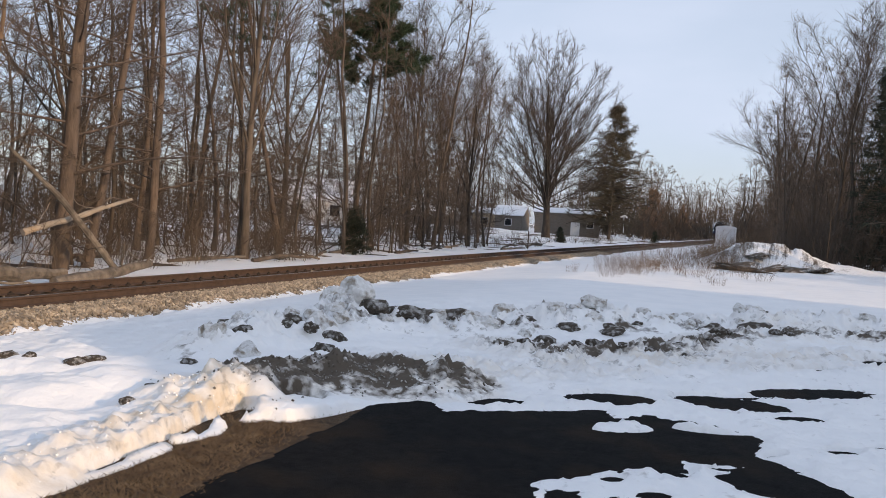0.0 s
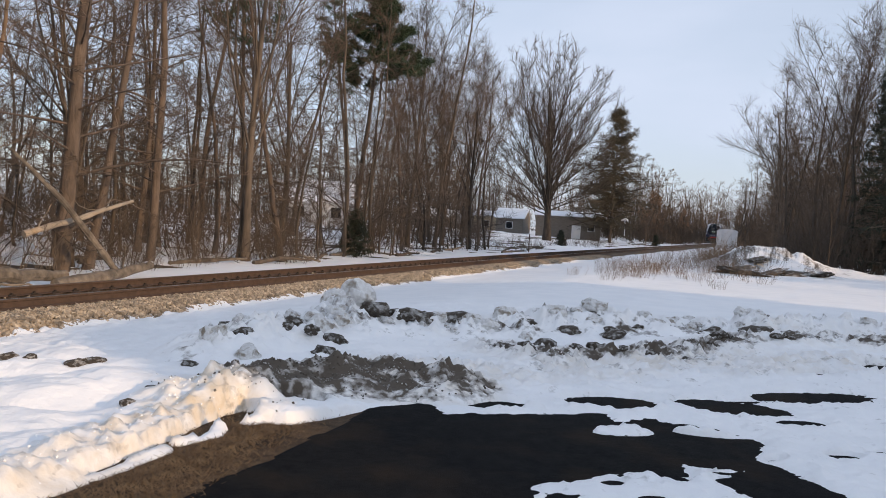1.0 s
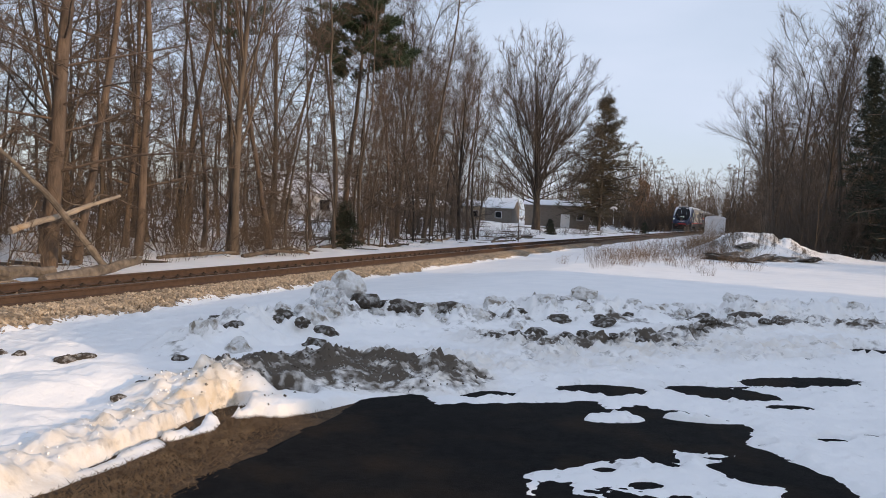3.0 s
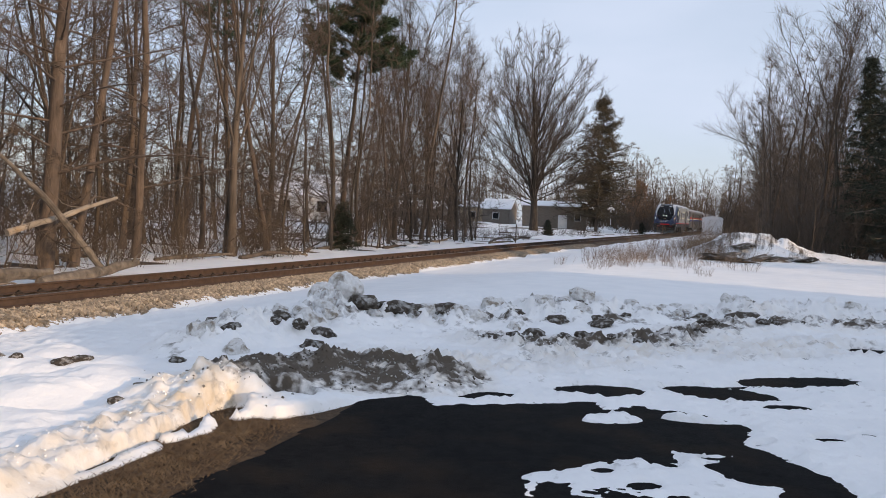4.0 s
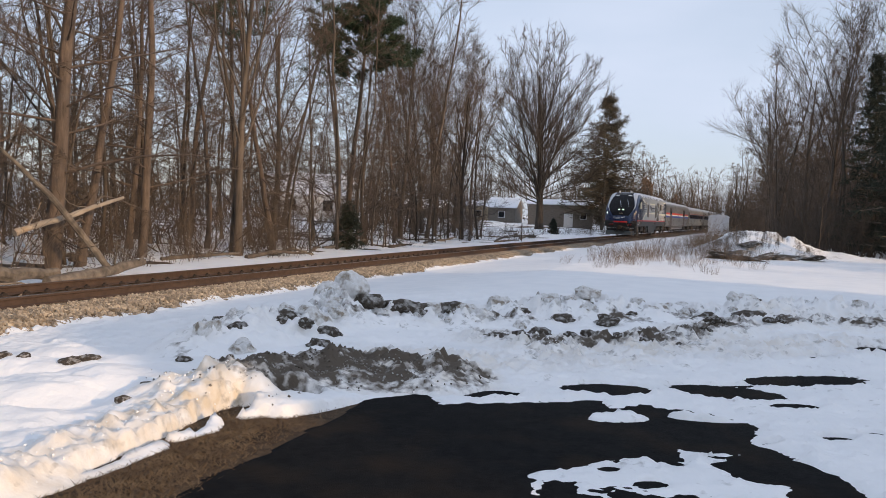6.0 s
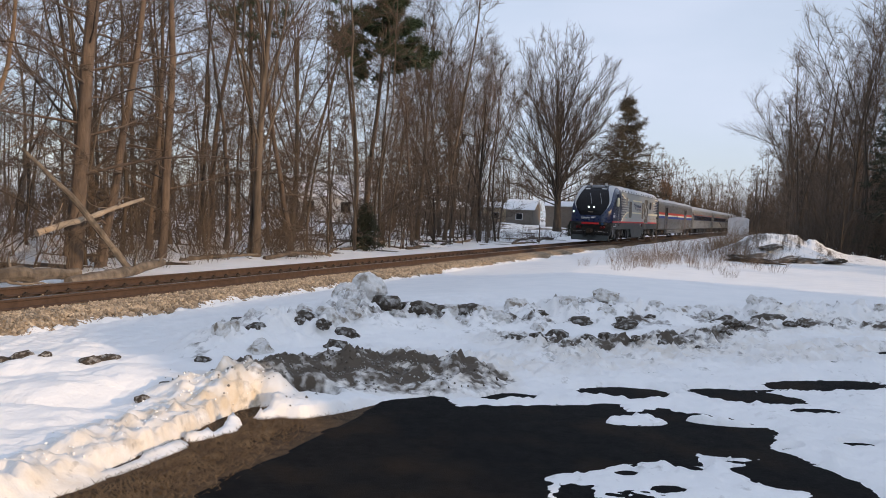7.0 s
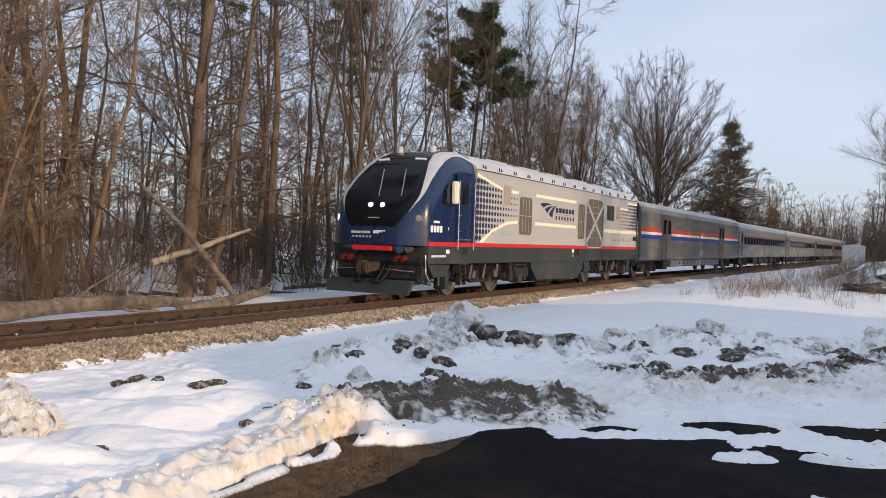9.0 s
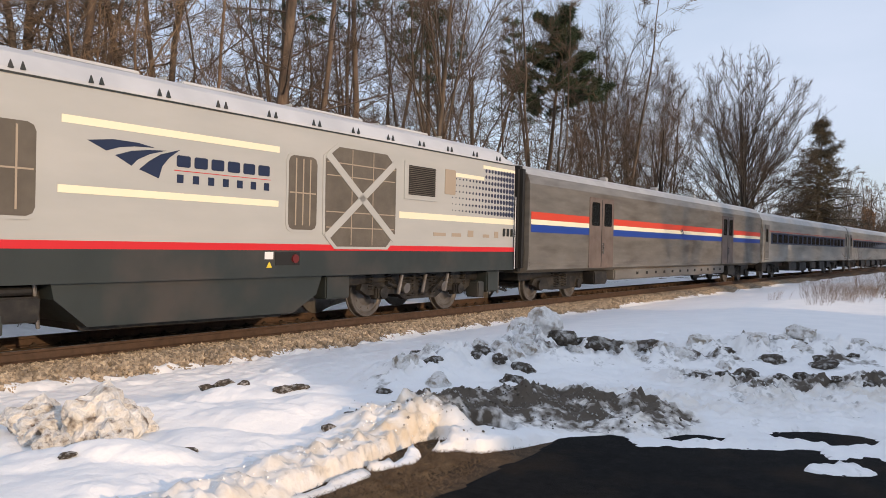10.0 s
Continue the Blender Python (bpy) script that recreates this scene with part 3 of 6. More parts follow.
def needle_tuft(store, rng, p, size, n, droop=0.0):
    """Needles as slim three-cornered blades round a point."""
    verts, faces = store
    for _ in range(n):
        d = Vector((rng.gauss(0, 1), rng.gauss(0, 1), rng.gauss(0.2 - droop, 0.7))).normalized()
        s = d.cross(Vector((rng.gauss(0, 1), rng.gauss(0, 1), 1))).normalized() * size * 0.055
        o = p + Vector((rng.gauss(0, 1), rng.gauss(0, 1), rng.gauss(0, 0.6))) * size * 0.25
        i = len(verts)
        verts += [o - s, o + s, o + d * size * rng.uniform(0.7, 1.2)]
        faces.append((i, i + 1, i + 2))


def green_pine(seed, height, r, bare_to=0.5, green_from=0.62, lean=0.14, spread=0.24, tufts=16, size=0.34, bark=None):
    rng = random.Random(seed)
    wood, fine = ([], []), ([], [])
    pts, radii = bough(rng, Vector((0, 0, -0.3)), Vector((lean, 0.02, 1)), height, r, 10, 0.03, 0.03, 0.2)
    tube(wood, pts, radii, 8)
    count = 46
    for i in range(count):
        t = bare_to * 0.5 + (1 - bare_to * 0.5) * i / count
        q, d = along(pts, min(t, 0.98))
        a = i * 2.4 + rng.random()
        ll = height * spread * (1.15 - t) * rng.uniform(0.6, 1.25)
        lp, lrad = bough(rng, q, Vector((math.cos(a), math.sin(a), 0.15 + 0.3 * t)), ll, r * 0.2 * (1.15 - t), 4, 0.12, 0.03, 0.25)
        tube(wood, lp, lrad, 4)
        for j in range(5):
            q2, d2 = along(lp, 0.3 + 0.7 * j / 5)
            bp, brad = bough(rng, q2, d2 + Vector((rng.gauss(0, 0.7), rng.gauss(0, 0.7), 0.2)), ll * 0.35, 0.012, 2, 0.15, 0.05)
            tube(wood, bp, brad, 3)
            if t > green_from:
                for k in range(tufts // 4):
                    needle_tuft(fine, rng, along(bp, rng.uniform(0.3, 1))[0], size, 16)
    return mesh_of("trunk", *wood, bark or M_PINEBARK, True), mesh_of("crown", *fine, M_NEEDLE)


def spruce(seed, height, r, width, material, n=70, per=9, size=0.4, low=0.06):
    rng = random.Random(seed)
    wood, fine = ([], []), ([], [])
    pts, radii = bough(rng, Vector((0, 0, -0.2)), Vector((0, 0, 1)), height, r, 6, 0.01, 0.02, 0.08)
    tube(wood, pts, radii, 7)
    for i in range(n):
        t = low + (1 - low) * i / n
        q, d = along(pts, min(t, 0.99))
        a = i * 2.4 + rng.random()
        ll = width * (1 - t) ** 0.8 * rng.uniform(0.7, 1.15) + 0.15
        lp, lrad = bough(rng, q, Vector((math.cos(a), math.sin(a), 0.1)), ll, max(0.008, 0.02 * ll), 3, 0.08, -0.05, 0.3)
        tube(wood, lp, lrad, 3)
        for k in range(per):
            needle_tuft(fine, rng, along(lp, rng.uniform(0.15, 1))[0], size, 9, 0.5)
    return mesh_of("trunk", *wood, M_BARK, True), mesh_of("crown", *fine, material)


def shrub(seed, height, stems, spread, twigs=14, r=0.012, material=None):
    rng = random.Random(seed)
    fine = ([], [])
    for i in range(stems):
        a = rng.random() * 6.28
        p = Vector((math.cos(a), math.sin(a), 0)) * rng.random() * spread * 0.5
        p.z = -0.1
        sp, srad = bough(rng, p, Vector((math.cos(a) * 0.35, math.sin(a) * 0.35, 1)), height * rng.uniform(0.5, 1.1), r * rng.uniform(0.6, 1.2), 5, 0.13, 0.03, 0.3)
        tube(fine, sp, srad, 3)
        for j in range(twigs):
            q, d = along(sp, 0.25 + 0.75 * j / twigs)
            w = (d + Vector((rng.gauss(0, 0.7), rng.gauss(0, 0.7), rng.gauss(0.1, 0.4)))).normalized()
            spike(fine, q, q + w * height * rng.uniform(0.12, 0.4), r * 0.5)
    return mesh_of("shrub", *fine, material or M_TWIG)


GX, GY = np.meshgrid(XS, YS)
TOP_Z = np.maximum(snow_top(GX, GY), base(GX, GY))


def on_grid(table, x, y):
    """Reads a table over the ground between its corners."""
    i = int(np.clip(np.searchsorted(XS, x) - 1, 0, len(XS) - 2))
    j = int(np.clip(np.searchsorted(YS, y) - 1, 0, len(YS) - 2))
    u, v = (x - XS[i]) / (XS[i + 1] - XS[i]), (y - YS[j]) / (YS[j + 1] - YS[j])
    return float((table[j, i] * (1 - u) + table[j, i + 1] * u) * (1 - v) + (table[j + 1, i] * (1 - u) + table[j + 1, i + 1] * u) * v)


def ground_z(x, y):
    return on_grid(TOP_Z, x, y)


def plant(name, meshes, x, y, label, category, group="", turn=0.0, size=1.0, sink=0.02, tilt=0.0):
    ob = thing(name, label, category, pose(x, y, ground_z(x, y) - sink, tilt, 0, turn), group)
    ob.scale = (size, size, size)
    for me in meshes:
        part(me.name.split(".")[0], me, None, ob)
    return ob


def joined(name, spots, label, category):
    """One object of kind stuff out of many plants too far off to count: each spot is meshes, x, y, turn, size."""
    for k in range(len(spots[0][0])):
        co, idx, start, n0, l0 = [], [], [], 0, 0
        for meshes, x, y, turn, size in spots:
            me = meshes[k]
            v, li, ls = np.empty(len(me.vertices) * 3, np.float32), np.empty(len(me.loops), np.int32), np.empty(len(me.polygons), np.int32)
            me.vertices.foreach_get("co", v)
            me.loops.foreach_get("vertex_index", li)
            me.polygons.foreach_get("loop_start", ls)
            c, q = math.cos(radians(turn)) * size, math.sin(radians(turn)) * size
            v = v.reshape(-1, 3)
            co.append(np.stack([v[:, 0] * c - v[:, 1] * q + x, v[:, 0] * q + v[:, 1] * c + y, v[:, 2] * size + ground_z(x, y) - 0.05], -1))
            idx.append(li + n0)
            start.append(ls + l0)
            n0, l0 = n0 + len(v), l0 + len(li)
        me = bpy.data.meshes.new(name)
        co, idx, start = np.concatenate(co), np.concatenate(idx), np.concatenate(start)
        me.vertices.add(len(co))
        me.vertices.foreach_set("co", co.ravel())
        me.loops.add(len(idx))
        me.loops.foreach_set("vertex_index", idx)
        me.polygons.add(len(start))
        me.polygons.foreach_set("loop_start", start)
        me.update(calc_edges=True)
        me.materials.append(spots[0][0][k].materials[0])
        tagged(new(name, me), label, category, kind="stuff")


def near_track(x, y):
    return x - track_x(y)


rng = random.Random(7)
KINDS = [bare_tree(100 + i, h, r, c, l, s, f, t, ri, 0.05, 1.0, 0.0075, lift=0.03) for i, (h, r, c, l, s, f, t, ri) in enumerate((
    (17, 0.105, 0.12, 22, 0.4, 7, 6, 0.7), (14, 0.08, 0.1, 22, 0.4, 7, 6, 0.4), (19, 0.135, 0.16, 24, 0.38, 7, 6, 0.6), (15, 0.088, 0.1, 22, 0.4, 7, 6, 0.8)))]
SCRAGGY = [bare_tree(150 + i, h, r, 0.06, 34, s, 6, 6, ri, 0.05, 1.0, 0.0075, M_PINEBARK, 0.3, 0.15, -0.03) for i, (h, r, s, ri) in enumerate(((16, 0.14, 0.2, 0.0), (18, 0.155, 0.18, 0.1)))]
FAR = [bare_tree(180 + i, h, r, 0.15, 16, 0.38, 7, 6, ri, 0.05, 1.0, 0.014) for i, (h, r, ri) in enumerate(((17, 0.15, 0.7), (14, 0.12, 0.6), (19, 0.17, 0.8)))]
FAINT = [bare_tree(190 + i, h, r, 0.15, 13, 0.4, 5, 4, ri, 0.05, 1.0, 0.02) for i, (h, r, ri) in enumerate(((17, 0.15, 0.7), (14, 0.12, 0.6), (19, 0.17, 0.8)))]
SAPLINGS = [bare_tree(200 + i, h, r, 0.1, 16, 0.3, 5, 6, 0.7, 0.12, 1.0, 0.005) for i, (h, r) in enumerate(((6.5, 0.04), (8.5, 0.055), (5, 0.03)))]
SHRUBS = [shrub(300 + i, h, n, s) for i, (h, n, s) in enumerate(((2.2, 20, 2.2), (1.6, 24, 2.0), (3.2, 18, 2.4)))]
THICK = [shrub(310 + i, h, n, s, 10, 0.018) for i, (h, n, s) in enumerate(((2.4, 18, 2.4), (3.2, 16, 2.6)))]
GAP = [(-18.0, 17.0), (-19.3, 22), (-21.1, 30), (-22.6, 42)]


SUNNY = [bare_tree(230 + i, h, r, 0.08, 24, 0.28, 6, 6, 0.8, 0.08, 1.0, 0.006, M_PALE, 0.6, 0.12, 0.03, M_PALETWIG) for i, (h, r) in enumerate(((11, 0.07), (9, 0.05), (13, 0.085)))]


def free_spot(x, y, placed, gap):
    if 45 < y < 140 and -0.32 < x / y < -0.175 or 40 < y < 76 and -0.62 < x / y < -0.54:
        return False
    return all((x - a) ** 2 + (y - b) ** 2 > gap for a, b in placed) and all((x - a) ** 2 + (y - b) ** 2 > 2.0 for a, b in GAP)


# the wood on the far side of the track: its edge, then its depth
placed = []
while len(placed) < 84:
    y = -6 + 84 * rng.random() ** 1.2
    x = track_x(y) - 6.5 - 13 * rng.random()
    if not free_spot(x, y, placed, 2.6):
        continue
    placed.append((x, y))
    kind = rng.choice(SCRAGGY) if rng.random() < 0.4 else rng.choice(KINDS)
    plant("bare_tree", kind, x, y, "leafless brown woodland tree with many thin boughs", "tree", "trees of the wood", rng.uniform(0, 360), rng.uniform(0.7, 1.1))
while len(placed) < 165:
    y = rng.uniform(0, 190)
    x = track_x(y) - 18 - 48 * rng.random()
    if not free_spot(x, y, placed, 3.5) or (-40 < x < -20 and 88 < y < 145) or (x > -32 and y > 84) or (y > 62 and -0.31 < x / y < -0.17):
        continue
    placed.append((x, y))
    plant("bare_tree", rng.choice(FAR), x, y, "leafless grey-brown tree deep in the wood", "tree", "trees of the wood", rng.uniform(0, 360), rng.uniform(0.75, 1.15))
for i in range(120):
    y = -5 + 90 * rng.random() ** 1.2
    x = track_x(y) - 5.8 - 18 * rng.random() ** 1.4
    if free_spot(x, y, [], 0):
        plant("sapling", rng.choice(SAPLINGS), x, y, "thin leafless sapling at the edge of the wood", "tree", "saplings of the wood", rng.uniform(0, 360), rng.uniform(0.7, 1.2))
for i in range(120):
    y = -5 + 100 * rng.random() ** 1.1
    x = track_x(y) - 5.6 - 16 * rng.random() ** 1.2
    if not free_spot(x, y, [], 0) or y < 38 and -0.57 < x / y < -0.46:
        continue
    plant("shrub", [rng.choice(SHRUBS)], x, y, "tangled leafless brown undergrowth", "shrub", "undergrowth of the wood", rng.uniform(0, 360), rng.uniform(0.5, 1.1))
for i in range(46):
    y = rng.uniform(7, 34)
    x = track_x(y) - 5.0 - 5.0 * rng.random() ** 1.5
    if -0.57 < x / y < -0.46:
        continue
    plant("shrub", [rng.choice(SHRUBS)], x, y, "tangled leafless sunlit brush", "shrub", "undergrowth of the wood", rng.uniform(0, 360), rng.uniform(0.45, 0.95))
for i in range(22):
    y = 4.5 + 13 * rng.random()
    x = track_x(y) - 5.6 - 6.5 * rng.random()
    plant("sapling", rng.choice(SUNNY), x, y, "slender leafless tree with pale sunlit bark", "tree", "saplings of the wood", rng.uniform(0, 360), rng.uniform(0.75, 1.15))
for i in range(34):
    y = rng.uniform(46, 108)
    x = track_x(y) - 4.8 - 5.5 * rng.random()
    plant("shrub", [rng.choice(SHRUBS)], x, y, "low tangled brown brush beside the line", "shrub", "undergrowth of the wood", rng.uniform(0, 360), rng.uniform(0.3, 0.55))
# the row on the near side
spots = []
while len(spots) < 92:
    y = rng.uniform(46, 165)
    x = 1.2 + 0.012 * y + 20 * rng.random() ** 1.5 + (2.5 if y < 60 else 0)
    if not free_spot(x, y, spots, 4.0):
        continue
    spots.append((x, y))
    plant("bare_tree", rng.choice(KINDS if y < 75 else FAR), x, y, "leafless dark tree beside the snowy field", "tree", "trees beside the field", rng.uniform(0, 360), rng.uniform(0.72, 0.95))
# behind the houses, behind the hut and along the bend
far_spots, far_shrubs = [], []
for i in range(70):
    y = rng.uniform(143, 190)
    far_spots.append((rng.choice(FAINT), -14 - 0.04 * (y - 143) - 62 * rng.random(), y, rng.uniform(0, 360), rng.uniform(0.7, 1.0)))
for i in range(60):
    y = rng.uniform(128, 205)
    far_spots.append((rng.choice(FAINT), track_x(y) + 5.5 + 20 * rng.random(), y, rng.uniform(0, 360), rng.uniform(0.65, 0.95)))
for i in range(40):
    y = rng.uniform(150, 235)
    x = track_x(y) - 5 - 26 * rng.random() ** 1.4 if i % 3 else track_x(y) + 7 + 12 * rng.random()
    far_spots.append((rng.choice(FAINT), x, y, rng.uniform(0, 360), rng.uniform(0.7, 0.95)))
for i in range(60):
    x, y = rng.uniform(-50, 30), rng.uniform(170, 300)
    if abs(near_track(x, y)) > 5:
        far_spots.append((rng.choice(FAINT), x, y, rng.uniform(0, 360), rng.uniform(0.8, 1.15)))
for i in range(75):
    y = rng.uniform(58, 128)
    far_spots.append((rng.choice(FAINT), 2.2 + 0.02 * y + 17 * rng.random(), y, rng.uniform(0, 360), rng.uniform(0.55, 0.85)))
for i in range(60):
    x, y = rng.uniform(-48, 30), rng.uniform(205, 290)
    if abs(near_track(x, y)) > 5:
        far_spots.append((rng.choice(FAINT), x, y, rng.uniform(0, 360), rng.uniform(0.7, 1.1)))
joined("distant_trees", far_spots, "leafless brown trees far along the line", "woods")
for i in range(170):
    y = rng.uniform(142, 240)
    x = track_x(y) + rng.choice((-1, 1)) * (4.5 + 18 * rng.random() ** 1.3)
    far_shrubs.append(([rng.choice(THICK)], x, y, rng.uniform(0, 360), rng.uniform(1.3, 3.0)))
for i in range(90):
    y = rng.uniform(44, 60) if i % 2 else rng.uniform(50, 125)
    far_shrubs.append(([rng.choice(THICK)], 1.5 + 0.02 * y + 13 * rng.random(), y, rng.uniform(0, 360), rng.uniform(0.7, 1.6)))
joined("distant_undergrowth", far_shrubs, "tangled leafless brown brush along the line and beside the field", "brush")


def far_woods(seed, count, spot, tall=1.0):
    """Thin far trees, too many to count, in one mesh."""
    r = random.Random(seed)
    vf = ([], [])
    for _ in range(count):
        x, y = spot(r)
        h = r.uniform(9, 17) * tall
        z = -0.5
        pts, radii = bough(r, Vector((x, y, z)), Vector((0, 0, 1)), h, r.uniform(0.1, 0.22), 4, 0.05, 0.0, 0.15)
        tube(vf, pts, radii, 4)
        for k in range(16):
            q, d = along(pts, r.uniform(0.15, 0.97))
            a = r.random() * 6.28
            w = Vector((math.cos(a), math.sin(a), r.uniform(0.2, 1.2))).normalized()
            e = q + w * h * r.uniform(0.1, 0.28)
            spike(vf, q, e, 0.05)
            for m in range(3):
                f = q.lerp(e, r.uniform(0.3, 0.9))
                spike(vf, f, f + Vector((r.gauss(0, 0.8), r.gauss(0, 0.8), r.uniform(0, 1.2))), 0.03)
    return tagged(new("distant_woods", mesh_of("distant_woods", *vf, M_TWIG)), "brown haze of distant leafless woods", "woods", kind="stuff")


far_woods(61, 300, lambda r: (-62 - 60 * r.random(), r.uniform(-10, 260)), 0.95)
far_woods(64, 160, lambda r: (r.uniform(-45, 30), r.uniform(205, 330)), 1.0)
far_woods(62, 260, lambda r: (r.uniform(-70, 60), r.uniform(335, 420)))
def far_brush(seed, count, spot):
    """Stems of far undergrowth, too many to count, in one mesh."""
    r = random.Random(seed)
    vf = ([], [])
    for _ in range(count):
        x, y = spot(r)
        h = r.uniform(1.0, 4.5)
        p = Vector((x, y, ground_z(x, y) - 0.1))
        q = p + Vector((r.gauss(0, 0.6) * h, r.gauss(0, 0.6) * h, h * r.uniform(0.4, 1)))
        spike(vf, p, q, r.uniform(0.015, 0.04))
        for m in range(2):
            f = p.lerp(q, r.uniform(0.3, 0.9))
            spike(vf, f, f + Vector((r.gauss(0, 0.5), r.gauss(0, 0.5), r.uniform(0, 0.8))), 0.014)
    return tagged(new("distant_brush", mesh_of("distant_brush", *vf, M_TWIG)), "brown haze of leafless brush deep in the wood", "brush", kind="stuff")


def wood_spot(r):
    y = -8 + 210 * r.random() ** 1.15
    x = track_x(y) - 14 - 45 * r.random() ** 0.8
    return (x, y) if not (-42 < x < -18 and 84 < y < 145 or 45 < y < 140 and -0.32 < x / y < -0.17 or 40 < y < 76 and -0.62 < x / y < -0.54) else (x - 32, y * 0.4)


def left_edge(r):
    y = -6 + 56 * r.random() ** 1.2
    return track_x(y) - 7.0 - 12 * r.random(), y


far_brush(71, 2600, wood_spot)
far_brush(72, 600, left_edge)
far_brush(73, 8000, lambda r: (3.5 + 26 * r.random(), r.uniform(46, 200)))
far_brush(75, 2000, lambda r: (-36 - 44 * r.random(), r.uniform(-5, 75)))
far_brush(74, 7000, lambda r: (r.choice((-1, 1)) * r.uniform(5, 40) - 6, r.uniform(165, 330)))
far_woods(63, 420, lambda r: (24 + 40 * r.random(), r.uniform(40, 330)))

def spreading_tree(seed, height, r, stems, fork, lean, twig_r=0.014):
    """A broad bare tree: a short bole that parts into many rising stems."""
    rng = random.Random(seed)
    wood, fine = ([], []), ([], [])
    pts, radii = bough(rng, Vector((0, 0, -0.3)), Vector((0, 0, 1)), height * 0.72, r, 7, 0.03, 0.01, 0.25)
    radii[0] *= 1.3
    tube(wood, pts, radii, 9)
    for k in range(stems):
        a = k * 2.4 + rng.random() * 0.6
        t = (k + 0.5) / stems
        p, _ = along(pts, (fork + (height * 0.55 - fork) * (1 - t) ** 1.3) / (height * 0.72))
        out = lean * (0.7 + 1.1 * t) * rng.uniform(0.8, 1.2)
        ll = (height - p.z) * (1.02 - 0.22 * t)
        sp, sr = bough(rng, p, Vector((math.cos(a) * out, math.sin(a) * out, 1)), ll, r * 0.36 * (0.6 + 0.4 * t), 8, 0.07, 0.035, 0.08)
        tube(wood, sp, sr, 5)
        for i in range(13):
            u = 0.12 + 0.86 * (i + rng.random()) / 13
            q, d = along(sp, min(u, 0.98))
            b = rng.random() * 6.28
            w = d + Vector((math.cos(b), math.sin(b), 0.35)) * rng.uniform(0.45, 0.9) + Vector((math.cos(a), math.sin(a), 0)) * 0.3
            bl = ll * 0.3 * (1.15 - u) ** 0.6 * rng.uniform(0.6, 1.2)
            bp, br = bough(rng, q, w, bl, max(0.02, sr[0] * 0.28 * (1.1 - u)), 3, 0.14, 0.05, 0.3)
            tube(fine, bp, br, 3)
            for j in range(9):
                q2, d2 = along(bp, 0.1 + 0.88 * (j + rng.random()) / 9)
                w2 = (d2 + Vector((rng.gauss(0, 0.55), rng.gauss(0, 0.55), rng.gauss(0.25, 0.35)))).normalized()
                e = q2 + w2 * (bl * rng.uniform(0.3, 0.6) + 0.4)
                spike(fine, q2, e, twig_r)
                for m in range(3):
                    f = q2.lerp(e, rng.uniform(0.2, 0.9))
                    w3 = (w2 + Vector((rng.gauss(0, 0.6), rng.gauss(0, 0.6), rng.gauss(0.2, 0.4)))).normalized()
                    spike(fine, f, f + w3 * rng.uniform(0.4, 1.1), twig_r * 0.8)
    return mesh_of("trunk", *wood, M_BARK, True), mesh_of("crown", *fine, M_TWIG)


def maple(seed, height, r, stems, fork, wide, twig_r=0.016):
    """A broad bare tree whose many stems end on a rounded, egg-shaped crown."""
    rng = random.Random(seed)
    wood, fine = ([], []), ([], [])
    pts, radii = bough(rng, Vector((0, 0, -0.3)), Vector((0, 0, 1)), height * 0.8, r, 8, 0.03, 0.01, 0.12)
    radii[0] *= 1.3
    tube(wood, pts, radii, 9)
    middle, tall = height * 0.56, height * 0.46
    for k in range(stems):
        a = k * 2.4 + rng.random() * 0.6
        t = (k + 0.5) / stems
        p, _ = along(pts, (fork + height * 0.36 * rng.random() ** 1.6) / (height * 0.8))
        tilt = math.radians(4 + 66 * t ** 0.8) * rng.uniform(0.9, 1.1)
        way = Vector((math.cos(a) * math.sin(tilt), math.sin(a) * math.sin(tilt), math.cos(tilt)))
        ll = 0.5
        while ll < height:
            e = p + way * ll
            if (e.x * e.x + e.y * e.y) / wide ** 2 + (e.z - middle) ** 2 / tall ** 2 > 1 and e.z > fork + 1:
                break
            ll += 0.3
        ll = ll * rng.uniform(0.88, 1.06)
        sp, sr = bough(rng, p, way, ll, r * 0.2 * rng.uniform(0.7, 1.1), 8, 0.07, 0.02, 0.1)
        tube(wood, sp, sr, 5)
        for i in range(14):
            u = 0.22 + 0.77 * (i + rng.random()) / 14
            q, d = along(sp, min(u, 0.98))
            b = rng.random() * 6.28
            w = d + Vector((math.cos(b), math.sin(b), 0.4)) * rng.uniform(0.35, 0.75)
            bl = (1.6 + ll * 0.2 * (1.1 - u)) * rng.uniform(0.6, 1.15)
            bp, br = bough(rng, q, w, bl, max(0.016, sr[0] * 0.26 * (1.1 - u)), 3, 0.16, 0.03, 0.3)
            tube(fine, bp, br, 3)
            for j in range(8):
                q2, d2 = along(bp, 0.1 + 0.88 * (j + rng.random()) / 8)
                w2 = (d2 + Vector((rng.gauss(0, 0.5), rng.gauss(0, 0.5), rng.gauss(0.2, 0.35)))).normalized()
                e = q2 + w2 * rng.uniform(0.5, 1.3)
                spike(fine, q2, e, twig_r)
                for m in range(3):
                    f = q2.lerp(e, rng.uniform(0.2, 0.9))
                    w3 = (w2 + Vector((rng.gauss(0, 0.5), rng.gauss(0, 0.5), rng.gauss(0.2, 0.35)))).normalized()
                    spike(fine, f, f + w3 * rng.uniform(0.3, 0.9), twig_r * 0.8)
    return mesh_of("trunk", *wood, M_BARK, True), mesh_of("crown", *fine, M_TWIG)


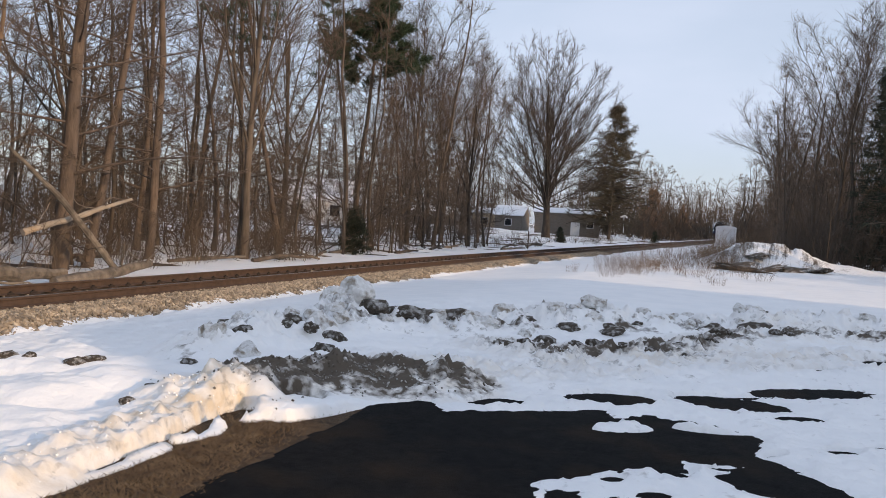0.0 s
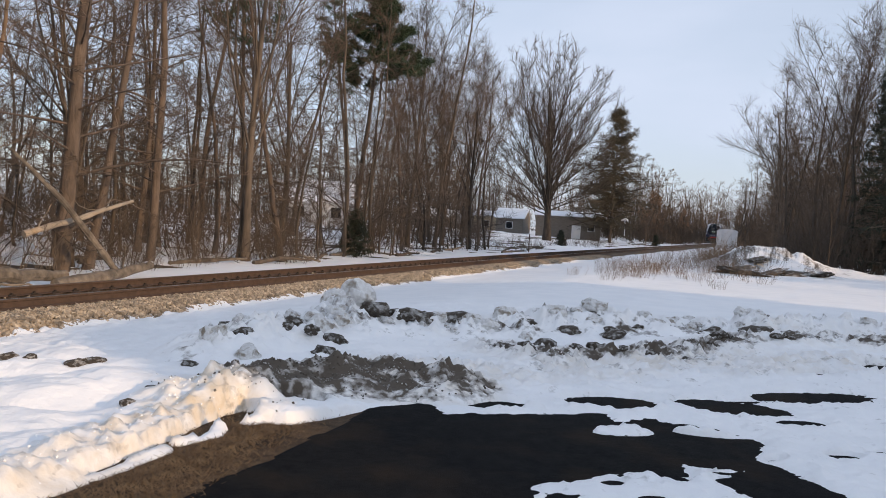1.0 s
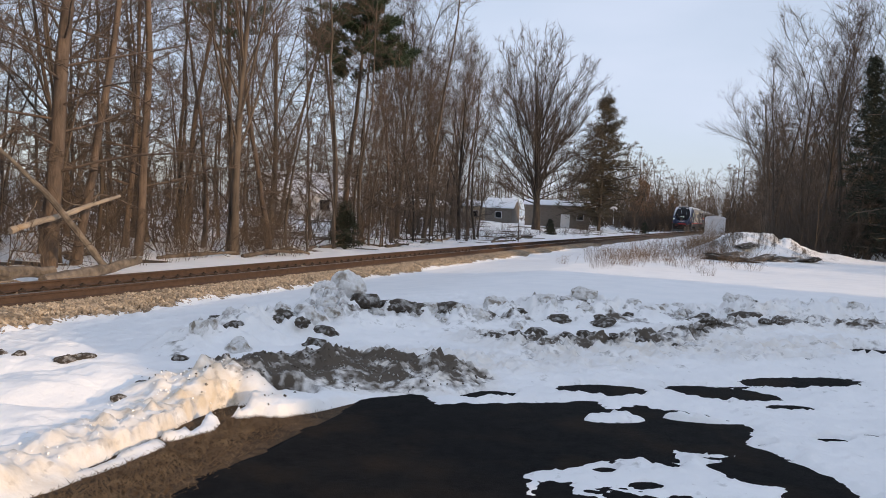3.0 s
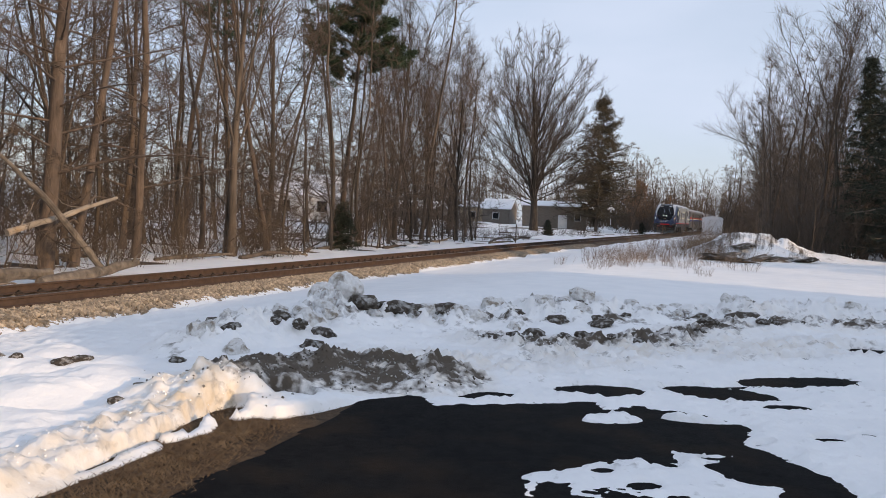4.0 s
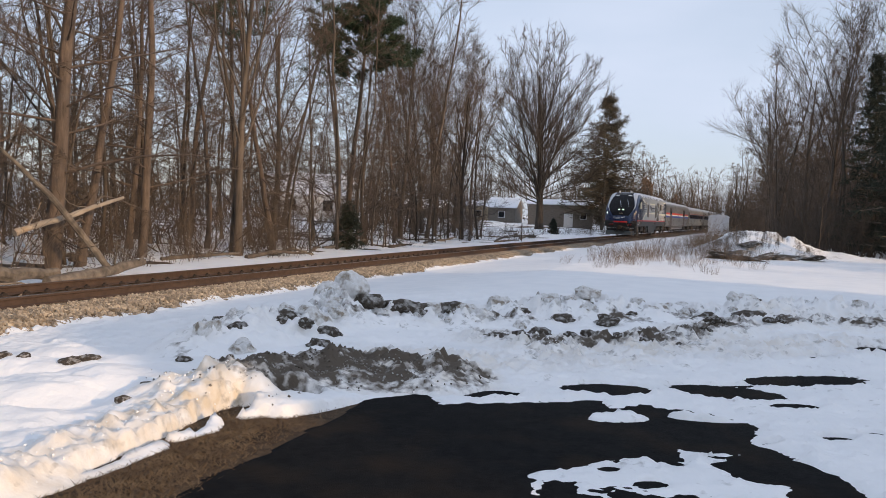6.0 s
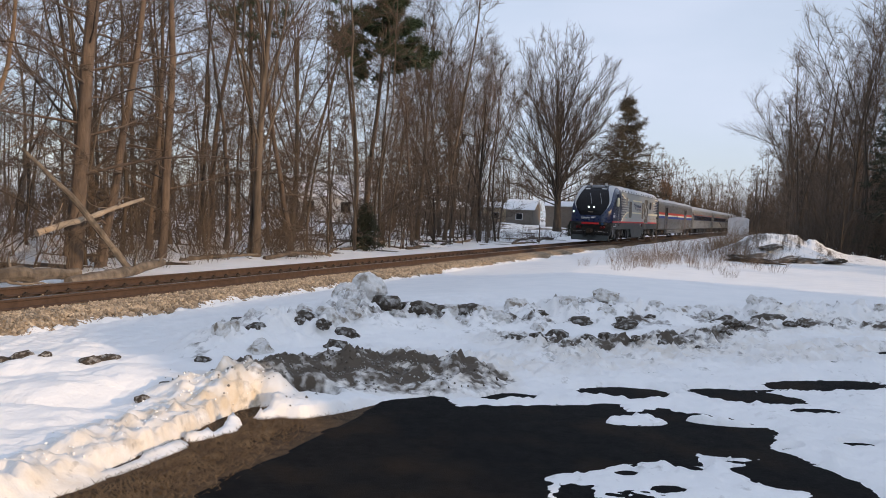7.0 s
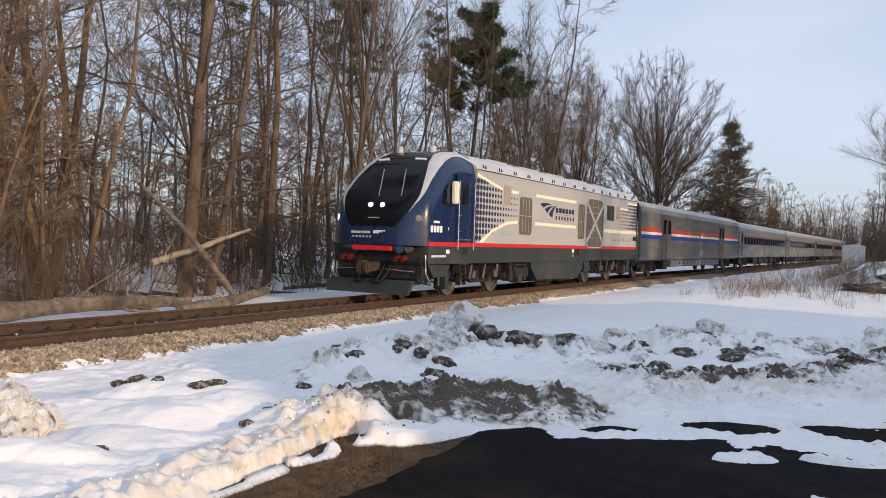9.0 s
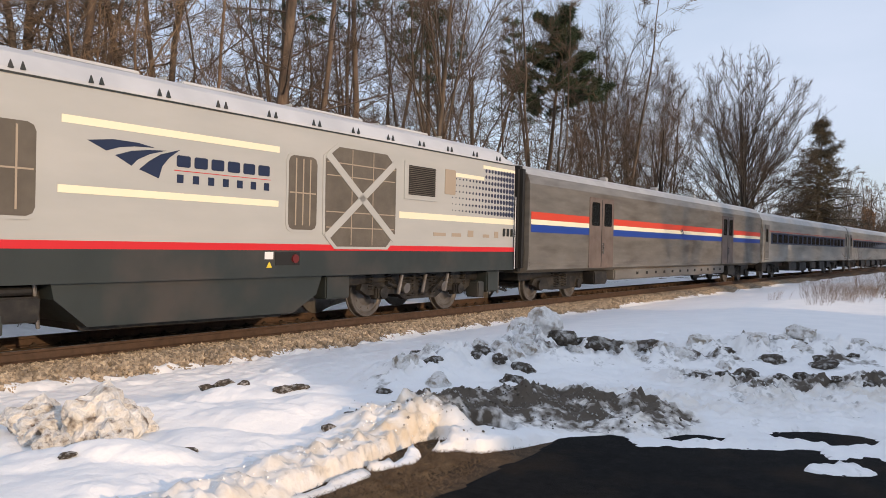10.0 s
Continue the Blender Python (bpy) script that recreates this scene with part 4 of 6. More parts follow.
def shaggy_conifer(seed, height, r, wide, material):
    """An old conifer with a rounded outline and uneven drooping boughs."""
    rng = random.Random(seed)
    wood, fine = ([], []), ([], [])
    pts, radii = bough(rng, Vector((0, 0, -0.2)), Vector((0, 0, 1)), height, r, 6, 0.015, 0.02, 0.08)
    tube(wood, pts, radii, 7)
    for i in range(240):
        t = 0.1 + 0.9 * rng.random()
        q, d = along(pts, min(t, 0.99))
        a = rng.random() * 6.283
        ll = wide * min(1, 0.6 + t) * (1.02 - t) ** 0.85 * rng.uniform(0.4, 1.2) + 0.15
        lp, lrad = bough(rng, q, Vector((math.cos(a), math.sin(a), rng.uniform(-0.15, 0.45))), ll, max(0.01, 0.02 * ll), 4, 0.14, -0.03, 0.3)
        tube(wood, lp, lrad, 3)
        for k in range(12):
            needle_tuft(fine, rng, along(lp, rng.uniform(0.2, 1))[0] + Vector((rng.gauss(0, 0.2), rng.gauss(0, 0.2), rng.gauss(-0.1, 0.25))), 0.62, 10, 0.35)
    return mesh_of("trunk", *wood, M_BARK, True), mesh_of("crown", *fine, material)


BIG = maple(411, 25.0, 0.5, 66, 3.4, 8.6, 0.02)
plant("large_bare_tree", BIG, -24.4, 100, "large leafless maple with a broad rounded crown", "tree", turn=40)
PINE = green_pine(421, 15.3, 0.19, 0.5, 0.6, 0.15, 0.46, 52, 0.5)
BROAD = spreading_tree(415, 17.0, 0.18, 9, 4.0, 0.3, 0.008)
OPEN = maple(417, 16.5, 0.27, 11, 4.2, 5.2, 0.006)
for x, y, k, t in ((-18.4, 26.3, 1.0, 10), (-21.5, 49.0, 1.05, 80), (-22.5, 58.0, 0.95, 200), (-23.0, 36.0, 0.95, 150), (-24.5, 68, 0.95, 30), (-21.8, 20.5, 0.95, 120), (-19.2, 55.0, 0.85, 330), (-23.8, 12.5, 1.0, 20)):
    plant("forked_bare_tree", OPEN if t in (120, 20) else BROAD, x, y, "leafless forked tree with rising limbs", "tree", "forked trees of the wood", t, k)
for x, y, k, t in ((5.0, 56.0, 0.95, 10), (8.2, 49.0, 0.9, 80), (2.6, 78.0, 1.0, 200), (4.4, 66.0, 0.95, 300), (11, 54, 1.0, 120)):
    plant("forked_bare_tree", OPEN if t > 100 else BROAD, x, y, "leafless forked tree beside the snowy field", "tree", "forked trees beside the field", t, k)
plant("pine_tree", PINE, -22.0, 42, "tall leaning pine with a dark green crown", "tree", turn=0)
FIR = shaggy_conifer(431, 20.3, 0.28, 9.0, surface("brownish_needles", (0.06, 0.055, 0.034), (0.115, 0.088, 0.055), 3.0, 0.85, 0.0))
plant("conifer", FIR, -19.9, 121, "brown-green conifer beside the houses", "tree")
M_DARKNEEDLE = surface("dark_spruce_needles", (0.016, 0.022, 0.014), (0.035, 0.042, 0.025), 3.0, 0.85, 0.0, spread=0.25)
BUSH = spruce(441, 2.5, 0.04, 1.0, M_DARKNEEDLE, 80, 12, 0.24, 0.02)
plant("small_spruce", BUSH, -18.4, 35.5, "small dark green spruce at the edge of the wood", "tree")
DARK = spruce(446, 13.5, 0.22, 3.0, M_DARKNEEDLE, 110, 9, 0.5)
for x, y, k in ((7.7, 44, 1.1), (9.5, 50, 1.15), (12.5, 58, 1.15), (6.4, 47.5, 0.8)):
    plant("spruce", DARK, x, y, "tall dark spruce among bare trees beside the field", "tree", "spruces beside the field", rng.uniform(0, 360), k)
RED = green_pine(451, 20, 0.235, 0.3, 0.62, 0.006, 0.2, 12, 0.4)
plant("red_pine", RED, -18.0, 17.0, "tall pine with a thick scaly trunk and dead lower boughs", "tree")
RED2 = green_pine(452, 18, 0.165, 0.3, 0.55, 0.04, 0.2, 10, 0.38)
plant("red_pine", RED2, -19.3, 22.0, "tall pine with an orange-brown trunk and dead lower boughs", "tree")
plant("red_pine", RED2, -21.1, 30.0, "tall pine with a mossy trunk and thin green boughs", "tree", turn=150, size=0.9)
plant("red_pine", RED2, -19.6, 12.0, "tall pine with a sunlit orange-brown trunk", "tree", turn=220, size=1.0)
plant("red_pine", RED2, -20.9, 14.0, "tall pine with a sunlit orange-brown trunk", "tree", turn=80, size=0.95)
# unseen spruces behind the lot, added to shade the track and the field
for x, y, k in ((21, 27, 1.1), (18.5, 32, 1.0), (22, 38, 1.15), (19, 44, 1.0), (26, 50, 1.2)):
    plant("spruce", DARK, x, y, "tall dark spruce added out of view to shade the track", "tree", "spruces behind the lot", 50 * k, k)
# bare trees added among them, also out of view, to break up the sun
for x, y, k, t in ((17, 22, 0.9, 20), (20, 33, 1.0, 140), (18, 38, 0.9, 260)):
    plant("forked_bare_tree", BROAD, x, y, "leafless forked tree added out of view for its shade", "tree", "forked trees behind the lot", t, k)
for x, y, k, t in ((-24.5, 17.5, 0.95, 40), (-26.5, 26, 1.0, 170), (-24.0, 9.0, 0.9, 300), (-27.5, 35, 1.0, 260), (-25, 47, 0.95, 100)):
    plant("red_pine", RED2, x, y, "tall pine with thin green boughs among bare trees", "tree", "pines of the wood", t, k)

def leafy_tree(seed, height, r):
    """A small tree that has kept its dry leaves."""
    wood, crown = bare_tree(seed, height, r, 0.12, 26, 0.42, 7, 6, 0.7, 0.03, 1.0, 0.015)
    g, vf = random.Random(seed), ([], [])
    for v in crown.vertices:
        if g.random() < 0.22:
            p, n0 = v.co + Vector((g.gauss(0, 0.15), g.gauss(0, 0.15), g.gauss(0, 0.15))), len(vf[0])
            for k in range(4):
                vf[0].append(p + Vector((g.uniform(-1, 1), g.uniform(-1, 1), g.uniform(-1, 1))) * 0.13)
            vf[1].append((n0, n0 + 1, n0 + 2, n0 + 3))
    return wood, crown, mesh_of("leaves", *vf, M_DRY)


LEAFY = leafy_tree(461, 9.0, 0.13)
for x, y, k, t in ((-16.2, 152, 1.0, 0), (-19.5, 166, 1.1, 90), (-13.5, 172, 0.8, 200)):
    plant("leafy_tree", LEAFY, x, y, "small tree with dry tan leaves beside the line", "tree", "dry-leaved trees", t, k)
plant("small_spruce", BUSH, -13.3, 123, "small dark evergreen beside the line", "shrub", turn=40, size=0.75)
for x, y, k in ((-19.4, 86, 0.7), (-18.6, 83, 0.55)):
    plant("small_spruce", BUSH, x, y, "low dark evergreen bush beside the line", "shrub", turn=120, size=k)

# ---- the train ----
M_SILVER = surface("silver_grey_paint", (0.4, 0.41, 0.4), (0.45, 0.455, 0.44), 1.2, 0.42, 0.05, 30.0, stretch=(0.5, 1, 2.0), size=0.003)
M_ROOFPAINT = surface("pale_roof_paint", (0.47, 0.49, 0.52), (0.57, 0.59, 0.62), 1.0, 0.5, 0.1, 12.0, size=0.004)
M_BLUE = surface("dark_blue_paint", (0.0055, 0.018, 0.066), (0.007, 0.021, 0.076), 2.0, 0.3, 0.03, 20.0, coat=0.4, size=0.003)
M_RED = plain("red_stripe", (0.6, 0.02, 0.025), 0.4)
M_LIGHT = plain("pale_reflective_stripe", (0.85, 0.8, 0.6), 0.45)
M_WHITE = plain("white_lettering", (0.8, 0.8, 0.8), 0.5)
M_SKIRT = surface("charcoal_paint", (0.023, 0.03, 0.029), (0.032, 0.039, 0.037), 1.5, 0.5, 0.1, 30.0, c3=(0.055, 0.05, 0.045), big=0.8, size=0.004)
M_BLACK = plain("black_gloss", (0.006, 0.006, 0.008), 0.15, shine=0.22)
M_GLASS = plain("dark_window_glass", (0.01, 0.012, 0.014), 0.06, shine=0.35)
M_IRON = surface("grimy_iron", (0.01, 0.01, 0.01), (0.026, 0.024, 0.022), 6.0, 0.6, 0.4, 40.0, c3=(0.05, 0.045, 0.037), big=3.0, metal=0.2)
M_WHEEL = surface("worn_wheel_steel", (0.13, 0.12, 0.115), (0.24, 0.23, 0.22), 4.0, 0.45, 0.1, 30.0, metal=0.6)
M_MESH = surface("brown_grey_grille", (0.1, 0.088, 0.072), (0.14, 0.122, 0.1), 3.0, 0.8, 0.8, 130.0, size=0.01)
M_CHROME = plain("bright_steel", (0.6, 0.6, 0.6), 0.25, 0.9)
M_NAVY = plain("navy_markings", (0.012, 0.022, 0.06), 0.45)
M_TAN = plain("tan_panel", (0.36, 0.3, 0.23), 0.6)
M_LAMP = plain("lit_headlight", (0.85, 1.0, 0.86), 0.2, glow=1.6)
M_LENS = plain("unlit_lens", (0.12, 0.02, 0.02), 0.15)
M_HOSE_R = plain("red_hose_coupling", (0.13, 0.012, 0.012), 0.5)
M_HOSE_B = plain("blue_cable_coupling", (0.025, 0.08, 0.18), 0.5)
M_COUPLER = surface("rusty_coupler", (0.035, 0.024, 0.017), (0.08, 0.054, 0.036), 8.0, 0.85, 0.5, 50.0)
M_STEEL = surface("stainless_steel", (0.17, 0.16, 0.145), (0.25, 0.235, 0.21), 1.3, 0.42, 0.25, 10.0, c3=(0.13, 0.115, 0.1), big=0.7, metal=0.35, stretch=(0.6, 1, 3.0), size=0.006)
M_STEEL2 = surface("bright_fluted_steel", (0.34, 0.325, 0.29), (0.46, 0.435, 0.39), 1.0, 0.38, 0.2, 10.0, c3=(0.26, 0.24, 0.2), big=0.6, metal=0.4, stretch=(0.4, 1, 3.0), size=0.006)
M_COACHROOF = surface("coach_roof", (0.4, 0.4, 0.4), (0.5, 0.5, 0.49), 1.5, 0.5, 0.2, 15.0, metal=0.3)
M_BLUE2 = plain("blue_band", (0.012, 0.05, 0.3), 0.45)
M_BAND_R = plain("orange_red_band", (0.6, 0.06, 0.03), 0.45)
M_BROWN = surface("grimy_door", (0.13, 0.1, 0.085), (0.2, 0.16, 0.14), 3.0, 0.6, 0.2, 20.0, metal=0.3)
M_RUBBER = plain("black_rubber", (0.012, 0.012, 0.012), 0.75)
M_YELLOW = plain("yellow_label", (0.7, 0.55, 0.05), 0.5)

SIDE = 1.525


def plate(pts, y=SIDE, t=0.006, bm=None):
    """A thin panel on the side of a vehicle, from its outline in x and z."""
    return outline(bm or bmesh.new(), pts, y - 0.002, y + t)


def rect(x0, x1, z0, z1, cut=0.0):
    if not cut:
        return [(x0, z0), (x1, z0), (x1, z1), (x0, z1)]
    c = cut
    return [(x0 + c, z0), (x1 - c, z0), (x1 - c * 0.3, z0 + c * 0.3), (x1, z0 + c), (x1, z1 - c), (x1 - c * 0.3, z1 - c * 0.3), (x1 - c, z1), (x0 + c, z1), (x0 + c * 0.3, z1 - c * 0.3), (x0, z1 - c),
            (x0, z0 + c), (x0 + c * 0.3, z0 + c * 0.3)]


def hull(section, x0, x1, n=1, caps=True):
    """A body from a half section of (half width, height), swept along x."""
    ring = [(w, z) for w, z in section] + [(-w, z) for w, z in section[::-1] if w > 1e-6]
    bm = bmesh.new()
    rows = [[bm.verts.new((x0 + (x1 - x0) * i / n, y, z)) for y, z in ring] for i in range(n + 1)]
    for a, b in zip(rows, rows[1:]):
        for j in range(len(ring)):
            k = (j + 1) % len(ring)
            bm.faces.new((a[j], a[k], b[k], b[j]))
    if caps:
        bm.faces.new(rows[0])
        bm.faces.new(rows[-1][::-1])
    bmesh.ops.recalc_face_normals(bm, faces=bm.faces[:])
    return bm


def wheelset(r=0.54):
    bm = bmesh.new()
    for s in (-1, 1):
        prof = ((0.12, 0.06), (0.16, 0.075), (0.3, 0.03), (r - 0.11, 0.035), (r - 0.085, 0.062), (r - 0.01, 0.065), (r, 0.05), (r + 0.004, -0.05), (r + 0.028, -0.058), (r + 0.028, -0.08), (r - 0.09, -0.08), (0.12, -0.08))
        rings = []
        for k in range(28):
            a = 2 * math.pi * k / 28
            rings.append([bm.verts.new((q * math.cos(a), s * (0.755 + y), q * math.sin(a))) for q, y in prof])
        for k in range(28):
            p, q = rings[k], rings[(k + 1) % 28]
            for j in range(len(prof)):
                i = (j + 1) % len(prof)
                bm.faces.new((p[j], p[i], q[i], q[j]))
        for k in range(10):
            a = 2 * math.pi * k / 10
            rod(bm, (0.36 * math.cos(a), s * 0.79, 0.36 * math.sin(a)), (0.36 * math.cos(a), s * 0.806, 0.36 * math.sin(a)), 0.022, 6)
    rod(bm, (0, -0.8, 0), (0, 0.8, 0), 0.09, 10)
    bmesh.ops.recalc_face_normals(bm, faces=bm.faces[:])
    me = bpy.data.meshes.new("wheelset")
    bm.to_mesh(me)
    bm.free()
    me.materials.append(M_WHEEL)
    return me


WHEELSET, WHEELSET_CAR = wheelset(0.54), wheelset(0.455)
axles = []


def add_wheels(parent, xs, me, r):
    for x in xs:
        ob = part("wheelset", me, None, parent)
        ob.location = (x, 0, r)
        axles.append((ob, x, r))


def spring(bm, x, y, z0, z1, r, turns=5, wire=0.018):
    n = turns * 8
    pts = [Vector((x + r * math.cos(i * 0.785), y + r * math.sin(i * 0.785), z0 + (z1 - z0) * i / n)) for i in range(n + 1)]
    vf = ([], [])
    tube(vf, pts, [wire] * len(pts), 4)
    vs = [bm.verts.new(v) for v in vf[0]]
    for f in vf[1]:
        bm.faces.new([vs[i] for i in f])


# ---- the locomotive ----
def cab_top(x):
    pts = ((6.7, 4.21), (7.3, 4.2), (7.8, 4.12), (8.2, 3.98), (8.6, 3.72), (9.0, 3.36), (9.35, 2.96), (9.6, 2.58), (9.74, 2.3), (9.81, 2.0), (9.85, 1.75), (9.86, 1.5))
    for (a, b), (c, d) in zip(pts, pts[1:]):
        if x <= c:
            return b + (d - b) * (x - a) / (c - a)
    return 1.5


def cab_half(x):
    pts = ((6.7, 1.525), (9.3, 1.525), (9.42, 1.5), (9.55, 1.38), (9.7, 1.2), (9.79, 1.05), (9.84, 0.88), (9.86, 0.72))
    for (a, b), (c, d) in zip(pts, pts[1:]):
        if x <= c:
            return b + (d - b) * (x - a) / (c - a)
    return 0.8


def cab_at(x, a, out=0.0):
    """A point on the skin of the cab: x forward, a from 0 (left sill) over 90 (top) to 180 degrees."""
    n = 2 / 5.5
    c, s = math.cos(radians(a)), math.sin(radians(a))
    w, h = cab_half(x), max(0.02, cab_top(x) - 1.45)
    f = 1.0 if x < 9.4 else 1.0
    y = w * math.copysign(abs(c) ** n, c)
    z = 1.45 + h * abs(s) ** n
    slope = 0.0 if x < 7.6 else min(1.4, (x - 7.6) / 1.2)
    nrm = Vector((slope * abs(s) ** 2 + (1.2 if x > 9.7 else 0.0), c, abs(s))).normalized()
    return Vector((x, y, z)) + nrm * out * f


def cab_patch(xa, out, lo, hi, rows=12, thick=0.02):
    """A shell on the cab's skin between two angles, each a function of x."""
    bm = bmesh.new()
    grid = []
    for x in xa:
        a0, a1 = lo(x), hi(x)
        grid.append([bm.verts.new(cab_at(x, a0 + (a1 - a0) * j / rows, out)) for j in range(rows + 1)])
    for p, q in zip(grid, grid[1:]):
        for j in range(rows):
            bm.faces.new((p[j], p[j + 1], q[j + 1], q[j]))
    bmesh.ops.recalc_face_normals(bm, faces=bm.faces[:])
    for f in bm.faces:
        f.smooth = True
    return bm


def steps(a, b, n):
    return [a + (b - a) * i / n for i in range(n + 1)]


def dot_mesh(r):
    bm = rod(bmesh.new(), (0, -0.01, 0), (0, 0.006, 0), r, 12)
    me = bpy.data.meshes.new("dot")
    bm.to_mesh(me)
    bm.free()
    me.materials.append(M_NAVY)
    return me


def make_loco():
    o = thing("locomotive", "silver and dark blue diesel locomotive with a red stripe", "locomotive")
    b = part("body", hull([(SIDE, 0.98), (SIDE, 3.7), (1.5, 3.75)], -10.3, 6.72), M_SILVER, o, "silver-grey painted body")
    part("roof", hull([(1.5, 3.745), (1.47, 3.8), (1.22, 4.05), (0.95, 4.17), (0.0, 4.21)], -10.05, 6.72), M_ROOFPAINT, o, "pale rounded roof")
    part("rear_roof_end", hull([(1.5, 3.745), (1.4, 3.85), (1.1, 3.98), (0.0, 4.05)], -10.3, -10.05), M_ROOFPAINT, o)
    part("skirt", hull([(SIDE + 0.003, 0.97), (SIDE + 0.003, 1.45)], -10.31, 9.42), M_SKIRT, o, "charcoal lower skirt")
    part("red_stripe", hull([(SIDE + 0.006, 1.45), (SIDE + 0.006, 1.565)], -10.315, 9.43), M_RED, o, "bright red stripe")
    part("gutter", boxed(-10.2, 6.7, SIDE - 0.02, SIDE + 0.02, 3.715, 3.735), M_SKIRT, b)
    for i in range(15):
        for k in (0, 0.16):
            x = 6.3 - i * 1.12 - k
            part("lifting_lug", outline(bmesh.new(), [(x, 3.79), (x - 0.075, 3.79), (x - 0.03, 3.9)], 1.475, 1.5), M_SKIRT, b)
    for x in (5.6, 3.1, 0.2, -2.6, -5.2, -7.6):
        part("roof_seam", boxed(x - 0.012, x + 0.012, -1.0, 1.0, 4.165, 4.215), M_SILVER, b)
    for x0, x1 in ((4.9, 3.3), (2.3, 0.6), (-0.2, -2.0), (-3.0, -4.8), (-5.6, -7.2)):
        part("roof_hatch", boxed(x1, x0, -0.9, 0.9, 4.17, 4.235, 0.02), M_ROOFPAINT, b)
    # cab
    cab_x = steps(6.7, 8.6, 8) + steps(8.7, 9.55, 14) + [9.6, 9.65, 9.7, 9.74, 9.77, 9.8, 9.82, 9.84, 9.85, 9.86]
    bm = cab_patch(cab_x, 0.0, lambda x: 0, lambda x: 180, 44)
    end = [v for v in bm.verts if abs(v.co.x - 9.86) < 1e-4]
    bmesh.ops.contextual_create(bm, geom=end)
    cab = part("cab", bm, M_BLUE, o, "dark blue streamlined cab")
    part("nose_floor", boxed(8.2, 9.8, -1.0, 1.0, 1.3, 1.47, 0.03), M_SKIRT, o)

    def bent(table):
        def f(x):
            if x <= table[0][0]:
                return table[0][1]
            for (a, p), (c, q) in zip(table, table[1:]):
                if x <= c:
                    return p + (q - p) * (x - a) / (c - a)
            return table[-1][1]
        return f

    outer = bent(((6.72, 43), (7.1, 51), (7.5, 57), (8.0, 56), (8.5, 53), (9.2, 50), (9.68, 50)))
    inner = bent(((6.72, 50), (7.1, 66), (7.5, 77), (8.0, 80), (8.5, 76), (9.2, 62), (9.68, 51)))
    mask = bent(((7.5, 78), (8.0, 81), (8.5, 77), (9.2, 62.5), (9.68, 52), (9.76, 55), (9.82, 62)))
    part("windscreen", cab_patch(steps(7.55, 9.6, 26) + [9.65, 9.7, 9.74, 9.77, 9.8, 9.82], 0.012, mask, lambda x: 180 - mask(x), 24), M_BLACK, cab, "black wraparound windscreen and mask")
    part("silver_band", cab_patch(steps(6.72, 9.68, 30), 0.016, outer, inner, 6), M_ROOFPAINT, cab, "silver band edging the windscreen")
    part("silver_band", cab_patch(steps(6.72, 9.68, 30), 0.016, lambda x: 180 - inner(x), lambda x: 180 - outer(x), 6), M_ROOFPAINT, cab, "silver band edging the windscreen")
    part("roof_cap", cab_patch(steps(6.9, 7.58, 6), 0.014, lambda x: 72, lambda x: 108, 8), M_SKIRT, cab)
    for y in (0.42, -0.3):
        part("wiper", rod(bmesh.new(), cab_at(9.5, 90, 0.05) + Vector((0, y + 0.28, 0)), cab_at(8.85, 90, 0.06) + Vector((0, y, 0)), 0.013, 5), M_CHROME, cab)
    part("visor_edge", cab_patch([8.28, 8.31], 0.03, lambda x: 79, lambda x: 101, 10), M_SKIRT, cab)
    for y in (0.19, -0.19):
        part("headlight", rod(bmesh.new(), (9.5, y, 2.5), (9.69, y, 2.52), 0.066, 14), M_LAMP, cab, "lit round headlight")
    part("destination_sign", boxed(9.62, 9.79, -0.5, 0.5, 2.06, 2.28, 0.02), M_GLASS, cab, "dark destination sign")
    part("destination_text", boxed(9.785, 9.797, -0.18, 0.18, 2.15, 2.18), M_TAN, cab)
    for s in (1, -1):
        lamp_at = Vector((9.56, s * 1.27, 2.17))
        way = Vector((0.8, s * 0.6, 0.1)).normalized()
        part("ditch_light_bezel", rod(bmesh.new(), lamp_at - way * 0.1, lamp_at + way * 0.04, 0.13, 14), M_SKIRT, cab)
        part("ditch_light", rod(bmesh.new(), lamp_at, lamp_at + way * 0.05, 0.085, 14), M_LAMP if s < 0 else M_WHEEL, cab, "lit ditch light" if s < 0 else "clear ditch light lens")
        low = Vector((9.62, s * 1.22, 1.94))
        part("marker_light", rod(bmesh.new(), low - way * 0.1, low + way * 0.03, 0.085, 12), M_LENS, cab, "dark red marker light")
        a, c = cab_at(8.42, 90, 0.03), 0.78
        part("number_board", rod(bmesh.new(), a + Vector((0, s * c, -0.02)), a + Vector((0, s * (c - 0.34), 0.0)), 0.045, 4), M_WHITE, cab, "pale bar of covered numbers")
    # marks on the nose
    for k in range(6):
        part("nose_lettering", boxed(9.85, 9.875, -0.06 - 0.105 * k - 0.08, -0.06 - 0.105 * k, 1.74, 1.8), M_ROOFPAINT, cab)
        part("nose_lettering", boxed(9.85, 9.872, -0.02 - 0.11 * k - 0.05, -0.02 - 0.11 * k, 1.63, 1.68), M_SILVER, cab)
    for k in range(3):
        part("nose_emblem", outline(bmesh.new(), [(9.85, 1.80 - 0.03 * k), (9.876, 1.80 - 0.03 * k), (9.876, 1.83 - 0.03 * k), (9.85, 1.83 - 0.03 * k)], 0.06, 0.42 - 0.1 * k), M_WHITE, cab)
    # cab side
    part("door", plate(rect(6.97, 7.96, 1.6, 3.55, 0.05), SIDE, 0.012), M_BLUE, o, "dark blue cab door")
    part("door_window", plate(rect(7.27, 7.66, 2.64, 3.25, 0.08), SIDE + 0.01, 0.008), M_GLASS, o)
